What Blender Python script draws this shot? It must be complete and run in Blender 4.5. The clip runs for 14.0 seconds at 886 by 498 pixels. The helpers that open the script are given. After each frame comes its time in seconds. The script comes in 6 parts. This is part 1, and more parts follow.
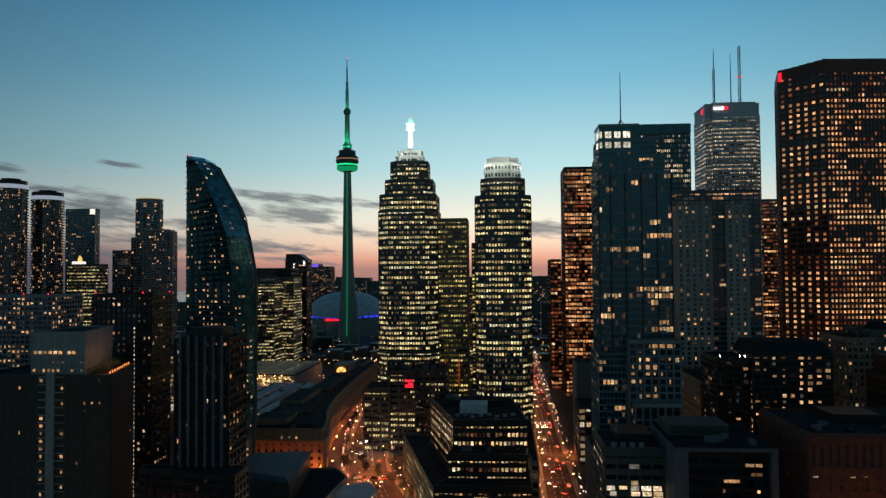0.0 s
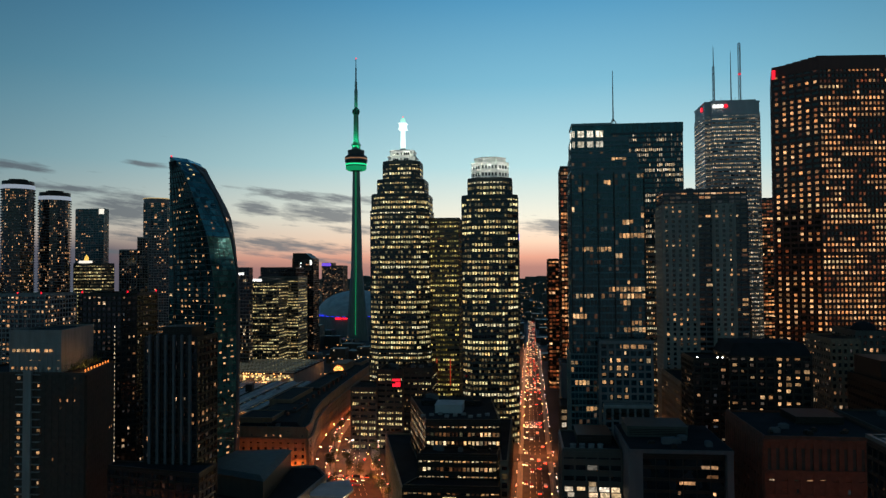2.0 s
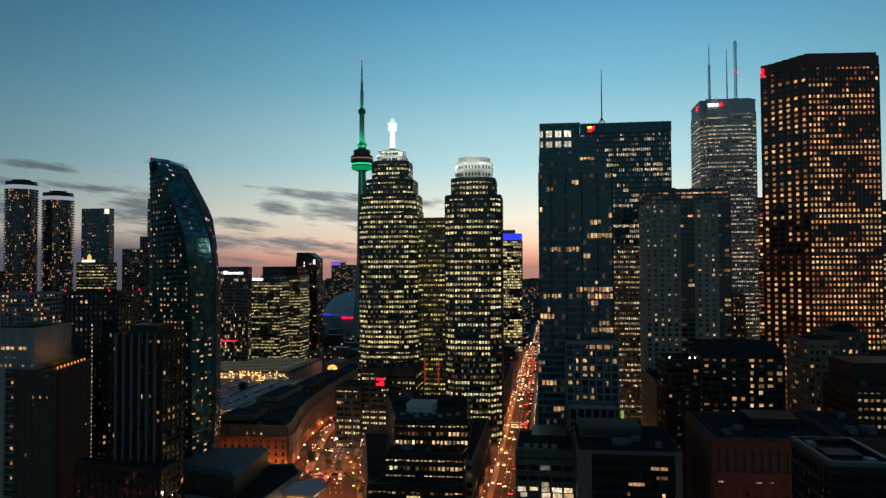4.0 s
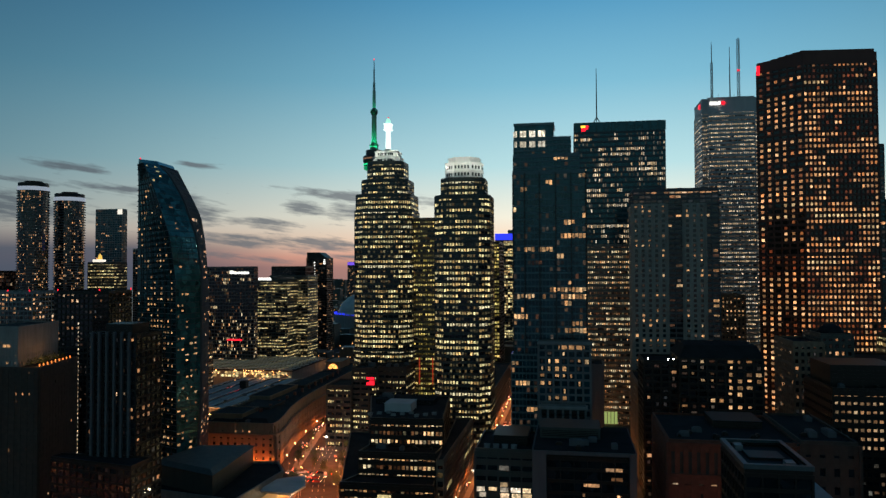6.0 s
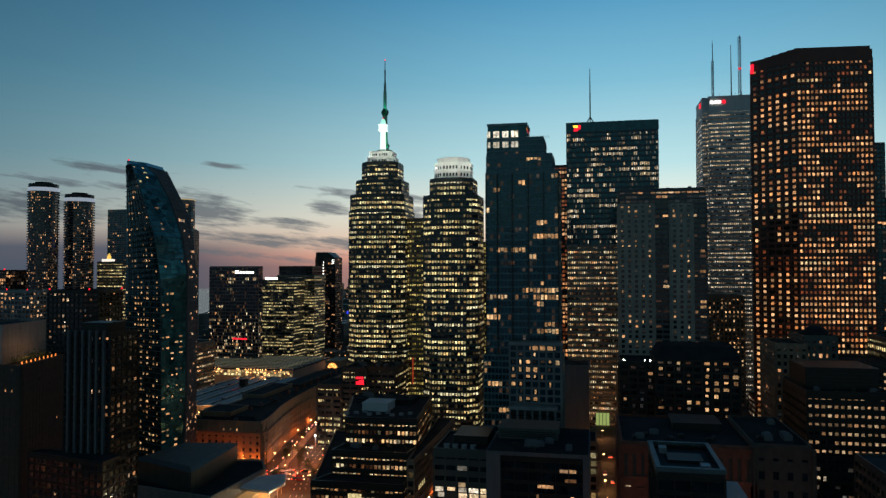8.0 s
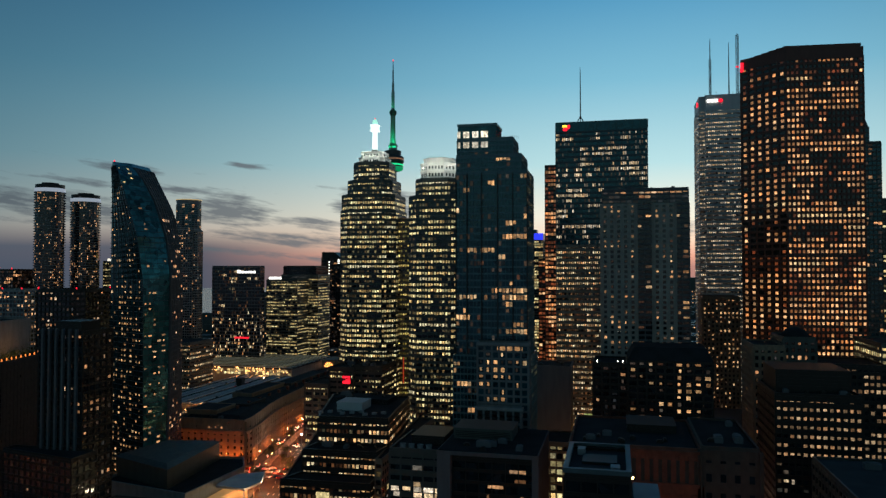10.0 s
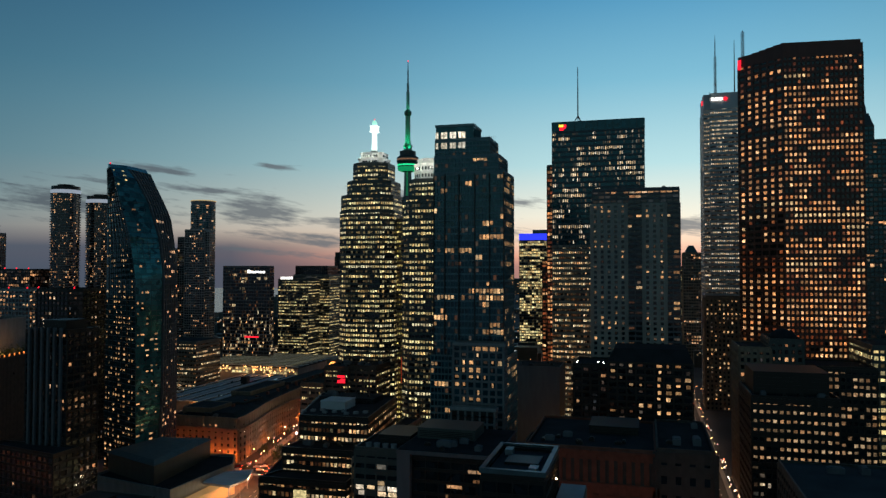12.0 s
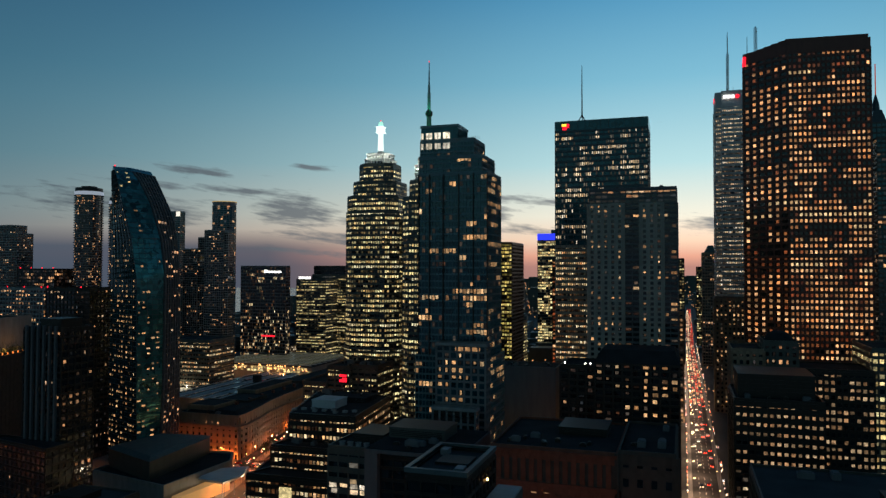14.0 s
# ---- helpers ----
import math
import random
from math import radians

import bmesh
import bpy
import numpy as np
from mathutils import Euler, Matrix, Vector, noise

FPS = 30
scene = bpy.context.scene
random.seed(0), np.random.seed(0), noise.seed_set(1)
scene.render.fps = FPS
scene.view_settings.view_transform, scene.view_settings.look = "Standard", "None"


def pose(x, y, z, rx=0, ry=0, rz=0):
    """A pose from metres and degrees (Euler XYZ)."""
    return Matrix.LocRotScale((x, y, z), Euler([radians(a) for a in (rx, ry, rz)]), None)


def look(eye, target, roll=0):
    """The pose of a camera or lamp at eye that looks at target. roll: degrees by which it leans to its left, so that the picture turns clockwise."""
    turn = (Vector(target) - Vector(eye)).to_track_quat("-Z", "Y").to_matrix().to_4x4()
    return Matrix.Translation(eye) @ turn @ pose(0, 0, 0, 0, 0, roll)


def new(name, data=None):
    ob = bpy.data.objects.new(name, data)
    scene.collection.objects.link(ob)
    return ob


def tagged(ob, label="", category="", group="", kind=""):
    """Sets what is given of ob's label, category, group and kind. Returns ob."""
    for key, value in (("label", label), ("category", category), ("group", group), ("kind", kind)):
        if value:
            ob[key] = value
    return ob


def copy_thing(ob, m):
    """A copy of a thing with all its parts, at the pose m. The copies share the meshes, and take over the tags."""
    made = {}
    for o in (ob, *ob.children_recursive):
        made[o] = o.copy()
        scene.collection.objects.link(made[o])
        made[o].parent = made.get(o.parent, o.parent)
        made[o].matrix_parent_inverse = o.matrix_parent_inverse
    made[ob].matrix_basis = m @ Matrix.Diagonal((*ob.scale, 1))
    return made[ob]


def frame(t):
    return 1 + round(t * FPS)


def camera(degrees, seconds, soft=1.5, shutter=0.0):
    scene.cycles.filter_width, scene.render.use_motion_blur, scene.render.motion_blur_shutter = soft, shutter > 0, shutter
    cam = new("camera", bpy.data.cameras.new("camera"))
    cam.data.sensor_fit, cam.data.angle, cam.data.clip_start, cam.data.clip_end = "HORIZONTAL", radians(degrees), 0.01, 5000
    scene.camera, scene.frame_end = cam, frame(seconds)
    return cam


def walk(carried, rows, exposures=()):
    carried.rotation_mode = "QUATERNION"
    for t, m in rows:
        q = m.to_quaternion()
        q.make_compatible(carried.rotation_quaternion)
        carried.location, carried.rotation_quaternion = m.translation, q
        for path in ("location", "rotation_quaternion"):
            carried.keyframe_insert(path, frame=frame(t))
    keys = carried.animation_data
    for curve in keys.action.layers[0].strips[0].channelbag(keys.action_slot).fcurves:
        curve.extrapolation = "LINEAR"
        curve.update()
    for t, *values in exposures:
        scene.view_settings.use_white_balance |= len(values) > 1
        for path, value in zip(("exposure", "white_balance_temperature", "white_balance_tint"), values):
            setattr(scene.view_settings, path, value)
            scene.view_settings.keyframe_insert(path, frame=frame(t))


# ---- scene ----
cam = camera(63.0, 14.0, soft=1.4)
METRES, EYE, TILT, LEAN, TURN = 170.0, 123.0, 0.0, 0.0, 4.6
ROWS = [
    (0.0, 0.0, 0.0, 0.0, 0.01, 1.84, 0.41),
    (0.5, 0.0344, -0.0011, 0.0006, 0.49, 1.83, 0.41),
    (1.0, 0.0698, -0.0024, 0.0011, 0.98, 1.82, 0.39),
    (1.5, 0.1053, -0.0028, 0.0015, 1.4, 1.8, 0.36),
    (2.0, 0.1412, -0.0031, 0.0022, 1.74, 1.76, 0.36),
    (2.5, 0.1765, -0.0039, 0.0014, 2.18, 1.76, 0.32),
    (3.0, 0.212, -0.0042, 0.0021, 2.52, 1.74, 0.29),
    (3.5, 0.2487, -0.004, 0.0024, 2.86, 1.73, 0.27),
    (6.0, 0.4316, 0.001, 0.0025, 5.27, 1.72, 0.19),
    (6.5, 0.4673, 0.0026, 0.003, 5.86, 1.72, 0.16),
    (7.0, 0.5031, 0.0049, 0.0032, 6.31, 1.72, 0.14),
    (7.5, 0.5386, 0.0075, 0.0035, 6.73, 1.71, 0.11),
    (8.0, 0.5745, 0.0107, 0.0037, 7.16, 1.71, 0.08),
    (10.5, 0.7538, 0.0304, 0.0049, 9.32, 1.69, -0.04),
    (11.0, 0.7889, 0.0347, 0.0052, 9.85, 1.69, -0.05),
    (11.5, 0.824, 0.0392, 0.0055, 10.41, 1.69, -0.06),
    (12.0, 0.8587, 0.0439, 0.0057, 11.05, 1.69, -0.07),
    (12.5, 0.8934, 0.0493, 0.0058, 11.71, 1.68, -0.08),
    (13.0, 0.9275, 0.055, 0.0062, 12.37, 1.68, -0.1),
    (13.5, 0.9615, 0.061, 0.0064, 13.06, 1.68, -0.11),
    (14.0, 0.9955, 0.0676, 0.0069, 13.74, 1.68, -0.13),
]
walk(cam, [(t, pose(0, 0, EYE, TILT, LEAN, TURN) @ pose(METRES * x, METRES * y, METRES * z, 90 + pitch, roll, yaw)) for t, x, y, z, yaw, pitch, roll in ROWS])

# ---- world ----
world = bpy.data.worlds.new("dusk_sky")
scene.world = world
world.use_nodes = True
wn, wl = world.node_tree.nodes, world.node_tree.links
wn.clear()


def wmath(op, a, b=None, c=None, clamp=False):
    """A math node of the sky; numbers or sockets."""
    n = wn.new("ShaderNodeMath")
    n.operation, n.use_clamp = op, clamp
    for i, v in enumerate((a, b, c)):
        if v is None:
            continue
        if isinstance(v, (int, float)):
            n.inputs[i].default_value = v
        else:
            wl.new(v, n.inputs[i])
    return n.outputs[0]


def wramp(fac, stops):
    n = wn.new("ShaderNodeValToRGB")
    el = n.color_ramp.elements
    while len(el) < len(stops):
        el.new(0.5)
    for e, (p, c) in zip(el, stops):
        e.position, e.color = p, (*c, 1)
    wl.new(fac, n.inputs[0])
    return n.outputs[0]


def wmix(fac, a, b):
    n = wn.new("ShaderNodeMix")
    n.data_type = "RGBA"
    wl.new(fac, n.inputs[0])
    for i, v in ((6, a), (7, b)):
        if isinstance(v, tuple):
            n.inputs[i].default_value = (*v, 1)
        else:
            wl.new(v, n.inputs[i])
    return n.outputs[2]


coord = wn.new("ShaderNodeTexCoord")
sep = wn.new("ShaderNodeSeparateXYZ")
wl.new(coord.outputs["Generated"], sep.inputs[0])
SX, SY, SZ = sep.outputs
elev = wmath("MULTIPLY", wmath("ARCSINE", SZ), 180 / math.pi)          # degrees
azim = wmath("MULTIPLY", wmath("ARCTAN2", SX, SY), 180 / math.pi)      # degrees right of +y
flat = wmath("SQRT", wmath("ADD", wmath("MULTIPLY", SX, SX), wmath("ADD", wmath("MULTIPLY", SY, SY), 1e-6)))
SUNSET = radians(4.0)
cosaz = wmath("DIVIDE", wmath("ADD", wmath("MULTIPLY", SX, math.sin(SUNSET)), wmath("MULTIPLY", SY, math.cos(SUNSET))), flat)
glow = wmath("POWER", wmath("MULTIPLY_ADD", cosaz, 0.5, 0.5, clamp=True), wmath("MULTIPLY_ADD", wmath("MAXIMUM", elev, 0.0), 0.2, 7.0))
high = wmath("DIVIDE", wmath("ADD", elev, 2.0), 42.0, clamp=True)


def at(deg):
    return (deg + 2.0) / 42.0


west = wramp(high, [(0.0, (0.30, 0.17, 0.15)), (at(0.3), (0.45, 0.22, 0.18)), (at(1.1), (0.76, 0.36, 0.25)), (at(2.3), (0.9, 0.64, 0.46)),
                    (at(4.2), (0.84, 0.8, 0.66)), (at(8.2), (0.44, 0.67, 0.7)), (at(14.5), (0.19, 0.45, 0.59)),
                    (at(21.0), (0.075, 0.28, 0.47)), (at(30.0), (0.03, 0.15, 0.29)), (1.0, (0.012, 0.06, 0.14))])
east = wramp(high, [(0.0, (0.05, 0.055, 0.07)), (at(1.5), (0.045, 0.086, 0.12)), (at(5.0), (0.05, 0.122, 0.16)),
                    (at(12.0), (0.036, 0.115, 0.17)), (at(24.0), (0.02, 0.07, 0.135)), (1.0, (0.005, 0.02, 0.045))])
sky = wmix(glow, east, west)
belt = wmix(wmath("MULTIPLY", cosaz, -1.0, clamp=True), (1.0, 1.0, 1.0), (2.5, 1.85, 1.42))   # rosy belt opposite the sunset
rear = wn.new("ShaderNodeVectorMath")
rear.operation = "MULTIPLY"
wl.new(sky, rear.inputs[0])
wl.new(belt, rear.inputs[1])
sky = rear.outputs[0]
# slate haze lying over the lake
away = wmath("MULTIPLY", wmath("SUBTRACT", wmath("MULTIPLY", azim, -1.0), 22.0), 0.1, clamp=True)
lying = wmath("MULTIPLY", wmath("SUBTRACT", 3.1, elev), 0.7, clamp=True)
sky = wmix(wmath("MULTIPLY", wmath("MULTIPLY", away, lying), 0.85), sky, (0.05, 0.075, 0.11))
# long streaks of cloud, low over the horizon
comb = wn.new("ShaderNodeCombineXYZ")
wl.new(wmath("MULTIPLY", azim, 0.24), comb.inputs[0])
wl.new(wmath("MULTIPLY_ADD", elev, 1.5, wmath("MULTIPLY", azim, 0.17)), comb.inputs[1])
streak = wn.new("ShaderNodeTexNoise")
streak.inputs["Scale"].default_value, streak.inputs["Detail"].default_value, streak.inputs["Roughness"].default_value = 1.9, 9.0, 0.6
wl.new(comb.outputs[0], streak.inputs["Vector"])
puff = streak.outputs["Fac"]
cover = None
for ca, ce, wa, we, amount in [(-15.8, 4.6, 3.6, 0.95, 1.0), (-17.6, 5.9, 5.0, 0.5, 0.95), (-20.8, 4.9, 2.0, 0.7, 0.95), (-19.0, 2.1, 7.0, 0.6, 0.9), (-30.0, 4.6, 3.4, 1.5, 1.0),
                               (-28.5, 7.9, 1.9, 0.28, 0.9), (-37.0, 7.4, 3.6, 0.36, 0.95), (-34.0, 6.0, 4.0, 0.4, 0.85), (3.2, 3.4, 3.4, 0.75, 1.0), (-10.0, 5.4, 2.6, 0.5, 0.8),
                               (-12.0, 3.2, 5.0, 0.45, 0.75), (-42.0, 4.6, 7.0, 1.3, 0.9), (9.0, 3.0, 5.0, 0.6, 0.9), (-26.0, 2.4, 6.5, 0.55, 0.9), (-24.0, 3.7, 3.4, 0.55, 0.9), (-6.0, 2.2, 5.0, 0.4, 0.75),
                               (-14.0, 5.7, 3.6, 0.36, 0.9), (-27.0, 1.2, 8.0, 0.32, 0.75), (-16.5, 1.0, 6.0, 0.28, 0.75), (-40.0, 6.3, 4.0, 0.3, 0.8), (14.0, 4.4, 6.0, 0.6, 0.8)]:
    da = wmath("DIVIDE", wmath("SUBTRACT", azim, ca), wa)
    de = wmath("DIVIDE", wmath("SUBTRACT", wmath("MULTIPLY_ADD", azim, 0.09, elev), ce + 0.09 * ca), we)
    bell = wmath("MULTIPLY", wmath("EXPONENT", wmath("MULTIPLY", wmath("ADD", wmath("MULTIPLY", da, da), wmath("MULTIPLY", de, de)), -1.0)), amount)
    cover = bell if cover is None else wmath("MAXIMUM", cover, bell)
cloud = wmath("MULTIPLY", wmath("MULTIPLY_ADD", wmath("SUBTRACT", wmath("ADD", puff, wmath("MULTIPLY", cover, 0.55)), 0.69), 3.4, 0.0, clamp=True), 0.86)
tint = wmix(glow, (0.045, 0.065, 0.085), (0.17, 0.185, 0.2))
sky = wmix(cloud, sky, tint)
back = wn.new("ShaderNodeBackground")
back.inputs["Strength"].default_value = 1.15
wl.new(sky, back.inputs[0])
wl.new(back.outputs[0], wn.new("ShaderNodeOutputWorld").inputs[0])

# ---- materials ----


def surface(name, color, rough=0.6, metal=0.0, scale=0.4, vary=0.25, bump=0.15, fine=6.0, streaks=False, spec=0.5):
    """Plain building surface: two scales of tone, grain and relief."""
    m = bpy.data.materials.new(name)
    m.use_nodes = True
    n, l = m.node_tree.nodes, m.node_tree.links
    b = n["Principled BSDF"]
    co = n.new("ShaderNodeTexCoord")
    mp = n.new("ShaderNodeMapping")
    mp.inputs["Scale"].default_value = (1, 1, 0.18) if streaks else (1, 1, 1)
    l.new(co.outputs["Object"], mp.inputs[0])
    oi = n.new("ShaderNodeObjectInfo")
    big, small = n.new("ShaderNodeTexNoise"), n.new("ShaderNodeTexNoise")
    for t, s in ((big, scale), (small, fine)):
        t.inputs["Scale"].default_value, t.inputs["Detail"].default_value = s, 3.0
        l.new(mp.outputs[0], t.inputs["Vector"])
    add = n.new("ShaderNodeMath")
    add.operation = "MULTIPLY_ADD"
    l.new(small.outputs["Fac"], add.inputs[0])
    add.inputs[1].default_value = 0.4
    l.new(big.outputs["Fac"], add.inputs[2])
    piece = n.new("ShaderNodeMath")
    piece.operation = "MULTIPLY_ADD"
    l.new(oi.outputs["Random"], piece.inputs[0])
    piece.inputs[1].default_value = 0.25
    l.new(add.outputs[0], piece.inputs[2])
    mr = n.new("ShaderNodeMapRange")
    mr.inputs["From Min"].default_value, mr.inputs["From Max"].default_value = 0.45, 1.15
    mr.inputs["To Min"].default_value, mr.inputs["To Max"].default_value = 1 - vary, 1 + vary
    l.new(piece.outputs[0], mr.inputs[0])
    vm = n.new("ShaderNodeVectorMath")
    vm.operation = "SCALE"
    vm.inputs[0].default_value = color
    l.new(mr.outputs[0], vm.inputs["Scale"])
    l.new(vm.outputs[0], b.inputs["Base Color"])
    b.inputs["Roughness"].default_value, b.inputs["Metallic"].default_value = rough, metal
    b.inputs["Specular IOR Level"].default_value = spec
    if bump:
        bp = n.new("ShaderNodeBump")
        bp.inputs["Strength"].default_value, bp.inputs["Distance"].default_value = bump, 0.05
        l.new(small.outputs["Fac"], bp.inputs["Height"])
        l.new(bp.outputs[0], b.inputs["Normal"])
    return m


def glazing(name, color, rough=0.08, spec=0.6, wave=0.25, coat=(1, 1, 1), metal=0.0):
    """Dark coated facade glass: panes slightly out of true, blinds behind some of them."""
    m = bpy.data.materials.new(name)
    m.use_nodes = True
    n, l = m.node_tree.nodes, m.node_tree.links
    b = n["Principled BSDF"]
    co = n.new("ShaderNodeTexCoord")
    v = n.new("ShaderNodeTexVoronoi")
    v.inputs["Scale"].default_value = 0.3
    l.new(co.outputs["Object"], v.inputs["Vector"])
    bw = n.new("ShaderNodeRGBToBW")
    l.new(v.outputs["Color"], bw.inputs[0])
    mr = n.new("ShaderNodeMapRange")
    mr.inputs["To Min"].default_value, mr.inputs["To Max"].default_value = 0.15, 2.1
    l.new(bw.outputs[0], mr.inputs[0])
    vm = n.new("ShaderNodeVectorMath")
    vm.operation = "SCALE"
    vm.inputs[0].default_value = color
    l.new(mr.outputs[0], vm.inputs["Scale"])
    l.new(vm.outputs[0], b.inputs["Base Color"])
    b.inputs["Roughness"].default_value, b.inputs["Specular IOR Level"].default_value = rough, spec
    b.inputs["Specular Tint"].default_value, b.inputs["Metallic"].default_value = (*coat, 1), metal
    nz = n.new("ShaderNodeTexNoise")
    nz.inputs["Scale"].default_value = 0.35
    l.new(co.outputs["Object"], nz.inputs["Vector"])
    bp = n.new("ShaderNodeBump")
    bp.inputs["Strength"].default_value, bp.inputs["Distance"].default_value = wave, 0.3
    l.new(nz.outputs["Fac"], bp.inputs["Height"])
    l.new(bp.outputs[0], b.inputs["Normal"])
    return m


def lit_room(name, colors, power, floor=0.25):
    """A pane with a lit room behind it: tone and strength vary from room to room, with uneven light inside."""
    m = bpy.data.materials.new(name)
    m.use_nodes = True
    n, l = m.node_tree.nodes, m.node_tree.links
    b = n["Principled BSDF"]
    oi, ge = n.new("ShaderNodeObjectInfo"), n.new("ShaderNodeNewGeometry")

    def mt(op, a, c, d=None):
        q = n.new("ShaderNodeMath")
        q.operation = op
        for i, v in enumerate((a, c, d)):
            if v is None:
                continue
            if isinstance(v, (int, float)):
                q.inputs[i].default_value = v
            else:
                l.new(v, q.inputs[i])
        return q.outputs[0]
    r = mt("FRACT", mt("ADD", mt("MULTIPLY", oi.outputs["Random"], 7.31), ge.outputs["Random Per Island"]), 0.0)
    s = mt("FRACT", mt("MULTIPLY", r, 13.7), 0.0)
    ramp = n.new("ShaderNodeValToRGB")
    el = ramp.color_ramp.elements
    while len(el) < len(colors):
        el.new(0.5)
    for i, (e, c) in enumerate(zip(el, colors)):
        e.position, e.color = i / max(1, len(colors) - 1), (*c, 1)
    l.new(r, ramp.inputs[0])
    co, off = n.new("ShaderNodeTexCoord"), n.new("ShaderNodeVectorMath")
    l.new(co.outputs["Object"], off.inputs[0])
    l.new(mt("MULTIPLY", r, 40.0), off.inputs[1])
    vo = n.new("ShaderNodeTexVoronoi")
    vo.inputs["Scale"].default_value = 0.95
    l.new(off.outputs[0], vo.inputs["Vector"])
    bw = n.new("ShaderNodeRGBToBW")
    l.new(vo.outputs["Color"], bw.inputs[0])
    nz = n.new("ShaderNodeTexNoise")
    nz.inputs["Scale"].default_value, nz.inputs["Detail"].default_value = 2.4, 2.0
    l.new(off.outputs[0], nz.inputs["Vector"])
    inside = mt("MULTIPLY", mt("MULTIPLY_ADD", mt("POWER", bw.outputs[0], 1.3), 1.3, 0.42), mt("MULTIPLY_ADD", nz.outputs["Fac"], 1.3, 0.35))
    strength = mt("MULTIPLY", mt("MULTIPLY", mt("MULTIPLY_ADD", mt("POWER", s, 1.6), 1.0, floor), power), inside)
    b.inputs["Base Color"].default_value = (0.03, 0.03, 0.03, 1)
    b.inputs["Roughness"].default_value = 0.15
    l.new(ramp.outputs[0], b.inputs["Emission Color"])
    l.new(strength, b.inputs["Emission Strength"])
    m.cycles.emission_sampling = "NONE"
    return m


def glowing(name, color, power):
    m = bpy.data.materials.new(name)
    m.use_nodes = True
    b = m.node_tree.nodes["Principled BSDF"]
    b.inputs["Base Color"].default_value = (*[0.5 * c for c in color], 1)
    b.inputs["Emission Color"].default_value, b.inputs["Emission Strength"].default_value = (*color, 1), power
    m.cycles.emission_sampling = "NONE"
    return m


GLASS = glazing("dark_glass", (0.012, 0.016, 0.02))
BLUE_GLASS = glazing("blue_glass", (0.005, 0.034, 0.044), 0.1, 0.75, 0.25, (0.55, 0.9, 1.0))
TEAL_GLASS = glazing("teal_glass", (0.006, 0.034, 0.036), 0.07, 1.0, 0.15, (0.35, 0.85, 0.8))
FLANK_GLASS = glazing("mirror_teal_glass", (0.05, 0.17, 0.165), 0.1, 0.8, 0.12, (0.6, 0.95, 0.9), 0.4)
BROWN_GLASS = glazing("bronze_glass", (0.02, 0.014, 0.01), 0.12)
BLACK_STEEL = surface("black_steel", (0.02, 0.017, 0.0145), 0.45, 0.3)
DARK_STONE = surface("dark_granite", (0.058, 0.064, 0.056), 0.5, streaks=True)
RED_STONE = surface("red_granite", (0.1, 0.032, 0.02), 0.55, streaks=True)
BLUE_STEEL = surface("blue_steel", (0.1, 0.145, 0.16), 0.35, 0.4)
# warm tone stands in for city light mirrored in the lower steel
CITY_TINT_STEEL = surface("city_tint_steel", (0.19, 0.18, 0.155), 0.45, 0.3)
DARK_BLUE_STEEL = surface("dark_blue_steel", (0.03, 0.05, 0.062), 0.4, 0.3)
TEAL_STEEL = surface("teal_steel", (0.085, 0.16, 0.175), 0.5, 0.1)
STEEL = surface("stainless_steel", (0.28, 0.29, 0.3), 0.4, 0.5)
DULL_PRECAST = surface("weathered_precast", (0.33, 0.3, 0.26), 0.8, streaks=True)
CONCRETE = surface("concrete", (0.26, 0.25, 0.235), 0.85, streaks=True, vary=0.3)
GREY = surface("grey_precast", (0.24, 0.24, 0.235), 0.8, streaks=True)
MARBLE = surface("white_cladding", (0.5, 0.5, 0.5), 0.55, streaks=True, vary=0.12)
LIMESTONE = surface("limestone", (0.25, 0.17, 0.11), 0.85, streaks=True, vary=0.3)
BRICK = surface("red_brick", (0.19, 0.06, 0.035), 0.9, fine=9.0, vary=0.35)
BROWN = surface("dark_brown_brick", (0.07, 0.052, 0.042), 0.9, vary=0.3)
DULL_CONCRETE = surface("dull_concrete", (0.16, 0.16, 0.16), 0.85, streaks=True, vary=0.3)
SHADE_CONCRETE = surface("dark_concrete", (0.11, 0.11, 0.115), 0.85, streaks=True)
TAN = surface("tan_brick", (0.22, 0.16, 0.11), 0.9, vary=0.3)
ROOF = surface("tar_roof", (0.024, 0.025, 0.027), 0.9, vary=0.45, scale=0.12, spec=0.1)
GRAVEL = surface("gravel_roof", (0.05, 0.053, 0.056), 0.95, vary=0.4, scale=0.1, spec=0.1)
METAL_ROOF = surface("standing_seam_roof", (0.3, 0.3, 0.295), 0.55, 0.0, vary=0.45, scale=0.12)
COPPER = surface("green_copper", (0.06, 0.085, 0.08), 0.7, vary=0.3)
PALE_ROOF = surface("white_membrane_roof", (0.55, 0.55, 0.54), 0.8, vary=0.3, scale=0.1)
ASPHALT = surface("asphalt", (0.055, 0.052, 0.05), 0.85, vary=0.35, scale=0.15, spec=0.15)
PAVING = surface("paving", (0.17, 0.16, 0.15), 0.85, vary=0.25)
GROUND = surface("city_ground", (0.045, 0.045, 0.045), 0.95, vary=0.5, scale=0.02)
PAINT = surface("road_paint", (0.6, 0.58, 0.5), 0.7, vary=0.4, scale=1.5)
WATER = surface("lake_water", (0.02, 0.035, 0.05), 0.18, vary=0.2, scale=0.01, bump=0.4, fine=0.08)
BARK = surface("bark", (0.09, 0.065, 0.045), 0.9)
LEAF = surface("leaf", (0.06, 0.085, 0.03), 0.8, vary=0.5, scale=1.2)
POLE = surface("galvanised_pole", (0.2, 0.2, 0.2), 0.5, 0.6)
TYRE = surface("tyre_rubber", (0.02, 0.02, 0.02), 0.9)
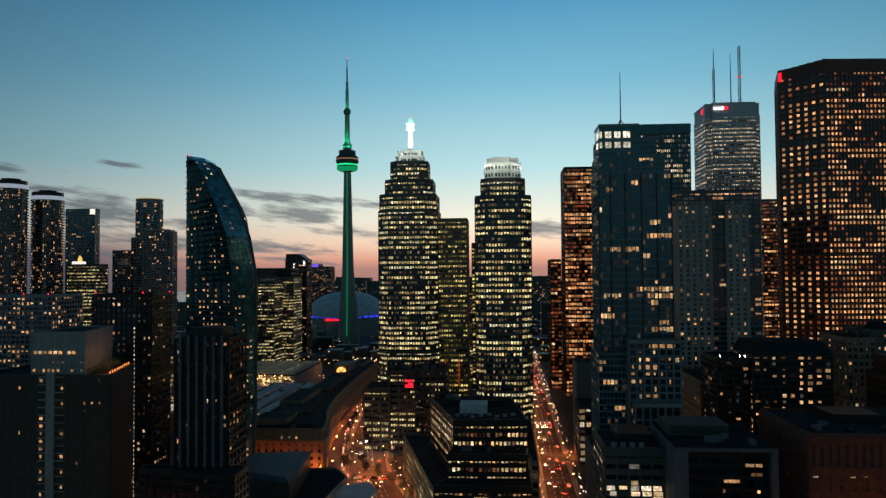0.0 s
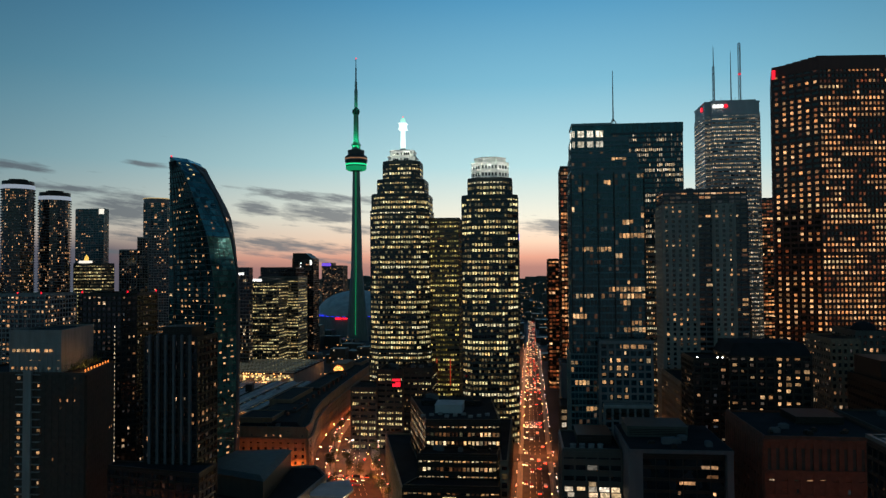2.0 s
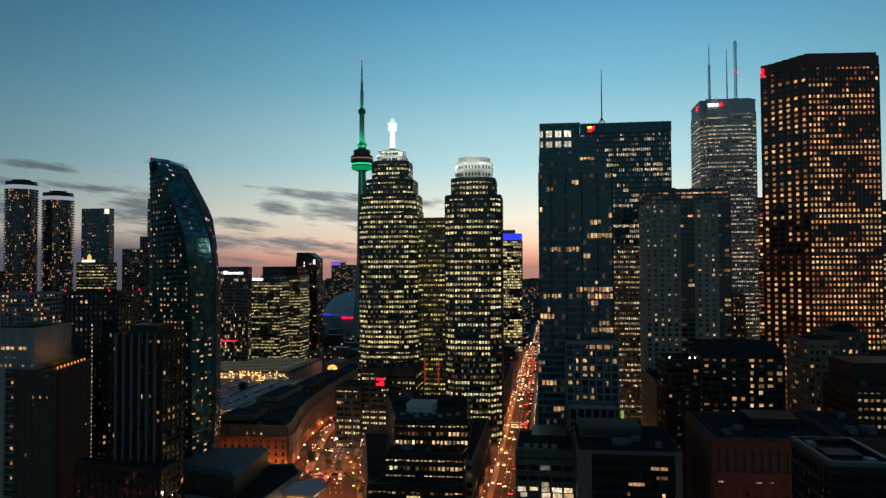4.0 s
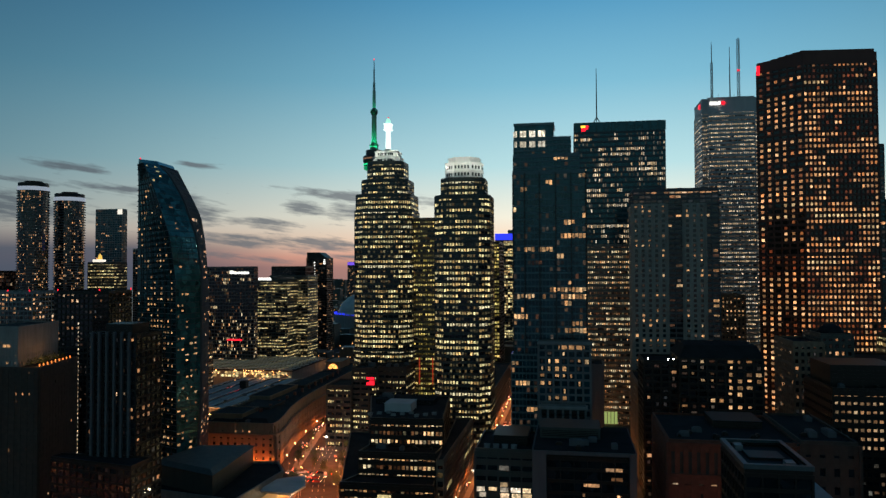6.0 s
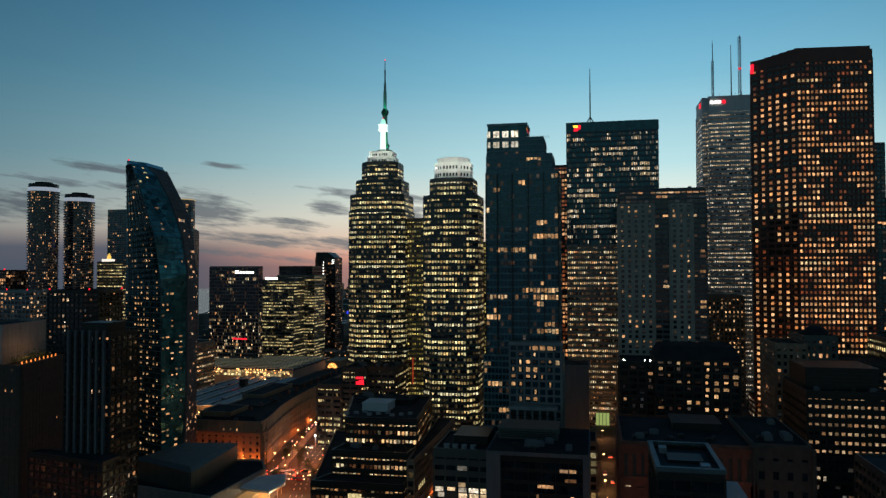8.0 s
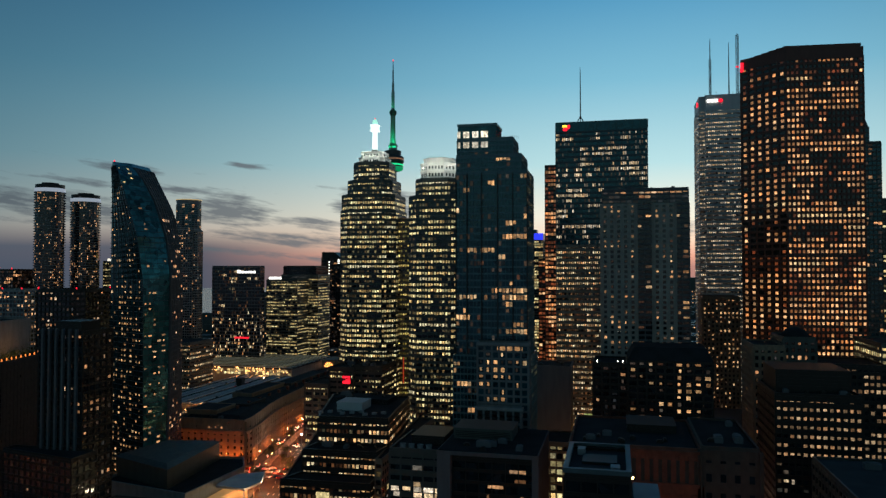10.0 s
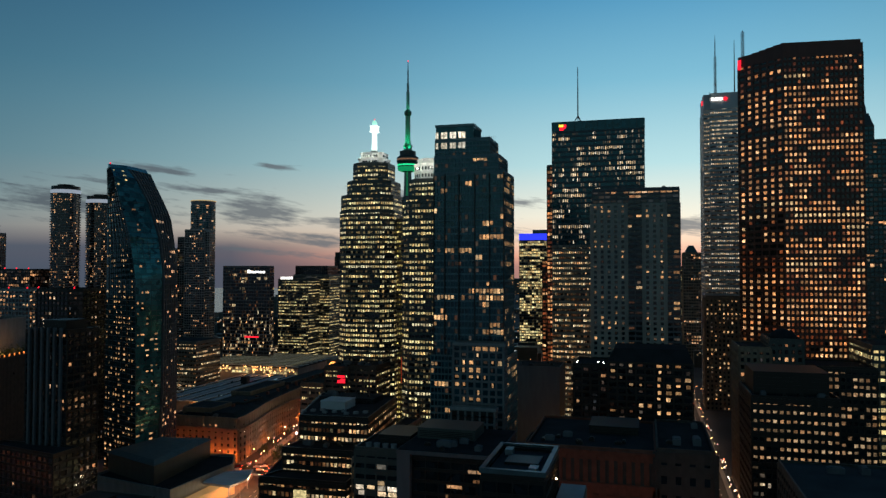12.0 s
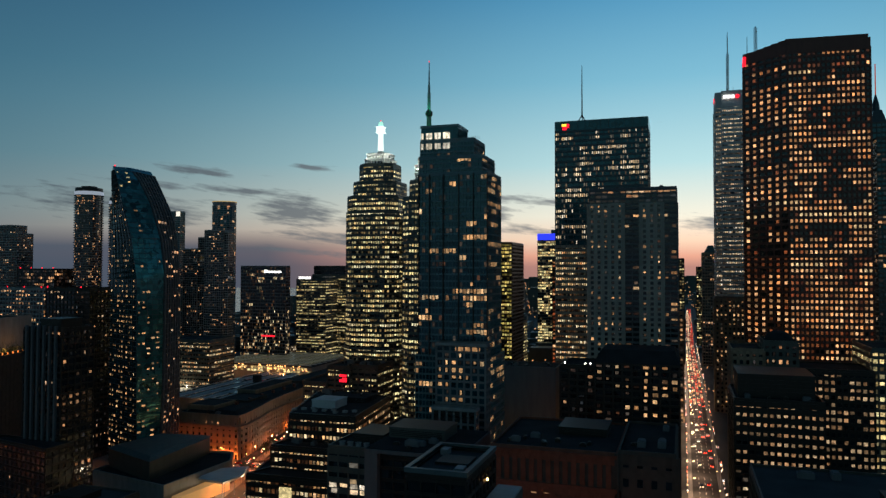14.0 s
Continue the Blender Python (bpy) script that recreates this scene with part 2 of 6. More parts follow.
CAR_PAINTS = [surface("car_paint_" + k, c, 0.25, 0.2, vary=0.06, bump=0) for k, c in (("black", (0.02, 0.02, 0.022)), ("silver", (0.45, 0.46, 0.47)), ("white", (0.75, 0.75, 0.74)), ("red", (0.3, 0.03, 0.025)))]
LIT_OFFICE = lit_room("lit_office", [(1, 0.62, 0.22), (0.96, 0.74, 0.32), (0.88, 0.8, 0.4), (0.98, 0.7, 0.3)], 1.1)
LIT_PALE = lit_room("lit_pale_office", [(1, 0.66, 0.33), (1, 0.76, 0.46), (1, 0.86, 0.66), (1, 0.6, 0.28)], 0.9)
LIT_ORANGE = lit_room("lit_amber_office", [(1, 0.34, 0.1), (1, 0.44, 0.16), (1, 0.56, 0.27), (1, 0.38, 0.13)], 1.12, 0.18)
LIT_HOME = lit_room("lit_home", [(1, 0.4, 0.15), (1, 0.55, 0.26), (1, 0.45, 0.18), (1, 0.72, 0.45)], 0.88, 0.15)
LIT_YELLOW = lit_room("lit_yellow_office", [(0.95, 0.7, 0.16), (1, 0.72, 0.22), (0.9, 0.78, 0.25)], 0.9)
LIT_SHADED = lit_room("lit_shaded_office", [(1, 0.5, 0.22), (1, 0.62, 0.33), (1, 0.7, 0.4)], 0.42)
LIT_TERRACE = lit_room("lit_terrace_office", [(1, 0.5, 0.18), (1, 0.7, 0.34), (0.95, 0.8, 0.5), (1, 0.42, 0.14)], 1.1, 0.12)
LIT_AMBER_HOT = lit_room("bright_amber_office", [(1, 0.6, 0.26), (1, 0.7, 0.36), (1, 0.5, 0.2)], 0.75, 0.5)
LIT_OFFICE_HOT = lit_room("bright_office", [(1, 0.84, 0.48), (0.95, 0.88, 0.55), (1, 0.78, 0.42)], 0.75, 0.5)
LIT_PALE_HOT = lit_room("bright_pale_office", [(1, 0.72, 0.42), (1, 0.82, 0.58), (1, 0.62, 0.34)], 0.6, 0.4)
LIT_FLAT = lit_room("lit_flat", [(1, 0.46, 0.17), (1, 0.58, 0.26), (1, 0.5, 0.2), (1, 0.68, 0.36)], 0.74, 0.24)
LIT_WHITE = lit_room("lit_white_room", [(1, 0.86, 0.6), (1, 0.92, 0.74)], 0.75, 0.5)
# dim rooms; their glow also stands in for window light spilling onto facades
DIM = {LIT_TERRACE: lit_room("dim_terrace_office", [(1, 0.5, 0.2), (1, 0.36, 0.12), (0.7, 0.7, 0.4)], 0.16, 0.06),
       LIT_SHADED: lit_room("dim_shaded_office", [(1, 0.5, 0.22), (1, 0.4, 0.16)], 0.06, 0.04),
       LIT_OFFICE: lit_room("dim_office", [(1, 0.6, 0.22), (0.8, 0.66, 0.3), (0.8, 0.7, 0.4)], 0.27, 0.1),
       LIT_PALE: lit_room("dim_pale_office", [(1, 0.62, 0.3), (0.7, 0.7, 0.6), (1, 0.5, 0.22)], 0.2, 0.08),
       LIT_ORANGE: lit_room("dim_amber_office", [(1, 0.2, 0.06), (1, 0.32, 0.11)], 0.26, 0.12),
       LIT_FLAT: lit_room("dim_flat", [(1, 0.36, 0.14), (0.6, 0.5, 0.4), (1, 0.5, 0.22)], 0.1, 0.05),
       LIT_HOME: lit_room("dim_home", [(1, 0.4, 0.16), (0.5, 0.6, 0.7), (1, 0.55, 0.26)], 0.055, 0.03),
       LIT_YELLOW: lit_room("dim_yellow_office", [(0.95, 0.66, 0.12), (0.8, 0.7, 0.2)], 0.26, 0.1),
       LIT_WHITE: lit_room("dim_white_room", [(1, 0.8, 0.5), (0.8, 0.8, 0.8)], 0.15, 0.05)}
LIT_ARCH = lit_room("lit_arch", [(1, 0.36, 0.08), (1, 0.42, 0.12)], 1.6, 0.6)
LIT_SHOP = lit_room("lit_shop", [(1, 0.5, 0.2), (1, 0.75, 0.45), (1, 0.16, 0.06), (0.9, 0.95, 1.0), (1, 0.6, 0.3)], 4.0, 0.3)
BEACON = glowing("white_beacon", (0.84, 1.0, 0.93), 1.2)
WHITE_LIGHT = glowing("white_light", (1, 0.97, 0.9), 2.5)
PANEL_LIGHT = glowing("panel_light", (1, 0.93, 0.78), 1.0)
RED_LIGHT = glowing("red_light", (1, 0.012, 0.03), 1.6)
TERRACE_LIGHT = glowing("amber_terrace_light", (1, 0.26, 0.05), 1.3)
PLATFORM_LIGHT = glowing("platform_light", (1, 0.42, 0.12), 6.0)
RED_STRIP = glowing("red_strip_light", (1, 0.1, 0.03), 0.35)
YELLOW_SIGN = glowing("yellow_sign", (1, 0.6, 0.05), 2.0)
GREEN_LIGHT = glowing("green_light", (0.02, 0.75, 0.28), 1.2)
DIM_GREEN = glowing("dim_green_light", (0.01, 0.4, 0.14), 0.6)
BLUE_LIGHT = glowing("blue_light", (0.03, 0.05, 1.0), 1.1)
LAMP_GLOW = glowing("sodium_lamp", (1, 0.5, 0.16), 30.0)
WHITE_LAMP = glowing("white_lamp", (1, 0.9, 0.75), 18.0)
HEADLIGHT = glowing("headlight", (1, 0.82, 0.54), 9.0)
TAILLIGHT = glowing("taillight", (1, 0.05, 0.02), 12.0)

# ---- mesh helpers ----


class Solid:
    """Collects plain pieces into one mesh."""

    def __init__(self):
        self.v, self.f = [], []

    def prism(self, poly, z0, z1, base=True, top=None):
        """An upright prism over a counter-clockwise outline; top: another outline for its upper end."""
        n, k = len(poly), len(self.v)
        self.v += [(x, y, z0) for x, y in poly] + [(x, y, z1) for x, y in (top or poly)]
        self.f += [(k + i, k + (i + 1) % n, k + n + (i + 1) % n, k + n + i) for i in range(n)]
        self.f.append(tuple(k + n + i for i in range(n)))
        if base:
            self.f.append(tuple(k + n - 1 - i for i in range(n)))
        return self

    def box(self, x0, x1, y0, y1, z0, z1):
        return self.prism([(x0, y0), (x1, y0), (x1, y1), (x0, y1)], z0, z1)

    def ring(self, inner, outer, z0, z1):
        """A band round an outline, open on its inner side."""
        n, k = len(inner), len(self.v)
        for p, z in ((outer, z0), (outer, z1), (inner, z1), (inner, z0)):
            self.v += [(x, y, z) for x, y in p]
        for a, b in ((0, 1), (1, 2), (3, 0)):
            self.f += [(k + a * n + i, k + a * n + (i + 1) % n, k + b * n + (i + 1) % n, k + b * n + i) for i in range(n)]
        return self

    def lathe(self, profile, sides=24, cx=0.0, cy=0.0):
        """A turned body: (radius, height) from below upwards."""
        n, k = sides, len(self.v)
        for r, z in profile:
            self.v += [(cx + r * math.cos(2 * math.pi * i / n), cy + r * math.sin(2 * math.pi * i / n), z) for i in range(n)]
        for j in range(len(profile) - 1):
            self.f += [(k + j * n + i, k + j * n + (i + 1) % n, k + (j + 1) * n + (i + 1) % n, k + (j + 1) * n + i) for i in range(n)]
        self.f.append(tuple(k + n - 1 - i for i in range(n)))
        self.f.append(tuple(k + (len(profile) - 1) * n + i for i in range(n)))
        return self

    def bar(self, a, b, w):
        """A square bar from a to b."""
        a, b = Vector(a), Vector(b)
        q = (b - a).to_track_quat("Z", "Y")
        k = len(self.v)
        for p in (a, b):
            self.v += [tuple(p + q @ Vector((sx * w / 2, sy * w / 2, 0))) for sx, sy in ((-1, -1), (1, -1), (1, 1), (-1, 1))]
        self.f += [(k + i, k + (i + 1) % 4, k + 4 + (i + 1) % 4, k + 4 + i) for i in range(4)] + [(k + 3, k + 2, k + 1, k), (k + 4, k + 5, k + 6, k + 7)]
        return self

    def sweep(self, points, w):
        """A square bar along a line of points, one closed body."""
        k, n = len(self.v), len(points)
        for p in points:
            self.v += [(p[0] + sx * w / 2, p[1] + sy * w / 2, p[2]) for sx, sy in ((-1, -1), (1, -1), (1, 1), (-1, 1))]
        self.f += [(k + 4 * j + i, k + 4 * j + (i + 1) % 4, k + 4 * j + 4 + (i + 1) % 4, k + 4 * j + 4 + i) for j in range(n - 1) for i in range(4)]
        self.f += [(k + 3, k + 2, k + 1, k), tuple(k + 4 * n - 4 + i for i in range(4))]
        return self

    def mesh(self, name, mat):
        me = bpy.data.meshes.new(name)
        me.from_pydata(self.v, [], self.f)
        me.update()
        me.materials.append(mat)
        return me


def part(name, shape, mat, parent, label="", loc=(0, 0, 0), turn=0.0):
    """One mesh object under a thing or a part."""
    me = shape.mesh(name, mat) if isinstance(shape, Solid) else shape
    ob = new(name, me)
    ob.parent = parent
    ob.location, ob.rotation_euler = loc, (0, 0, turn)
    return tagged(ob, label)


def thing(name, x, y, z, label, category, group="", kind=""):
    """An Empty at a thing's base."""
    ob = new(name)
    ob.location = (x, y, z)
    ob.empty_display_size = 2.0
    return tagged(ob, label, category, group, kind)


def rect(x0, x1, y0, y1):
    return [(x0, y0), (x1, y0), (x1, y1), (x0, y1)]


def octagon(x0, x1, y0, y1, c):
    return [(x0 + c, y0), (x1 - c, y0), (x1, y0 + c), (x1, y1 - c), (x1 - c, y1), (x0 + c, y1), (x0, y1 - c), (x0, y0 + c)]


def notched(x0, x1, y0, y1, c):
    """A square with its corners cut back in steps."""
    return [(x0 + c, y0), (x1 - c, y0), (x1 - c, y0 + c), (x1, y0 + c), (x1, y1 - c), (x1 - c, y1 - c), (x1 - c, y1), (x0 + c, y1),
            (x0 + c, y1 - c), (x0, y1 - c), (x0, y0 + c), (x0 + c, y0 + c)]


def oval(cx, cy, rx, ry, n=20):
    return [(cx + rx * math.cos(2 * math.pi * i / n), cy + ry * math.sin(2 * math.pi * i / n)) for i in range(n)]


def grown(poly, d):
    """The outline moved outwards by d."""
    out, n = [], len(poly)
    for i in range(n):
        p, a, b = Vector(poly[i]), Vector(poly[i - 1]), Vector(poly[(i + 1) % n])
        e, f = (p - a).normalized(), (b - p).normalized()
        m, k = Vector((e.y, -e.x)), Vector((f.y, -f.x))
        s = m + k
        q = p + s * (d / max(0.3, 0.5 * s.length_squared))
        out.append((q.x, q.y))
    return out


def lit_rooms(floors, bays, pattern, p, rng):
    """Which rooms of a face are lit, floor by floor."""
    rows = []
    if p <= 0:
        return [[False] * bays for _ in range(floors)]
    for k in range(floors):
        r, row = rng.random(), []
        if pattern == "office":
            share = 0.05 if r < 0.16 else min(0.96, p * 2.1) if r > 0.72 else p * rng.uniform(0.5, 1.3)
            keep = 0.62
        elif pattern == "rows":
            share, keep = (min(0.98, p * 1.3) if r > 0.3 else 0.15), 0.86
        elif pattern == "grid":
            share, keep = (0.96 if r > 0.5 else 0.8 if r > 0.3 else 0.45 if r > 0.12 else 0.05), 0.55
        elif pattern == "flats":
            share, keep = p * rng.uniform(0.4, 1.5), 0.72
        elif pattern == "even":
            share, keep = min(0.97, p * rng.uniform(0.75, 1.2)) if r > 0.12 else p * 0.35, 0.2
        else:
            share, keep = p * rng.uniform(0.6, 1.4), 0.25
        on = rng.random() < share
        for i in range(bays):
            if rng.random() > keep:
                on = rng.random() < share
            row.append(on)
        rows.append(row)
    return rows


SHEETS = {}


def pane_mesh(w, h, mat):
    key = (round(w, 1), round(h, 1), mat.name)
    if key not in SHEETS:
        SHEETS[key] = Solid().box(-key[0] / 2, key[0] / 2, -0.12, 0.02, -key[1] / 2, key[1] / 2).mesh("window", mat)
    return SHEETS[key]


def tier(th, outline, z0, z1, fh=3.9, bay=3.0, wall=None, frame=None, span=1.2, pier=0.35, proud=0.3, pattern="office", p=0.4,
         lit=None, cap=50, top=True, seed=1, skip=(), sill=0.0, roof=None, sub=1, fill=1.0, fine=None, bright=None, dim=None,
         bays=None, hot=None, quiet=0):
    """A storeyed block of a building: core, a spandrel for each floor, upright mullions, lit windows, roof."""
    rng = random.Random(seed)
    wall, frame, lit = wall or GLASS, frame or DARK_STONE, lit or LIT_OFFICE
    bx, by = th.location.x, th.location.y
    P = [(x - bx, y - by) for x, y in outline]
    part("wall", Solid().prism(P, z0, z1), wall, th)
    floors = max(1, round((z1 - z0) / fh))
    fh = (z1 - z0) / floors
    ribs = fine is True
    if fine is None:
        fine = th.location.y < 690
    cap = cap * 2 // 5 if fine else cap // 5
    edge, bands = grown(P, proud), Solid()
    band = Solid().ring(P, edge, -span / 2, span / 2).mesh("spandrel", frame)
    for k in range(1, floors + 1):
        z = z0 + k * fh - (span / 2 if k == floors else 0)
        if fine:
            part("spandrel", band, frame, th, loc=(0, 0, z))
        else:
            bands.ring(P, edge, z - span / 2, z + span / 2)
    if not fine:
        tagged(part("facade_banding", bands, frame, th), kind="stuff")
    fin = Solid().box(-pier / 2, pier / 2, -proud - 0.08, 0.02, z0, z1 - 0.05).mesh("mullion", frame)
    fins, patch = Solid(), Vector((seed * 7.7, seed * 3.1, 0))
    found, faint, strong = [], [], []
    hot_floors = {k for k in range(floors) if hot and rng.random() < hot[0]}
    dim = (0.3 if pattern in ("home", "flats") else 0.7) * (p > 0) if dim is None else dim
    for i in range(len(P)):
        a, b = Vector(P[i]), Vector(P[(i + 1) % len(P)])
        d, length = (b - a).normalized(), (b - a).length
        if -d.x > 0.35 or length < 1.2:
            continue
        turn = math.atan2(d.y, d.x)
        n = max(1, round(length / (bays or {}).get(i, bay)))
        w = length / n
        if pier > 0:
            for j in range(n + 1):
                q = a + d * (w * j)
                if ribs:
                    part("mullion", fin, frame, th, loc=(q.x, q.y, 0), turn=turn)
                else:
                    u, v = d * (pier / 2), Vector((d.y, -d.x)) * (proud + 0.08)
                    fins.prism([tuple(q - u + v), tuple(q + u + v), tuple(q + u), tuple(q - u)], z0, z1 - 0.05)
        if i in skip:
            continue
        cell = (w - pier) / sub
        pw, ph = (cell - (0.14 if sub == 1 else 0.55)) * fill, (fh - span - 0.12) * (0.5 + 0.5 * fill)
        if i in (bays or {}):
            pw = min(pw, 2.0)
        share = p
        rows = lit_rooms(floors, n * sub, pattern, share, rng)
        if bright:
            rows[:bright[0]] = lit_rooms(bright[0], n * sub, "even", bright[1], rng)
        for k in range(floors - quiet, floors):
            rows[k] = lit_rooms(1, n * sub, "office", 0.25, rng)[0]
        for k, row in enumerate(rows):
            for j, on in enumerate(row):
                cw, ch = (rng.choice((0.45, 0.6, 0.75, 1.0, 1.0)), rng.choice((0.6, 0.8, 1.0))) if pattern == "home" else (1.0, 1.0) if pattern == "grid" else (rng.choice((1.0, 1.0, 0.85)), rng.choice((1.0, 1.0, 0.75)))
                near = noise.noise(patch + Vector((w * j / sub * 0.05, k * 0.34, i * 5.3)))
                q = a + d * (w * (j // sub) + pier / 2 + cell * (j % sub + 0.5))
                q = q + d * (pw * (1 - cw) * rng.uniform(-0.4, 0.4))
                pane = (q.x, q.y, z0 + (k + 0.5) * fh + sill + ph * (1 - ch) * 0.4, turn, pw * cw, ph * ch)
                if on and near > (-0.45 if pattern in ("even", "rows") else -0.3 if pattern == "grid" else -0.36):
                    (strong if k in hot_floors and near > -0.12 else found).append(pane)
                elif rng.random() < dim:
                    faint.append(pane)
    if fins.v:
        tagged(part("facade_ribs", fins, frame, th), kind="stuff")
    rng.shuffle(found)
    for x, y, z, turn, pw, ph in found[:cap]:
        part("window", pane_mesh(pw, ph, lit), lit, th, loc=(x, y, z), turn=turn)
    for name, panes, mat in (("lit_glazing", found[cap:], lit), ("bright_glazing", strong, hot[1] if hot else lit), ("dim_glazing", faint, DIM.get(lit, lit))):
        rest = Solid()
        for x, y, z, turn, pw, ph in panes:
            cs, sn, k = math.cos(turn), math.sin(turn), len(rest.v)
            for px, py, pz in ((-1, 0.02, -1), (1, 0.02, -1), (1, 0.02, 1), (-1, 0.02, 1), (-1, -0.12, -1), (1, -0.12, -1), (1, -0.12, 1), (-1, -0.12, 1)):
                lx = px * pw / 2
                rest.v.append((x + lx * cs - py * sn, y + lx * sn + py * cs, z + pz * ph / 2))
            rest.f += [(k + 4, k + 5, k + 6, k + 7), (k, k + 4, k + 7, k + 3), (k + 5, k + 1, k + 2, k + 6), (k + 7, k + 6, k + 2, k + 3), (k, k + 1, k + 5, k + 4)]
        if rest.v:
            tagged(part(name, rest, mat, th), kind="stuff")
    if top:
        inner = grown(P, -0.5)
        part("roof", Solid().prism(inner, z1, z1 + 0.25), roof or ROOF, th)
        part("parapet", Solid().ring(inner, grown(P, 0.12), z1, z1 + 1.1), frame, th)


def plant_room(th, x0, x1, y0, y1, z0, z1, mat=None, louvres=True):
    """A roof-top plant room with louvres."""
    bx, by = th.location.x, th.location.y
    mat = mat or GREY
    room = part("plant_room", Solid().box(x0 - bx, x1 - bx, y0 - by, y1 - by, z0, z1).box(x0 - bx - 0.2, x1 - bx + 0.2, y0 - by - 0.2, y1 - by + 0.2, z1 - 0.4, z1 + 0.1), mat, th)
    if louvres:
        grille = Solid()
        h = (z1 - z0)
        for k in range(4):
            grille.box(x0 - bx + 0.8, x1 - bx - 0.8, y0 - by - 0.15, y0 - by + 0.05, z0 + h * (0.2 + 0.16 * k), z0 + h * (0.28 + 0.16 * k))
        part("louvre", grille, BLACK_STEEL, room)


def fans(th, places, z, mat=None):
    """Roof-top cooling fans: a drum each."""
    bx, by = th.location.x, th.location.y
    drum = Solid().lathe([(1.1, 0), (1.1, 1.2), (1.3, 1.5), (1.0, 1.55), (0.9, 1.2)], 12).mesh("cooling_fan", mat or STEEL)
    for x, y in places:
        part("cooling_fan", drum, mat or STEEL, th, loc=(x - bx, y - by, z))


def lattice_mast(th, x, y, z0, z1, w, mat=None, steps=8, tip=0.0):
    """A three-legged lattice mast, with a solid tip."""
    bx, by = th.location.x, th.location.y
    s = Solid()
    legs = [(x - bx + w * math.cos(a), y - by + w * math.sin(a)) for a in (0.5, 2.6, 4.7)]
    for lx, ly in legs:
        s.bar((lx, ly, z0), (lx, ly, z1), 0.35)
    for k in range(steps):
        za, zb = z0 + (z1 - z0) * k / steps, z0 + (z1 - z0) * (k + 1) / steps
        for i in range(3):
            s.bar((*legs[i], za), (*legs[(i + 1) % 3], zb), 0.22)
            s.bar((*legs[i], zb), (*legs[(i + 1) % 3], zb), 0.22)
    m = part("mast", s, mat or POLE, th)
    if tip:
        part("mast_tip", Solid().lathe([(0.45, z1), (0.35, z1 + tip * 0.7), (0.12, z1 + tip)], 8, x - bx, y - by), mat or POLE, m)
    return m


def sign(th, x, y, z, bars, turn=0.0):
    """A lit sign of plain shapes: (x0, x1, z0, z1, material) about its centre."""
    bx, by = th.location.x, th.location.y
    for x0, x1, z0, z1, m in bars:
        part("sign_panel", Solid().box(x0, x1, -0.5, 0.0, z0, z1), m, th, loc=(x - bx, y - by, z), turn=turn)


def tower(name, x, y, label, category="skyscraper", group="downtown towers"):
    return thing(name, x, y, 0, label, category, group)

# ---- ground, streets, lake ----
def gz(x, y):
    """Height of the ground, which rises inland from the railway and falls away again far off."""
    return 8.0 * min(1.0, max(0.0, (x + 45) / 50)) * min(1.0, max(0.0, (1300 - y) / 400))


land = Solid()
GX, GY = (-3500, -45, 5, 400, 3000), (-400, 900, 1000, 1100, 1200, 1300, 4900)
land.v = [(x, y, gz(x, y)) for y in GY for x in GX]
land.f = [(5 * j + i, 5 * j + i + 1, 5 * j + i + 6, 5 * j + i + 5) for j in range(6) for i in range(4)]
tagged(new("ground", land.mesh("ground", GROUND)), "dark city ground reaching the horizon", "ground", kind="structure")
tagged(new("water", Solid().prism([(-3400, 500), (-900, 500), (-820, 1200), (-1150, 2400), (-1700, 4850), (-3400, 4850)], -0.5, 0.06).mesh("water", WATER)), "still grey-blue lake at dusk", "lake", kind="structure")


def strip(name, line, half, z, mat, label):
    """A ribbon of road or pavement along a line of (x, y)."""
    left, right = [], []
    for i, (x, y) in enumerate(line):
        a, b = Vector(line[max(0, i - 1)]), Vector(line[min(len(line) - 1, i + 1)])
        d = (b - a).normalized()
        left.append((x - d.y * half, y + d.x * half))
        right.append((x + d.y * half, y - d.x * half))
    s, n = Solid(), len(line)
    for zz in (-0.3, z):
        s.v += [(*p, gz(*c) + zz) for p, c in zip(left, line)] + [(*p, gz(*c) + zz) for p, c in zip(right, line)]
    for i in range(n - 1):
        s.f += [(2 * n + i, 2 * n + i + 1, 3 * n + i + 1, 3 * n + i), (i, i + 1, 2 * n + i + 1, 2 * n + i), (n + i, 3 * n + i, 3 * n + i + 1, n + i + 1)]
    s.f += [(0, 2 * n, 3 * n, n), (n - 1, 2 * n - 1, 4 * n - 1, 3 * n - 1)]
    return tagged(new(name, s.mesh(name, mat)), label, "road" if mat is ASPHALT else "pavement", kind="structure")


WELLINGTON = [(29, 222), (29.6, 354), (30.4, 496), (31.2, 620), (32.4, 744), (34, 900), (38, 1300), (42, 1772)]
KING = [(178.6, 220), (178.6, 470), (178.6, 680), (178, 900), (178, 1300), (180, 1700), (184, 2600)]
FRONT = [(-50, 330), (-66, 396), (-84, 450), (-100, 532), (-111, 640), (-117, 780), (-130, 960)]
# cross street below view, added so its lamps warm the near fronts
JARVIS = [(-340, 224), (-150, 221), (100, 217), (320, 214)]
# back street added so its lamps warm the southern blocks
CHURCH = [(-158, 262), (-160, 320), (-182, 376), (-252, 420), (-285, 520)]
YONGE = [(-160, 405), (-100, 425), (-60, 440), (-45, 443), (5, 453), (60, 455)]
strip("pavement", WELLINGTON, 10.4, 0.15, PAVING, "grey concrete pavements along the street")
strip("pavement", KING, 9.0, 0.15, PAVING, "grey concrete pavements along the street")
strip("pavement", FRONT, 17.0, 0.15, PAVING, "grey concrete pavements along the curving street")
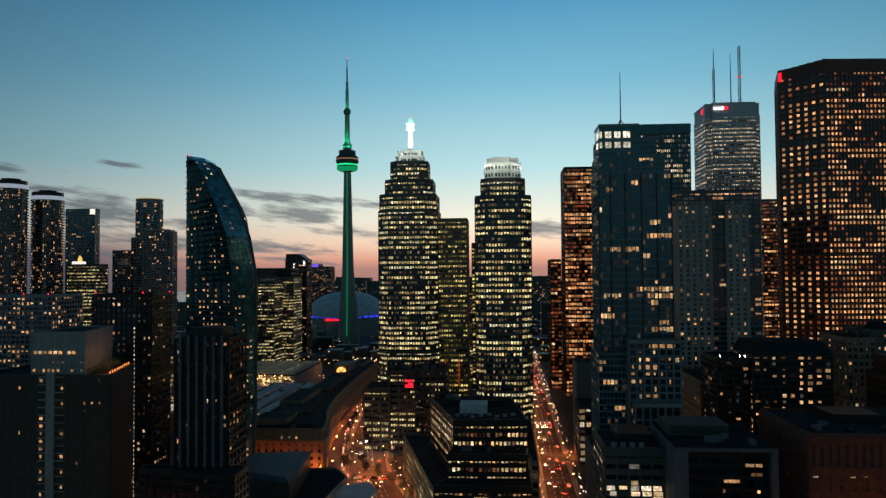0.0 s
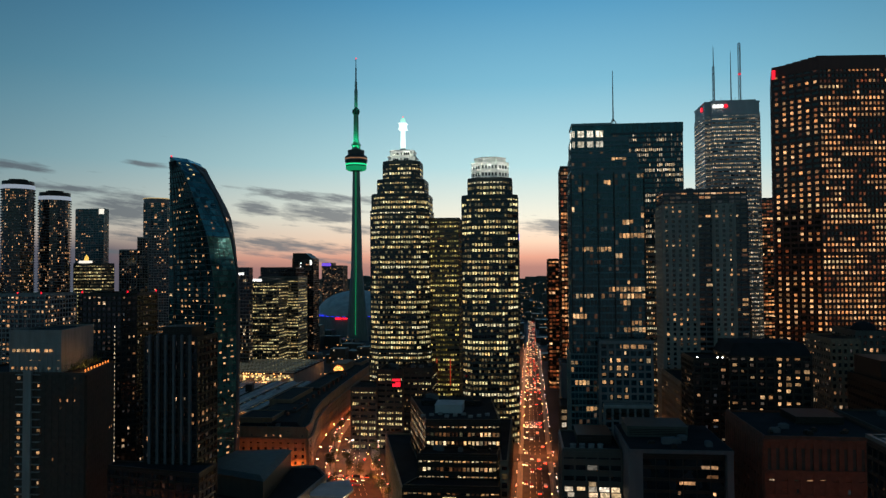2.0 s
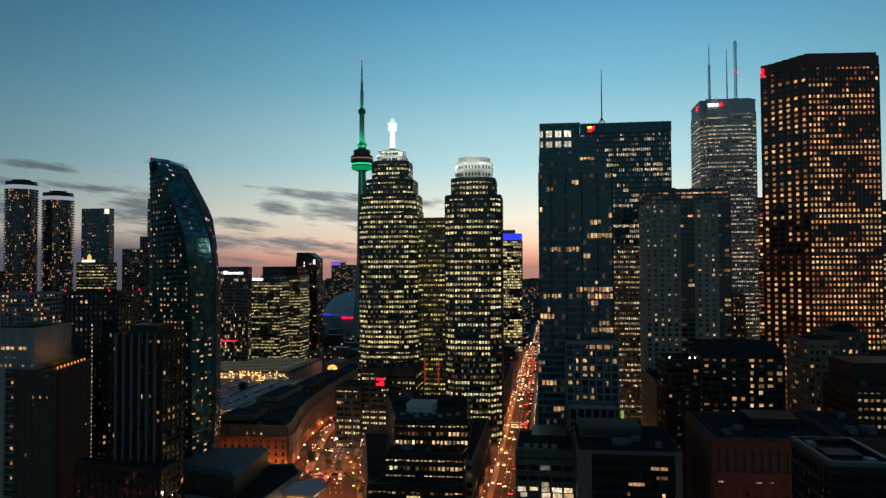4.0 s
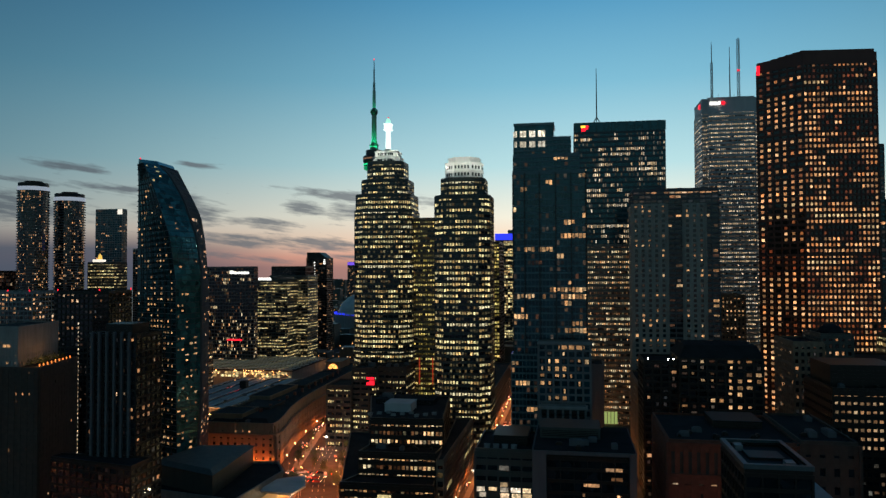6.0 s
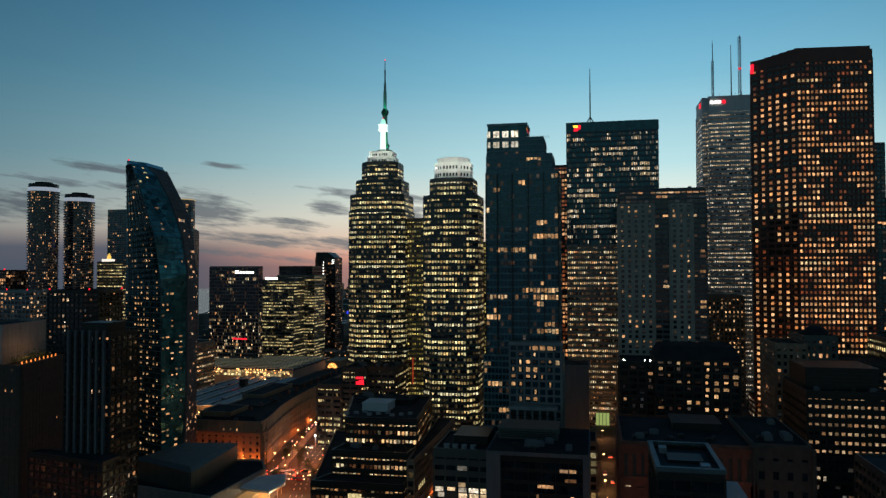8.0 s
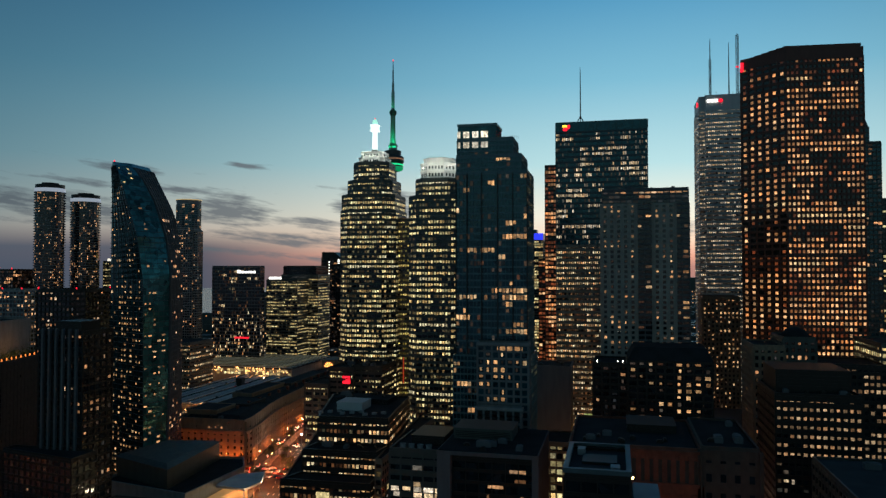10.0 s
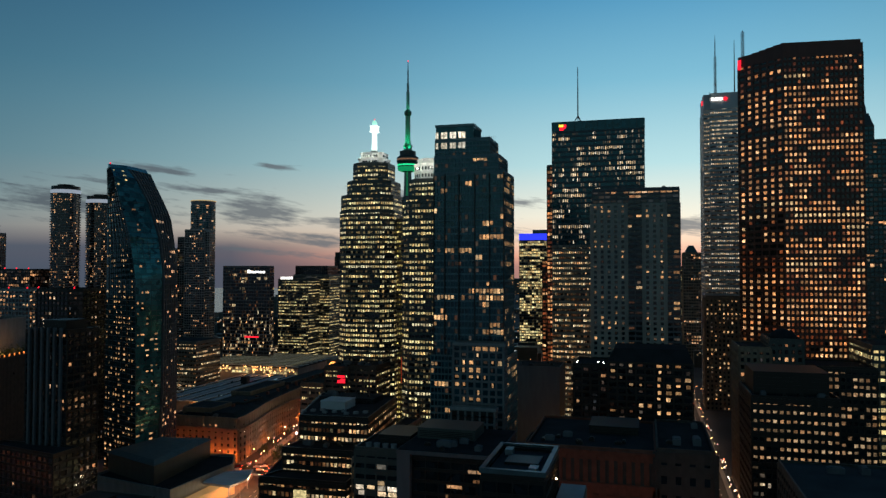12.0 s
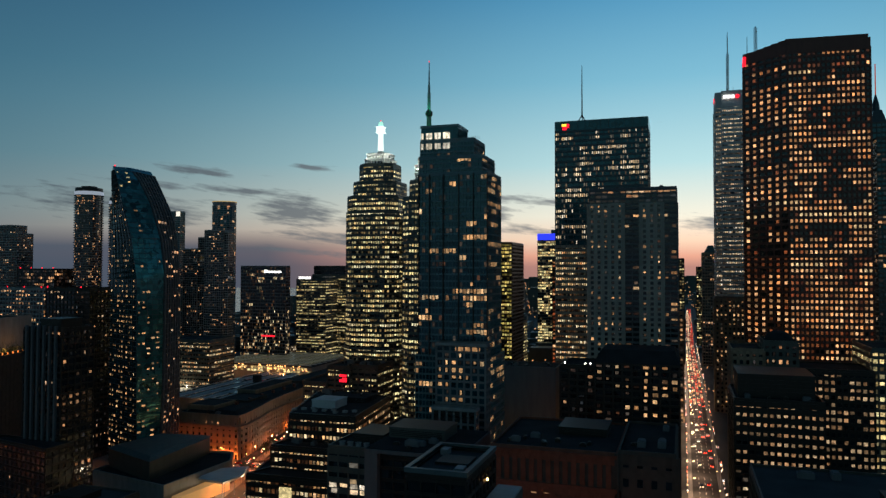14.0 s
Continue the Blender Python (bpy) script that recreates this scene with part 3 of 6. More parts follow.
strip("road", WELLINGTON, 7.4, 0.2, ASPHALT, "asphalt street under orange lamps")
strip("road", KING, 6.6, 0.2, ASPHALT, "asphalt street under warm lamps")
strip("road", FRONT, 11.5, 0.2, ASPHALT, "wide asphalt street under orange lamps")
strip("road", [(104.5, 300), (104.5, 556)], 5.0, 0.2, ASPHALT, "narrow asphalt lane between buildings")
strip("pavement", JARVIS, 11.0, 0.15, PAVING, "grey concrete pavements along the added cross street")
strip("road", JARVIS, 8.0, 0.22, ASPHALT, "asphalt cross street added out of view for its orange lamps")
strip("road", CHURCH, 6.0, 0.26, ASPHALT, "asphalt back street added for its warm orange lamps")
strip("road", YONGE, 9.0, 0.24, ASPHALT, "asphalt cross street at the junction")


def dashes(line, offset, z):
    s = Solid()
    for i in range(len(line) - 1):
        a, b = Vector(line[i]), Vector(line[i + 1])
        d, n = (b - a).normalized(), int((b - a).length / 9)
        for k in range(min(n, 60)):
            p = a + d * (k * 9) + Vector((-d.y, d.x)) * offset
            q = p + d * 4
            e = Vector((-d.y, d.x)) * 0.12
            c = len(s.v)
            g, h = gz(*p) + z, gz(*q) + z
            s.v += [(*(p + e), g), (*(p - e), g), (*(q - e), h), (*(q + e), h)]
            s.f.append((c, c + 1, c + 2, c + 3))
    return s


for line, z in ((WELLINGTON, 0.21), (KING, 0.21), (FRONT, 0.21)):
    for off in (-3.2, 0.0, 3.2):
        tagged(new("road_marking", dashes(line, off, z).mesh("road_marking", PAINT)), "worn white dashed lane line", "road marking", kind="stuff")

# ---- the tall tower by the stadium ----
cn = tower("observation_tower", -273, 1271, "tall concrete observation tower with green lights and a round pod", "tower", "landmarks")
for k in range(3):
    a = radians(90 + 25 + 120 * k)
    u, v = Vector((math.cos(a), math.sin(a))), Vector((-math.sin(a), math.cos(a)))
    lo = [tuple(u * 22 + v * 3.0), tuple(u * -1 + v * 7.0), tuple(u * -1 - v * 7.0), tuple(u * 22 - v * 3.0)][::-1]
    mid = [tuple(u * 10.5 + v * 2.6), tuple(u * -1 + v * 5.0), tuple(u * -1 - v * 5.0), tuple(u * 10.5 - v * 2.6)][::-1]
    hi = [tuple(u * 6.2 + v * 2.3), tuple(u * -1 + v * 4.0), tuple(u * -1 - v * 4.0), tuple(u * 6.2 - v * 2.3)][::-1]
    lo, mid, hi = [list(reversed(q)) if sum(q[i - 1][0] * q[i][1] - q[i][0] * q[i - 1][1] for i in range(4)) < 0 else q for q in (lo, mid, hi)]
    leg = Solid()
    for q, z in ((lo, 0), (mid, 130), (hi, 306)):
        leg.v += [(x, y, z) for x, y in q]
    leg.f += [(4 * j + i, 4 * j + (i + 1) % 4, 4 * j + 4 + (i + 1) % 4, 4 * j + 4 + i) for j in (0, 1) for i in range(4)]
    part("shaft_leg", leg, CONCRETE, cn)
strips = [Solid().bar((1.5, -15.5, 12), (1.2, -8.6, 130), 1.0).bar((1.2, -8.6, 130), (1.0, -6.6, 304), 1.0)]
for s in strips:
    part("light_strip", s, DIM_GREEN, cn, "thin green strip of light")
pod = part("pod", Solid().lathe([(6, 303), (14.5, 306), (18.2, 311), (18.6, 319), (20.2, 321), (20.2, 329), (18.5, 331), (15, 333), (15, 341), (12.5, 342), (8, 343)], 40), DARK_STONE, cn, "dark round pod of several decks")
part("radome", Solid().lathe([(13, 304.5), (17.5, 306.5), (19.0, 309.5), (18.6, 312.0)], 40), glowing("radome_glow", (0.01, 0.5, 0.18), 0.5), pod, "green-lit ring under the pod")
part("light_ring", Solid().lathe([(18.7, 314.2), (19.4, 314.4), (19.4, 316.6), (18.7, 316.8)], 40), GREEN_LIGHT, pod, "bright green ring")
part("window_band", Solid().lathe([(20.1, 324.4), (20.35, 324.5), (20.35, 326.8), (20.1, 326.9)], 40), lit_room("lit_restaurant", [(1, 0.5, 0.25), (1, 0.4, 0.2)], 0.35), pod, "row of dimly lit windows")
part("upper_shaft", Solid().lathe([(7.8, 342), (7.6, 352), (6.0, 355), (4.8, 362), (4.5, 406)], 12), CONCRETE, cn)
part("platform", Solid().lathe([(7.5, 349), (8.6, 350), (8.6, 352), (6, 353)], 16), DARK_STONE, cn)
part("sky_pod", Solid().lathe([(4.5, 406), (6.3, 409), (6.8, 412), (6.3, 415), (3.4, 418)], 20), DARK_STONE, cn)
part("antenna_base", Solid().lathe([(3.2, 417), (3.0, 450), (2.4, 451), (2.2, 466)], 10), STEEL, cn)
part("antenna", Solid().lathe([(1.3, 466), (1.2, 490), (0.8, 491), (0.6, 508)], 8), BLACK_STEEL, cn)
part("beacon_light", Solid().lathe([(0.9, 507), (1.1, 508.5), (0.4, 510)], 8), RED_LIGHT, cn)
for z, dist, aim, watts in ((347, 15, 385, 50000), (347, 15, 352, 12000), (409, 11, 440, 18000), (409, 11, 466, 10000)):
    for dx in (-0.6, 0.6):
        ld = bpy.data.lights.new("green_floodlight", "SPOT")
        ld.energy, ld.color, ld.spot_size, ld.spot_blend, ld.shadow_soft_size = watts, (0.01, 1.0, 0.4), radians(60), 0.6, 0.4
        lo = new("green_floodlight", ld)
        lo.parent = cn
        lo.matrix_local = look((dist * dx, -dist * 0.8, z), (0, 0, aim))

# ---- stadium ----
st = tower("domed_stadium", -312, 1450, "white domed stadium lit blue along its rim", "stadium", "landmarks")
for k, (r0, y0, z1) in enumerate(((82, 0, 86), (80, 14, 80), (78, -16, 74))):
    prof = [(r0 * math.cos(radians(a)), 38 + (z1 - 38) * math.sin(radians(a))) for a in range(0, 90, 10)] + [(0.5, z1)]
    part("roof_panel", Solid().lathe(prof, 48, 0, y0), PALE_ROOF, st, "white roof shell")
part("drum", Solid().lathe([(90, 0), (90, 36), (84, 38)], 48), CONCRETE, st)
for k in range(24):
    a = math.pi + math.pi * k / 23
    part("light_panel", Solid().box(-4, 4, -0.6, 0, 37, 40), BLUE_LIGHT, st, loc=(90.5 * math.cos(a), 90.5 * math.sin(a), 0), turn=a + math.pi / 2)
sign(st, -322, 1358, 34, [(-13, -1, -2.0, 2.0, RED_LIGHT), (1, 13, -1.5, 1.5, RED_LIGHT)])

# ---- the pair of stepped towers ----
td = tower("stepped_tower", -73, 584, "dark granite office tower, stepped, with white crown and lit spire", group="stepped towers")
A = dict(wall=GLASS, frame=DARK_STONE, fh=3.9, span=1.9, pier=0.3, bay=4.0, sub=2, lit=LIT_OFFICE, fine=True, dim=0.55, hot=(0.14, LIT_OFFICE_HOT))
tier(td, octagon(-98, -49, 559, 608, 9), 0, 62, p=0.6, seed=11, cap=60, top=False, bright=(3, 0.5), **A)
tier(td, octagon(-97, -50, 560, 607, 9), 62, 172, p=0.6, seed=12, cap=60, top=False, bright=(6, 0.95), **A)
tier(td, octagon(-96, -51, 561, 606, 8), 172, 184, p=0.45, seed=13, cap=20, **A)
tier(td, octagon(-92, -54, 565, 602, 7), 184, 196, p=0.4, seed=14, cap=20, **A)
tier(td, octagon(-88, -58, 569, 598, 6), 196, 211, p=0.25, seed=15, cap=12, **A)
crown = part("crown", Solid().prism(octagon(-11, 11, -11, 11, 3), 211, 216).prism(octagon(-9.6, 9.6, -9.6, 9.6, 2.6), 216, 221), MARBLE, td, "floodlit white crown")
for r, zz in ((11, 215.6), (9.6, 220.4)):
    part("cornice", Solid().ring(octagon(-r, r, -r, r, 3), octagon(-r - 0.5, r + 0.5, -r - 0.5, r + 0.5, 3), zz, zz + 0.8), MARBLE, crown)
for r, zz in ((11, 213.4), (9.6, 218.3)):
    for xx in (-6.2, -4.7, -3.2, -0.5, 2.2, 3.7, 5.2):
        part("opening", Solid().box(xx, xx + 1.0, -r - 0.2, -r + 0.1, zz - 0.9, zz + 0.9), GLASS, crown)
        part("opening", Solid().box(r - 0.1, r + 0.2, xx, xx + 1.0, zz - 0.9, zz + 0.9), GLASS, crown)
spire = part("spire", Solid().prism(rect(-1.9, 1.9, -1.9, 1.9), 221, 240, top=rect(-1.6, 1.6, -1.6, 1.6)), BEACON, td, "glowing white spire")
part("spire_base", Solid().prism(rect(-2.8, 2.8, -2.8, 2.8), 221.4, 224, top=rect(-2.0, 2.0, -2.0, 2.0)), MARBLE, spire)
part("spire_collar", Solid().box(-3.3, 3.3, -3.3, 3.3, 239.3, 240.2).box(-2.9, 2.9, -2.9, 2.9, 240.2, 244.0).box(-3.3, 3.3, -3.3, 3.3, 244.0, 244.8), BEACON, spire)
part("lantern", Solid().lathe([(1.9, 244.8), (2.2, 246.4), (1.8, 248.2), (0.6, 249.5)], 12), glowing("green_lantern", (0.45, 1.0, 0.8), 0.9), spire, "pale green lantern")
part("spire_light", Solid().lathe([(0.5, 249.5), (0.4, 250.6)], 8), RED_LIGHT, spire)

bw = tower("stepped_tower", 1.5, 507, "dark granite office tower with setbacks and a white drum crown", group="stepped towers")
tier(bw, octagon(-17.5, 20.5, 488, 526, 7), 0, 174, p=0.6, seed=21, cap=90, **A)
tier(bw, octagon(-13.5, 16.5, 492, 522, 6), 174, 186, p=0.7, seed=22, cap=20, **A)
drum = part("crown", Solid().prism(octagon(-12.6, 12.6, -12.6, 12.6, 7.0), 186, 198).prism(octagon(-10.6, 10.6, -10.6, 10.6, 6.0), 198, 201.5), MARBLE, bw, "floodlit white eight-sided crown")
for zz in (189.6, 194.6):
    for k in range(8):
        for j in range(5 if k % 2 == 0 else 3):
            w = 11.0 if k % 2 == 0 else 9.6
            part("opening", Solid().box(-0.62, 0.62, -0.2, 0.25, zz - 1.1, zz + 1.1), GLASS, drum, turn=math.pi * k / 4,
                 loc=(*(Vector((math.cos(math.pi * k / 4), math.sin(math.pi * k / 4))) * ((j - (2 if k % 2 == 0 else 1)) * w / (5 if k % 2 == 0 else 3.6)) + Vector((math.sin(math.pi * k / 4), -math.cos(math.pi * k / 4))) * (12.6 if k % 2 == 0 else 12.87)), 0)) if k not in (3, 4, 5) else None
for zz, r in ((186.4, 12.6), (192.0, 12.6), (197.4, 12.6), (200.9, 10.6)):
    part("cornice", Solid().ring(octagon(-r, r, -r, r, r * 0.56), octagon(-r - 0.4, r + 0.4, -r - 0.4, r + 0.4, r * 0.57), zz, zz + 0.7), MARBLE, drum)
for bx, by, bz, r, w in ((-73, 584, 219.0, 17.0, 1000), (1.5, 507, 196.0, 18.5, 1300)):
    for a in (-160, -135, -112, -90, -68, -45, -20, 10):
        ld = bpy.data.lights.new("crown_floodlight", "POINT")
        ld.energy, ld.color, ld.shadow_soft_size = w, (0.95, 1.0, 0.85), 0.5
        lo = new("crown_floodlight", ld)
        lo.parent = td if bx < -50 else bw
        lo.location = (r * math.cos(radians(a)), r * math.sin(radians(a)), bz)

mid = tower("office_tower", -38, 585, "brown glass office block lit yellow between the stepped towers", "office building")
for xx in (-7.4, 3.4):
    part("light_strip", Solid().box(xx, xx + 0.7, -11.0, -10.6, 33, 54), RED_STRIP, mid, "upright red light strip")
tier(mid, rect(-50, -27, 575, 605), 0, 165, p=0.42, seed=31, lit=LIT_YELLOW, wall=BROWN_GLASS, frame=TAN, span=2.2, bay=3.8, sub=2, cap=60)

# ---- bank towers ----
cc = tower("bank_tower", 111, 580, "grey steel slab tower with lit sign and thin mast")
# pale lower and navy upper half: city and sky reflections put into colour
tier(cc, rect(78, 144.5, 562, 598), 0, 143, fh=3.85, bay=4.4, sub=3, wall=GLASS, frame=CITY_TINT_STEEL, span=2.1, pier=0.25, p=0.55, dim=0.7, fine=True, seed=41, lit=LIT_TERRACE, cap=90, top=False, hot=(0.12, LIT_OFFICE_HOT))
tier(cc, rect(78, 144.5, 562, 598), 143, 228, fh=3.85, bay=4.4, sub=3, wall=BLUE_GLASS, frame=DARK_BLUE_STEEL, span=1.5, pier=0.2, p=0.3, dim=0.25, fine=True, seed=42, lit=LIT_PALE, cap=60, top=False, hot=(0.15, LIT_PALE_HOT))
for k in range(16):
    part("ledge", Solid().box(-33.9 + 4.43 * k, -33.55 + 4.43 * k, -18.75, -18.4, 141, 145), DARK_BLUE_STEEL, cc)
part("crown", Solid().prism(rect(-33.4, 34, -18.4, 18.4), 228, 235), BLUE_GLASS, cc)
part("roof", Solid().prism(rect(-32.6, 33.2, -17.6, 17.6), 235, 235.4), ROOF, cc)
for k in range(13):
    part("panel_joint", Solid().box(-33.3 + 5.6 * k, -33.1 + 5.6 * k, -18.6, -18.38, 228, 235), BLACK_STEEL, cc)
for dx, dy in ((-4, -3), (4, -3), (0, 4)):
    part("mast_leg", Solid().bar((-15.5 + dx, dy, 235), (-15.5, 0, 243), 0.6), BLACK_STEEL, cc)
part("mast", Solid().lathe([(0.5, 241), (0.4, 262), (0.22, 281)], 8, -15.5, 0), BLACK_STEEL, cc)
sign(cc, 86, 561.2, 230.5, [(-3.0, 0.4, 0.7, 2.4, YELLOW_SIGN), (0.7, 2.6, 0.7, 2.4, RED_LIGHT), (-2.4, 2.4, -0.5, 0.3, RED_LIGHT), (-2.6, 0.6, -2.0, -0.9, RED_LIGHT)])

fcp = tower("bank_tower", 221, 724, "white clad bank tower with notched corners and three masts")
tier(fcp, notched(196, 246, 700, 750, 5), 0, 270, fh=3.8, bay=5.0, sub=3, fine=True, wall=GLASS, frame=MARBLE, span=2.3, pier=0.45, p=0.7, dim=0.85, seed=51, lit=LIT_PALE, hot=(0.15, LIT_PALE_HOT), cap=90, top=False, pattern="office")
part("crown", Solid().prism(notched(-24.8, 24.8, -23.8, 25.8, 5), 270, 281), MARBLE, fcp)
part("parapet", Solid().ring(notched(-24.8, 24.8, -23.8, 25.8, 5), notched(-25.1, 25.1, -24.1, 26.1, 5), 270, 271).ring(notched(-24.0, 24.0, -23.0, 25, 5), notched(-25.1, 25.1, -24.1, 26.1, 5), 280.4, 282), MARBLE, fcp)
sign(fcp, 207, 699.6, 276.5, [(-4.6, -2.3, -1.2, 1.2, WHITE_LIGHT), (-1.4, 1.2, -1.2, 1.2, WHITE_LIGHT), (2.1, 4.4, -1.2, 1.2, WHITE_LIGHT)])
part("sign_disc", Solid().lathe([(1.5, -0.5), (1.7, 0.0), (1.5, 0.5)], 20).mesh("sign_disc", RED_LIGHT), RED_LIGHT, fcp, loc=(-7, -24.6, 276.5)).rotation_euler = (math.pi / 2, 0, 0)
sign(fcp, 195.6, 715, 276.5, [(-2.4, 2.4, -2.0, 2.0, RED_LIGHT)], -math.pi / 2)
lattice_mast(fcp, 207, 714, 281, 318, 1.1, BLACK_STEEL, 12, 20)
lattice_mast(fcp, 230, 710, 281, 338, 1.4, STEEL, 16, 1.5)
part("mast", Solid().lathe([(0.6, 281), (0.45, 310), (0.2, 333)], 8, 2.5, -8), BLACK_STEEL, fcp)
part("mast_light", Solid().lathe([(1.2, 308), (1.2, 309.4)], 8, 9, -14), RED_LIGHT, fcp)
for k in range(9):
    part("roof_aerial", Solid().lathe([(0.16, 281), (0.1, 284 + (k * 7) % 4)], 6, -20 + 5 * k, -20 + (k * 5) % 9), BLACK_STEEL, fcp)

sco = tower("bank_tower", 246, 560, "red granite tower with a grid of square amber windows")
SC = [(208, 555), (233, 535), (281, 539), (283.5, 560), (283.5, 592), (219, 592)]
E = dict(fh=3.95, bay=2.9, wall=BROWN_GLASS, frame=RED_STONE, span=1.75, pier=1.0, proud=0.45, pattern="grid", p=0.82, fine=True, lit=LIT_ORANGE, skip=(5,), bays={0: 5.1}, fill=0.86, top=False)
tier(sco, SC, 0, 134.3, dim=0.9, seed=61, cap=110, bright=(26, 0.92), hot=(0.16, LIT_AMBER_HOT), **E)
tier(sco, SC, 134.3, 266, dim=0.35, seed=63, cap=110, hot=(0.1, LIT_AMBER_HOT), quiet=5, **E)
part("crown", Solid().prism([(x - 246, y - 560) for x, y in grown(SC, 0.3)], 266, 272), RED_STONE, sco)
for k in range(6):
    part("crown_step", Solid().prism([(x - 246, y - 560) for x, y in [(212 + 4 * k, 553 - 3.2 * k), (233, 536.4), (280.4, 540.4), (282.5, 560), (282.5, 588), (220 + 4 * k, 588)]], 272 + 0.45 * k, 272.45 + 0.45 * k), RED_STONE, sco)
part("roof_crane", Solid().box(6, 9, -6, -3, 274, 277).bar((4, -5, 277.5), (13, -5, 278.5), 0.8), BLACK_STEEL, sco)
sign(sco, 211.2, 551.6, 266.5, [(-4.4, -2.2, -3.4, 3.2, RED_LIGHT)], math.atan2(-20, 25))

dk = tower("black_tower", 87, 695, "plain black steel office tower with amber windows", "skyscraper")
tier(dk, rect(59, 115, 677, 713), 0, 219, fh=3.8, bay=2.6, wall=BROWN_GLASS, frame=BLACK_STEEL, span=1.3, p=0.42, seed=71, lit=LIT_ORANGE, cap=40)
dk2 = tower("black_tower", -8, 764, "dark office slab with yellow-lit east windows", "office building")
tier(dk2, rect(-30, 3, 744, 800), 0, 152, fh=3.8, bay=2.6, wall=BROWN_GLASS, frame=BLACK_STEEL, span=1.4, p=0.5, seed=72, lit=LIT_YELLOW, cap=40, skip=(1,))
bl = tower("blue_top_tower", -8, 1095, "office tower with a band of blue light at its top", "skyscraper")
tier(bl, rect(-34, 18, 1075, 1115), 0, 168, fh=4, bay=3, p=0.55, dim=0.3, seed=73, lit=LIT_OFFICE, cap=40)
part("light_band", Solid().box(-26.4, 26.4, -20.6, -20.1, 168.5, 178), BLUE_LIGHT, bl, "band of deep blue light")
part("roof_ridge", Solid().prism([(-26, -20), (26, -20), (26, 20), (-26, 20)], 168, 178, top=[(-26, -20), (26, -20), (26, 18), (-26, 18)]).prism(rect(-8, 16, -10, 10), 178, 184), BLUE_STEEL, bl)
trump = tower("spired_tower", 316, 640, "dark hotel tower with a slim spire and red mast", "skyscraper")
tier(trump, rect(302.5, 317.5, 622, 660), 0, 221, fh=3.5, p=0.2, seed=74, pattern="home", lit=LIT_HOME, cap=20, wall=BLUE_GLASS)
tier(trump, rect(299.5, 309.5, 622.5, 640), 221, 233, fh=4, p=0.0, seed=75, cap=0, top=False, wall=BLUE_GLASS)
part("shoulder", Solid().prism(rect(-16.5, -6.5, -17.5, 0), 233, 242, top=rect(-15, -9.5, -16.5, -6)), DARK_BLUE_STEEL, trump)
part("spire", Solid().lathe([(2.8, 242), (2.4, 247), (1.4, 251), (0.6, 254)], 10, -12.4, -12), DARK_BLUE_STEEL, trump)
part("mast", Solid().lathe([(0.45, 254), (0.35, 277)], 8, -12.4, -12), RED_STRIP, trump, "red-lit mast")
rr = tower("office_tower", 336, 670, "dark office tower with bands of lit floors", "skyscraper")
tier(rr, rect(319.5, 352, 650, 690), 0, 180, fh=3.9, bay=3.2, frame=DARK_STONE, span=1.9, pattern="rows", p=0.5, dim=0.2, seed=76, lit=LIT_OFFICE, cap=20)

# ---- hotel slab ----
kg = tower("hotel_tower", 138, 487, "grey precast residential tower with scattered lit rooms", "tower")
K = dict(fh=3.1, wall=GLASS, span=1.25, proud=0.35, pattern="home", fine=True, lit=LIT_FLAT, fill=0.9, top=False, dim=0.22)
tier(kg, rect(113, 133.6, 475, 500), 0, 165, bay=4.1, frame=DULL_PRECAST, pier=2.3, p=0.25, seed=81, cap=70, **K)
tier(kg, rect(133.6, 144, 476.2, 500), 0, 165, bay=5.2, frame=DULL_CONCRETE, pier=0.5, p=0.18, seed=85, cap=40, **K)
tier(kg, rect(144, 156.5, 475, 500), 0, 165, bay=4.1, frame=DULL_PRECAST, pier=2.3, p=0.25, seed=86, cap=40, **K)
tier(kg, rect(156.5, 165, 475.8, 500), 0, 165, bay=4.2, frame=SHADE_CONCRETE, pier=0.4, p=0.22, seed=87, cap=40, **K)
for k in range(52):
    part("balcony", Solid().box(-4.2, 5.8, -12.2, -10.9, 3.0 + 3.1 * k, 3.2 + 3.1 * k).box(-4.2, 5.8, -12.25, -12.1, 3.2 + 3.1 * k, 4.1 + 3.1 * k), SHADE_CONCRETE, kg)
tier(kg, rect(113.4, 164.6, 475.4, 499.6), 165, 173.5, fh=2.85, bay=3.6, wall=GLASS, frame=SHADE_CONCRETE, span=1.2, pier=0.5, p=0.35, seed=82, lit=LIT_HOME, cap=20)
plant_room(kg, 132, 152, 484, 497, 173.8, 175.4)

kf = tower("office_tower", 281, 815, "far dark office tower with few lit rooms", "skyscraper")
tier(kf, rect(262, 300, 800, 830), 0, 198, fh=3.8, bay=3.2, frame=DARK_STONE, span=1.6, p=0.3, seed=84, lit=LIT_ORANGE, cap=20)

# ---- blue glass condominium ----
sc = tower("condo_tower", 65, 365, "blue glass condominium tower stepping down from a lit penthouse", "tower")
B = dict(wall=BLUE_GLASS, frame=TEAL_STEEL, fh=3.15, span=0.85, pier=0.22, bay=1.7, sub=1, proud=0.2, pattern="flats", lit=LIT_FLAT, dim=0.12)
tier(sc, rect(47, 81.2, 352, 378), 84, 170, p=0.19, seed=98, cap=110, **B)
# black bars stand in for the dark upright notches of the facade
for xx in (-18.1, -12.6, -5.6, 2.0, 9.2, 16.0):
    part("corner_fin", Solid().box(xx, xx + 0.45, -13.75, -12.9, 84, 170), BLACK_STEEL, sc)
tier(sc, rect(47.3, 78.4, 352.3, 376), 170, 178, p=0.14, seed=92, cap=20, **B)
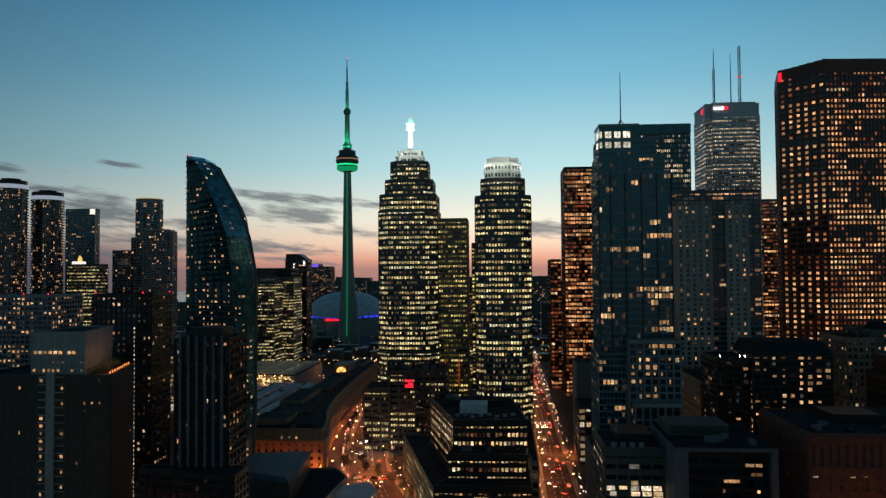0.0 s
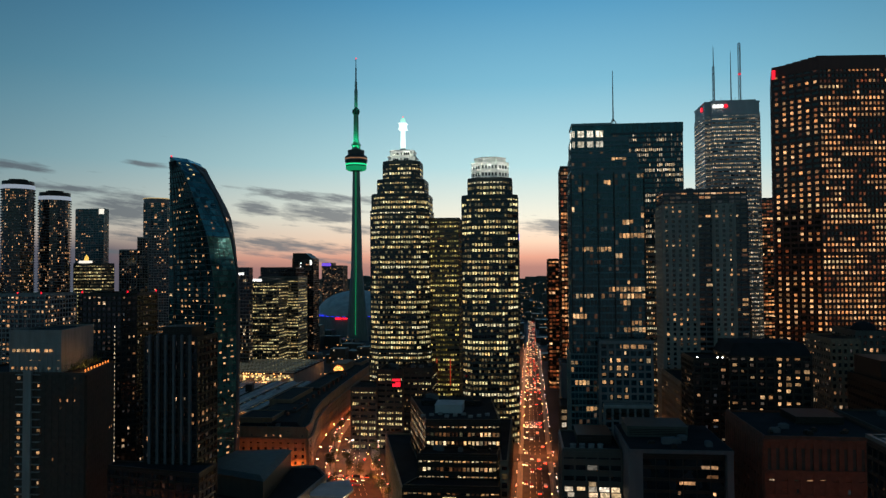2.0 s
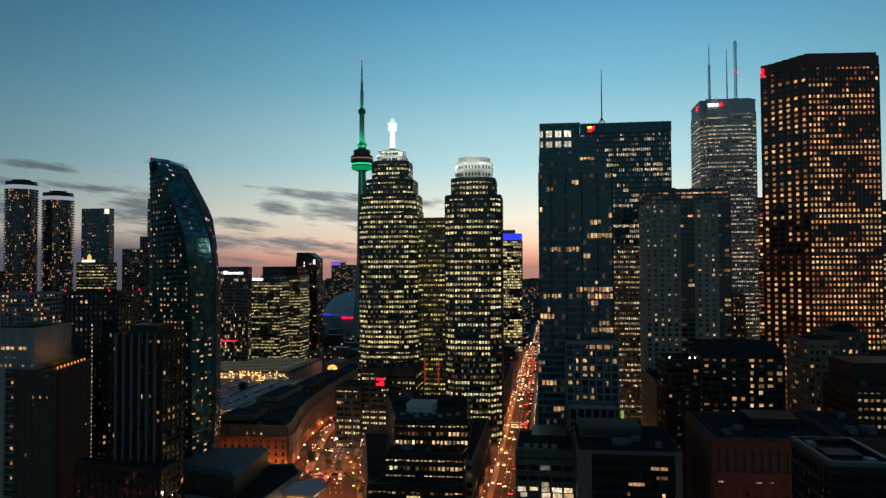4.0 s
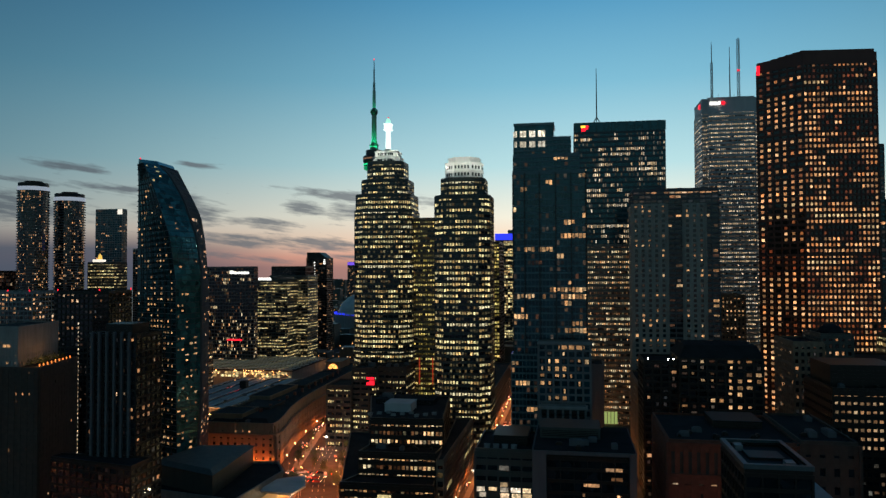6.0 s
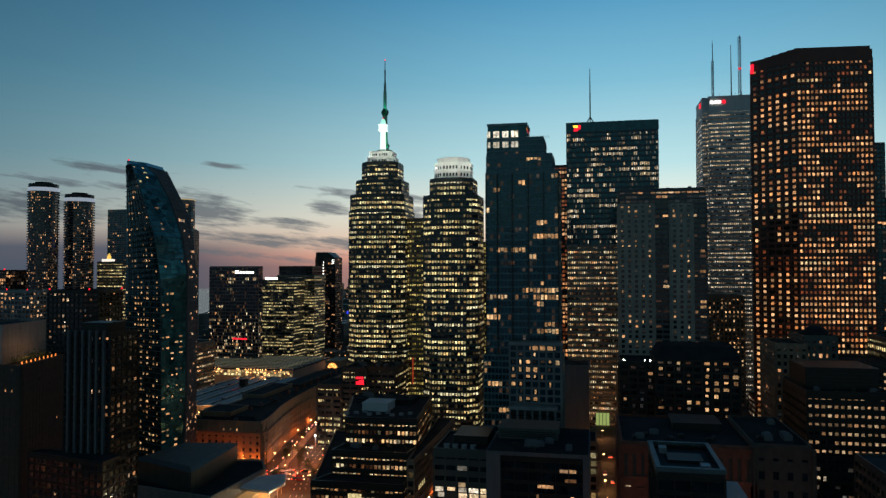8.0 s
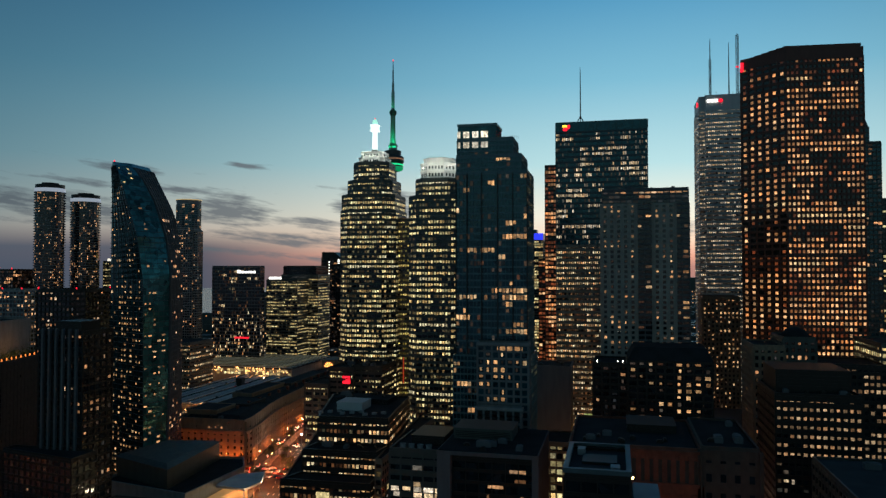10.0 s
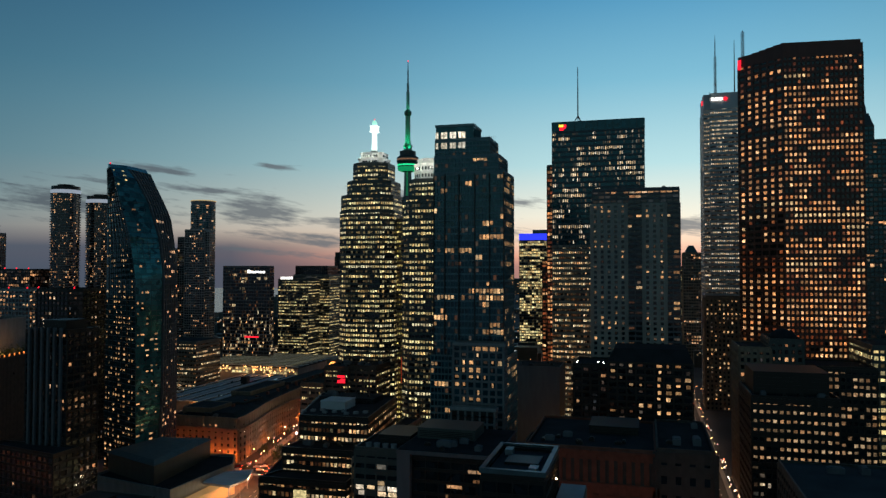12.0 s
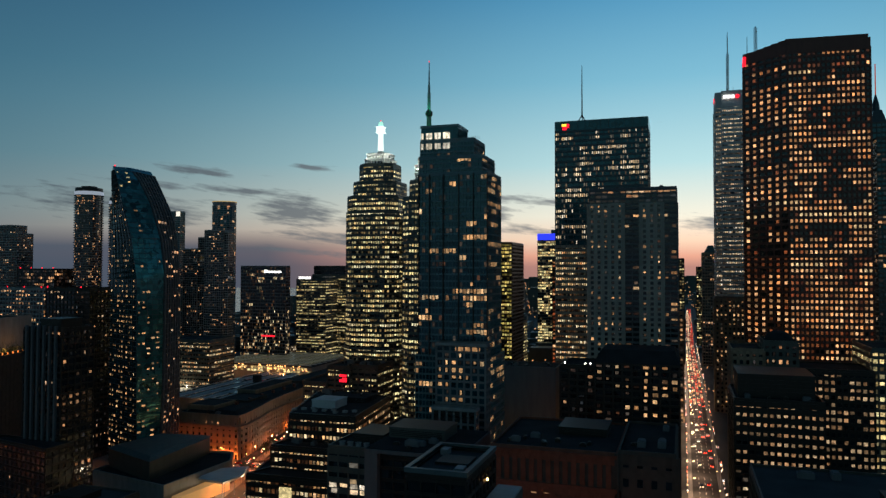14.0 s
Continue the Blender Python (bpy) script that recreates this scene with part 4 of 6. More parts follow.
tier(sc, rect(47.6, 74.4, 352.6, 372), 178, 186, p=0.06, seed=93, cap=20, top=True, **B)
part("penthouse", Solid().prism(rect(-17.2, 1.5, -12.2, 4), 186, 193.5), BLUE_GLASS, sc)
for zz, h in ((182.4, 2.7), (187.3, 2.9)):
    for x0, x1 in ((-17.0, -16.0), (-14.4, -11.6), (-10.0, -7.2), (-5.8, -2.6)):
        pane = part("window", Solid().box(x0, x1, -13.0, -12.25, zz, zz + h), LIT_WHITE, sc, "bright penthouse window")
        part("glazing_bar", Solid().box(0.5 * (x0 + x1) - 0.1, 0.5 * (x0 + x1) + 0.1, -13.1, -13.0, zz, zz + h), BLACK_STEEL, pane)
    part("window", Solid().box(-17.75, -17.15, -11.0, -6.0, zz, zz + h), LIT_WHITE, sc, "bright penthouse window")
part("parapet", Solid().ring(rect(-17.0, 1.3, -12, 3.8), rect(-17.5, 1.8, -12.5, 4.3), 192.8, 194), BLUE_STEEL, sc)
for k in range(12):
    part("rail_post", Solid().box(2 + 0.9 * k, 2.12 + 0.9 * k, -12.3, -12.2, 186, 187.6), POLE, sc)
G = dict(wall=BLUE_GLASS, frame=DULL_CONCRETE, fh=3.3, span=1.0, pier=0.95, bay=3.3, proud=0.4, fine=True, fill=0.75, pattern="home", lit=LIT_FLAT, dim=0.15)
tier(sc, rect(46, 82.4, 351, 380), 38, 84, p=0.16, seed=94, cap=60, top=False, **B)
tier(sc, rect(59, 82.5, 344, 351), 36, 90, p=0.22, seed=95, cap=50, **G)
tier(sc, rect(43, 84, 340, 384), 0, 36, p=0.25, seed=96, cap=50, roof=GRAVEL, **G)
tier(sc, rect(60, 80, 336, 340), 0, 62, p=0.16, seed=97, cap=30, **G)
part("roof_ledge", Solid().box(-6.4, 18.4, -22.2, -21.0, 89.4, 90.6), GREY, sc)
part("roof_ledge", Solid().box(-5.6, 16.0, -30.0, -25.0, 61.4, 62.6), GREY, sc)
part("lit_lounge", Solid().box(3.2, 14.8, -21.35, -20.95, 86.4, 88.9), LIT_FLAT, sc, "warm lit lounge windows")
# black panel on the wall face stands in for a shaded recess
part("terrace_recess", Solid().box(-4.6, 14.6, -29.4, -28.95, 56.6, 61.0), BLACK_STEEL, sc)

# ---- sail-shaped condominium ----
sail = tower("curved_condo_tower", -165, 410, "sail-shaped condominium with a curved glass flank and dark balconies", "tower")


def between(pts, z):
    """Straight steps through (z, value, ...) rows."""
    for a, b in zip(pts, pts[1:]):
        if z <= b[0]:
            f = (z - a[0]) / (b[0] - a[0])
            return [u + (v - u) * f for u, v in zip(a[1:], b[1:])]
    return list(pts[-1][1:])


def sail_plan(z):
    """The outline at a height: left corner, prow, right corner, and the back."""
    px, py = between([(0, -143, 381), (118, -144, 380), (143.6, -147.5, 379), (166, -156.5, 381), (180, -164.5, 385.5), (187, -171, 390), (190, -176.6, 394.6)], z)
    rx, ry = between([(0, -140.5, 396), (50, -137.8, 396), (123, -138, 396.5), (143.6, -142.4, 398), (166, -151, 398.5), (180, -160, 399), (187, -167.5, 401), (190, -171.0, 404)], z)
    bx = between([(0, -148.8), (110, -148.8), (141, -151.6), (158, -154.6), (168, -160), (181.5, -167.6), (187, -170.5), (190, -172.6)], z)[0]
    return [(-177.2 + 165, 395 - 410), (px + 165, py - 410), (rx + 165, ry - 410), (bx + 165, 14.5), (-177.2 + 165, 14.5)]


levels = [190.0 * k / 61 for k in range(62)]
body = Solid()
for z in levels:
    body.v += [(x, y, z) for x, y in sail_plan(z)]
for k in range(61):
    body.f += [(5 * k + i, 5 * k + (i + 1) % 5, 5 * k + 5 + (i + 1) % 5, 5 * k + 5 + i) for i in range(5)]
body.f += [(4, 3, 2, 1, 0), (305, 306, 307, 308, 309)]
part("wall", body, TEAL_GLASS, sail)
flank = Solid()
for z in levels:
    (ax, ay), (bx, by) = sail_plan(z)[1:3]
    d = Vector((bx - ax, by - ay)).normalized()
    o = Vector((d.y, -d.x))
    flank.v += [(ax + o.x * s, ay + o.y * s, z) for s in (0.0, 0.08)] + [(bx + o.x * s, by + o.y * s, z) for s in (0.08, 0.0)]
for k in range(61):
    flank.f += [(4 * k + i, 4 * k + (i + 1) % 4, 4 * k + 4 + (i + 1) % 4, 4 * k + 4 + i) for i in range(4)]
flank.f += [(3, 2, 1, 0), (244, 245, 246, 247)]
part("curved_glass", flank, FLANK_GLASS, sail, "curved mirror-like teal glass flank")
rng = random.Random(5)
for k in range(1, 61):
    z, zm = levels[k], 0.5 * (levels[k] + levels[k - 1])
    a, b, c = [Vector(q) for q in sail_plan(z)[:3]]
    ma, mb, mc = [Vector(q) for q in sail_plan(zm)[:3]]
    # the deep rear slabs are added to hide sky glare on the glass
    for name, mat, u, v, deep, thick in (("balcony_slab", SHADE_CONCRETE, a, b, 0.7, 0.14), ("slab_edge", DARK_BLUE_STEEL, b, c, 0.16, 0.16), ("balcony_slab", SHADE_CONCRETE, c, Vector(sail_plan(z)[3]), 1.5, 0.12)):
        d = (v - u).normalized()
        o = Vector((d.y, -d.x)) * deep
        part(name, Solid().prism([tuple(u + o), tuple(v + o), tuple(v), tuple(u)], z - thick, z + thick), mat, sail)
    d = (mb - ma).normalized()
    n = int((mb - ma).length / 3.1)
    for j in range(n):
        if rng.random() < (0.45 if z < 110 else 0.28 if z < 172 else 0.05):
            q = ma + d * (3.1 * j + 1.6)
            part("window", pane_mesh(rng.choice((0.9, 1.3, 1.8)), rng.choice((0.9, 1.2)), LIT_FLAT), LIT_FLAT, sail, loc=(q.x, q.y, zm + 0.3), turn=math.atan2(d.y, d.x))
    d = (mc - mb).normalized()
    n = int((mc - mb).length / 3.0)
    low, high_ = Vector(sail_plan(levels[k - 1])[1]), Vector(sail_plan(z)[1])
    lean = math.atan2((low - high_).dot(Vector((d.y, -d.x))), levels[k] - levels[k - 1])
    for j in range(n):
        if rng.random() < (0.3 if z < 90 else 0.13 if z < 130 else 0.05 if z < 160 else 0.14 * (j < 4)):
            q = mb + d * (3.0 * j + 1.5) + Vector((d.y, -d.x)) * 0.05
            w = part("window", pane_mesh(rng.choice((0.9, 1.4, 2.2)), rng.choice((0.8, 1.1)), LIT_OFFICE if z > 165 else LIT_FLAT), LIT_FLAT, sail, loc=(q.x, q.y, zm))
            w.rotation_euler = (-lean, 0, math.atan2(d.y, d.x))
for f in (0.0, 0.2, 0.4, 0.6, 0.8, 1.0):
    fin = Solid()
    rows = [Vector((*(Vector(sail_plan(z)[1]).lerp(Vector(sail_plan(z)[2]), f)), z)) for z in levels[::2]]
    part("mullion", fin.sweep(rows, 0.22), DARK_BLUE_STEEL, sail)
for f in (0.15, 0.3, 0.45, 0.6, 0.75, 0.9):
    rows = [Vector((*(Vector((-12.5, -15)).lerp(Vector(sail_plan(z)[1]), f) + Vector((-0.3, -0.5))), z)) for z in levels[::2]]
    part("balcony_divider", Solid().sweep(rows, 0.4), BLACK_STEEL, sail)
# thick fins added to block the sunset reflection in the rear glass
for f in (0.04, 0.2, 0.36, 0.52, 0.68, 0.84, 0.98):
    rows = []
    for z in levels[::2]:
        u, v = Vector(sail_plan(z)[2]), Vector(sail_plan(z)[3])
        d = (v - u).normalized()
        rows.append(Vector((*(u.lerp(v, f) + Vector((d.y, -d.x)) * 0.75), z)))
    part("balcony_divider", Solid().sweep(rows, 1.2), SHADE_CONCRETE, sail)
for k in range(2, 52):
    zm = 0.5 * (levels[k] + levels[k - 1])
    u, v = Vector(sail_plan(zm)[2]), Vector(sail_plan(zm)[3])
    d = (v - u).normalized()
    for f in (0.12, 0.28, 0.44, 0.6, 0.76, 0.91):
        if rng.random() < 0.17:
            q = u.lerp(v, f) + Vector((d.y, -d.x)) * 1.36
            part("window", pane_mesh(rng.choice((2.0, 2.8)), rng.choice((1.1, 1.5)), LIT_HOME), LIT_HOME, sail, loc=(q.x, q.y, zm), turn=math.atan2(d.y, d.x))
part("roof_light", Solid().lathe([(0.5, 190), (0.4, 191.2)], 8, -12.3, -13), RED_LIGHT, sail)

# ---- towers towards the lake ----
for x, y, r, z1, seed in ((-511, 716, 16.5, 213, 101), (-498, 758, 17.0, 205, 102)):
    ice = tower("round_condo_tower", x, y, "round condominium tower with white balcony rings and a bright crown", "tower", "round towers")
    tier(ice, oval(x, y, r - 1.2, r - 1.2, 24), 0, z1, fh=3.0, bay=4.0, wall=GLASS, frame=DULL_CONCRETE, span=0.7, pier=0.0, proud=1.2, sub=2, fill=0.8, pattern="home", p=0.2, seed=seed, lit=LIT_HOME, cap=60, top=False)
    part("crown_band", Solid().lathe([(r - 0.8, z1), (r - 0.5, z1 + 0.4), (r - 0.5, z1 + 4.2), (r - 0.8, z1 + 4.4)], 32), glowing("crown_glow", (0.75, 0.85, 1.0), 0.34), ice, "white-lit crown band")
    part("crown_roof", Solid().lathe([(r - 1.2, z1 + 4.4), (r - 1.2, z1 + 8.6), (r - 5, z1 + 8.8)], 32), BLACK_STEEL, ice)
    part("roof_disc", Solid().lathe([(1.5, z1 + 8.4), (1.5, z1 + 10.0), (9, z1 + 10.3), (9, z1 + 10.8), (2, z1 + 11.0)], 24), BLACK_STEEL, ice)
wt = tower("condo_tower", -550, 925, "dark glass condominium with a bright white roof corner", "tower")
tier(wt, rect(-572, -532, 909, 920), 0, 209, fh=3.1, bay=3.6, wall=BLUE_GLASS, frame=GREY, span=0.8, p=0.10, pattern="home", seed=103, fill=0.7, lit=LIT_HOME, cap=50)
part("light_panel", Solid().box(11.5, 18.4, -16.8, -16.3, 202.5, 209.4), PANEL_LIGHT, wt, "bright white corner panel")
yb = tower("office_building", -470, 790, "mid-rise office building with yellow lit floors and a glowing dome", "office building")
tier(yb, rect(-486, -452, 775, 800), 0, 134, fh=3.8, span=2.0, sub=2, pattern="rows", p=0.6, seed=104, lit=LIT_OFFICE, cap=60)
part("plinth", Solid().box(-9, 1, -16.5, -6, 135, 138.0), PANEL_LIGHT, yb, "bright lit roof plinth")
part("dome", Solid().lathe([(2.4, 138.0), (2.4, 140.4), (1.8, 142.8), (0.6, 144.2), (0.2, 145)], 16, -3, -11), glowing("gold_glow", (1, 0.62, 0.12), 0.9), yb, "gold-lit dome")
ball = tower("curved_condo_tower", -462, 918, "pale cylindrical condominium tower with balcony rings", "tower")
tier(ball, oval(-462, 918, 16.5, 16.5, 24), 0, 216, fh=3.0, bay=4.0, wall=BLUE_GLASS, frame=GREY, span=0.6, pier=0.25, proud=0.5, p=0.14, pattern="home", seed=105, lit=LIT_HOME, cap=50, top=False)
part("crown", Solid().lathe([(16.2, 216), (17.3, 222), (16.8, 222.4), (15.8, 217)], 32), STEEL, ball)
part("crown_light", Solid().lathe([(17.2, 221.4), (17.6, 221.6), (17.6, 222.4), (17.0, 222.6)], 32), glowing("gold_rim", (1, 0.7, 0.3), 0.45), ball, "thin gold-lit rim")
bf = tower("condo_tower", -396, 822, "dark condominium tower with small balconies", "tower", "harbour condos")
tier(bf, rect(-413, -385, 807, 826), 0, 174, fh=3.1, p=0.12, pattern="home", seed=106, fill=0.7, lit=LIT_HOME, frame=GREY, span=0.7, cap=50)
tier(bf, rect(-384.8, -379, 809, 820), 0, 172, fh=3.1, p=0.09, pattern="home", seed=110, fill=0.7, lit=LIT_HOME, frame=CONCRETE, span=0.9, cap=20)
bg = tower("condo_tower", -444, 845, "dark stepped condominium tower with dim windows", "tower", "harbour condos")
tier(bg, rect(-462, -440, 828, 860), 0, 151, fh=3.1, p=0.12, pattern="home", seed=107, fill=0.7, lit=LIT_HOME, frame=GREY, span=0.7, cap=50)
tier(bg, rect(-440, -424, 830, 862), 0, 166, fh=3.1, p=0.10, pattern="home", seed=108, fill=0.7, lit=LIT_HOME, frame=GREY, span=0.7, cap=30)
lc = tower("condo_tower", -630, 716, "condominium tower with a terraced crown and dim windows", "tower", "harbour condos")
tier(lc, octagon(-652, -612, 700, 735, 6), 0, 168, fh=3.1, p=0.14, pattern="home", seed=109, fill=0.7, lit=LIT_HOME, frame=CONCRETE, span=0.8, cap=50)
tier(lc, octagon(-648, -618, 704, 730, 5), 168, 178, fh=3.1, p=0.14, pattern="home", seed=111, fill=0.7, lit=LIT_HOME, frame=CONCRETE, span=0.8, cap=10)
lb = tower("office_building", -563, 705, "low black office building with red roof lights", "office building")
tier(lb, rect(-592, -535, 690, 730), 0, 124, fh=4, p=0.08, seed=112, lit=LIT_HOME, frame=BLACK_STEEL, cap=20)
for k in range(4):
    part("roof_light", Solid().lathe([(0.7, 125), (0.5, 126.6)], 8, -26 + 17 * k, -14), RED_LIGHT, lb)

tl = tower("office_building", -313, 805, "dark glass office building with a lit white roof sign", "office building", "rail-side offices")
tier(tl, rect(-345, -283, 787, 797), 0, 128, fh=4, bay=3.4, sub=2, p=0.03, bright=(18, 0.3), dim=0.15, seed=121, lit=LIT_TERRACE, frame=SHADE_CONCRETE, span=1.0, cap=60)
for x0, x1, h in ((-312, -308, 3.6), (-306.5, -303.5, 2.4), (-302.5, -300, 2.4), (-299, -296.5, 2.4), (-295.5, -292.5, 2.4), (-291.5, -289, 2.4)):
    part("sign_panel", Solid().box(x0 + 313, x1 + 313, -18.7, -18.2, 120.5, 120.5 + h), WHITE_LIGHT, tl, "white-lit sign shape")
part("sign_panel", Solid().box(-2, 16, -18.8, -18.2, 44, 45.6), RED_LIGHT, tl, "red-lit strip sign")
for x, y, w in ((-330, 700, 20), (-372, 742, 16), (-250, 690, 12)):
    pv = tower("low_pavilion", x, y, "low flat pavilion with a red-lit fascia", "building", "rail-side pavilions")
    part("wall", Solid().box(-w, w, -10, 10, 0, 9), BROWN, pv)
    part("roof", Solid().box(-w - 0.6, w + 0.6, -10.6, 10.6, 9, 9.6), ROOF, pv)
    part("fascia_light", Solid().box(-w, -w + 14, -10.9, -10.65, 8.2, 9.4), RED_LIGHT, pv, "red strip of light")
    for k in range(5):
        part("window", pane_mesh(2.4, 2.2, LIT_OFFICE), LIT_OFFICE, pv, loc=(-w + 3 + 4 * k, -10, 4))
ws = tower("office_building", -306, 912, "office building with bright yellow floors and a white sign", "office building", "rail-side offices")
tier(ws, rect(-330, -286, 895, 930), 0, 111, fh=3.9, bay=3.2, sub=2, pattern="rows", p=0.62, dim=0.3, seed=122, lit=LIT_OFFICE, frame=DARK_STONE, span=2.1, cap=80)
for k in range(5):
    part("sign_panel", Solid().box(-20 + 3.6 * k, -17.2 + 3.6 * k, -17.8, -17.2, 112, 115), WHITE_LIGHT, ws, "white-lit sign shape")
ws2 = tower("office_building", -300, 950, "dark-topped office building with yellow floors", "office building", "rail-side offices")
tier(ws2, rect(-326, -272, 931, 970), 0, 117, fh=3.9, bay=3.2, sub=2, pattern="rows", p=0.55, dim=0.3, seed=123, lit=LIT_OFFICE, frame=DARK_STONE, span=2.1, cap=60)
tier(ws2, rect(-324, -276, 933, 968), 117, 129, fh=6, p=0.0, seed=124, frame=BLACK_STEEL, cap=0)
ws3 = tower("hotel_tower", -306, 1075, "slim dark hotel tower with a dotted line of lights", "tower", "rail-side offices")
tier(ws3, rect(-322, -290, 1060, 1090), 0, 143, fh=3.4, p=0.14, seed=125, pattern="home", lit=LIT_HOME, frame=BLACK_STEEL, cap=40)
part("crown", Solid().prism(rect(-15.6, 15.6, -14.6, 14.6), 143, 152, top=rect(-15.6, 4, -14.6, 14.6)), BLACK_STEEL, ws3)
for k in range(30):
    part("facade_light", Solid().box(-3.6, -2.4, -16.1, -15.3, 8 + 4.4 * k, 9.8 + 4.4 * k), WHITE_LIGHT, ws3)
part("sign_panel", Solid().box(11, 14, -15.2, -14.7, 134, 141), WHITE_LIGHT, ws3)
pp = tower("condo_tower", -470, 1760, "far condominium block with violet roof light", "tower", "far towers")
tier(pp, rect(-468, -445, 1735, 1780), 0, 145, fh=3.4, p=0.2, seed=126, pattern="home", lit=LIT_HOME, cap=20)
tier(pp, rect(-444, -415, 1735, 1780), 0, 138, fh=3.4, p=0.2, seed=127, pattern="home", lit=LIT_HOME, cap=20)
part("light_band", Solid().box(2, 25, -25.8, -25.2, 138, 145), glowing("violet_glow", (0.25, 0.12, 1.0), 0.8), pp, "violet light band")
mo = tower("office_building", -294, 640, "mid-rise office building with rows of lit floors", "office building")
tier(mo, rect(-321, -267, 620, 660), 0, 55, fh=3.8, bay=3.2, sub=2, pattern="rows", p=0.5, dim=0.3, seed=128, lit=LIT_TERRACE, frame=DARK_STONE, span=2.1, cap=80)
part("lobby", Solid().box(-24, 12, -20.8, -20.2, 1.0, 8.5), LIT_WHITE, mo, "bright white lobby glass")
for k in range(9):
    part("lobby_pier", Solid().box(-24.6 + 4.5 * k, -23.8 + 4.5 * k, -21.2, -20.2, 0, 9.0), GREY, mo)
ld = bpy.data.lights.new("lobby_lamp", "POINT")
ld.energy, ld.color, ld.shadow_soft_size = 6000, (1, 0.8, 0.5), 0.6
lo = new("lobby_lamp", ld)
lo.parent, lo.location = mo, (-4, -27, 9)

# ---- near buildings to the south ----
pale = tower("hotel_building", -206, 328, "pale concrete hotel block with orange lights along its terrace", "building")
tier(pale, [(-237, 313), (-175.3, 313), (-188, 358), (-237, 358)], 0, 77, fh=3.3, bay=3.4, wall=BROWN, frame=BROWN, span=1.6, pier=1.9, proud=0.1, p=0.03, dim=0.02, pattern="home", seed=131, fill=0.7, lit=LIT_HOME, cap=80)
stair = part("stair_column", Solid().box(1.2, 5.0, -16.4, -15.3, 0, 79), CONCRETE, pale)
for k in range(22):
    part("landing", Solid().box(-2.6, 1.2, -16.4, -15.3, 5.4 + 3.4 * k, 5.8 + 3.4 * k), CONCRETE, stair)
    part("landing", Solid().box(5.0, 9.4, -16.4, -15.3, 5.4 + 3.4 * k, 5.8 + 3.4 * k), CONCRETE, stair)
stair_rng = random.Random(31)
for k in range(21):
    for xx in (-1.6, 8.2):
        if stair_rng.random() < 0.55:
            part("window", pane_mesh(stair_rng.choice((0.8, 1.4)), 1.3, LIT_FLAT), LIT_FLAT, pale, loc=(xx, -15.4, 7.4 + 3.4 * k))
tier(pale, [(-215, 317), (-190, 317), (-198.5, 355), (-215, 355)], 77, 86, fh=4.5, bay=2.2, wall=CONCRETE, frame=CONCRETE, span=2.9, pier=0.8, p=0.7, seed=132, lit=LIT_FLAT, cap=20, top=False, pattern="even", skip=(1,))
tier(pale, [(-215.6, 316.4), (-189.5, 316.4), (-198.1, 355.5), (-215.6, 355.5)], 86, 96, fh=5, bay=5, wall=CONCRETE, frame=CONCRETE, span=0.3, pier=0.0, proud=0.1, p=0.0, seed=139, lit=LIT_HOME, cap=0)
for xx in (-213, -210.6, -208.2, -205.8, -203.4, -201, -196.8, -194.6):
    part("window", pane_mesh(1.5, 1.3, LIT_FLAT), LIT_FLAT, pale, loc=(xx + 206, -11.75, 87.6))
for k in range(38):
    part("facade_light", Solid().box(18.2, 18.5, 29.3, 29.7, 10 + 2.3 * k, 11.0 + 2.3 * k), LIT_PALE, pale)
for k in range(9):
    part("terrace_lamp", Solid().lathe([(0.2, 78.2), (0.36, 79.0), (0.1, 79.5)], 8, 29.4 - 1.15 * k, -13 + 4.2 * k), TERRACE_LIGHT, pale, "small orange terrace lamp")
for k in range(6):
    clump, cr = Solid(), random.Random(700 + k)
    cx, cy = 21.5 - 1.7 * k + cr.uniform(-1, 1), -8 + 6 * k
    for j in range(120):
        c = Vector((cx + cr.gauss(0, 1.0), cy + cr.gauss(0, 1.2), 78.4 + abs(cr.gauss(0, 1.6))))
        u = Vector((cr.uniform(-1, 1), cr.uniform(-1, 1), cr.uniform(-1, 1))).normalized() * 0.4
        w = u.cross(Vector((cr.uniform(-1, 1), cr.uniform(-1, 1), cr.uniform(-1, 1)))).normalized() * 0.25
        i = len(clump.v)
        clump.v += [tuple(c - u), tuple(c + w), tuple(c + u), tuple(c - w)]
        clump.f.append((i, i + 1, i + 2, i + 3))
    part("terrace_shrub", clump, LEAF, pale, "leafy shrub on the roof terrace")
for x, y, w in ((-181, 322, 520), (-186, 338, 620), (-184, 326, 420)):
    ld = bpy.data.lights.new("terrace_light", "POINT")
    ld.energy, ld.color, ld.shadow_soft_size = w, (1, 0.45, 0.14), 0.3
    lo = new("terrace_light", ld)
    lo.parent, lo.location = pale, (x + 206, y - 328, 80)
fn = tower("office_building", -121, 308, "dark slab with grey upright fins and scattered lit rooms", "building")
tier(fn, rect(-138, -114.5, 297, 317), 0, 95, fh=3.4, bay=4.2, wall=GLASS, frame=BLACK_STEEL, span=1.0, pier=0.5, p=0.14, pattern="home", seed=133, fill=0.45, lit=LIT_HOME, cap=100)
for k in range(6):
    part("fin", Solid().box(-14.6 + 3.6 * k, -13.6 + 3.6 * k, -12.6, -11.2, 0, 97), SHADE_CONCRETE, fn, "grey concrete fin")
plant_room(fn, -132, -119, 301, 314, 95, 100, BLACK_STEEL)
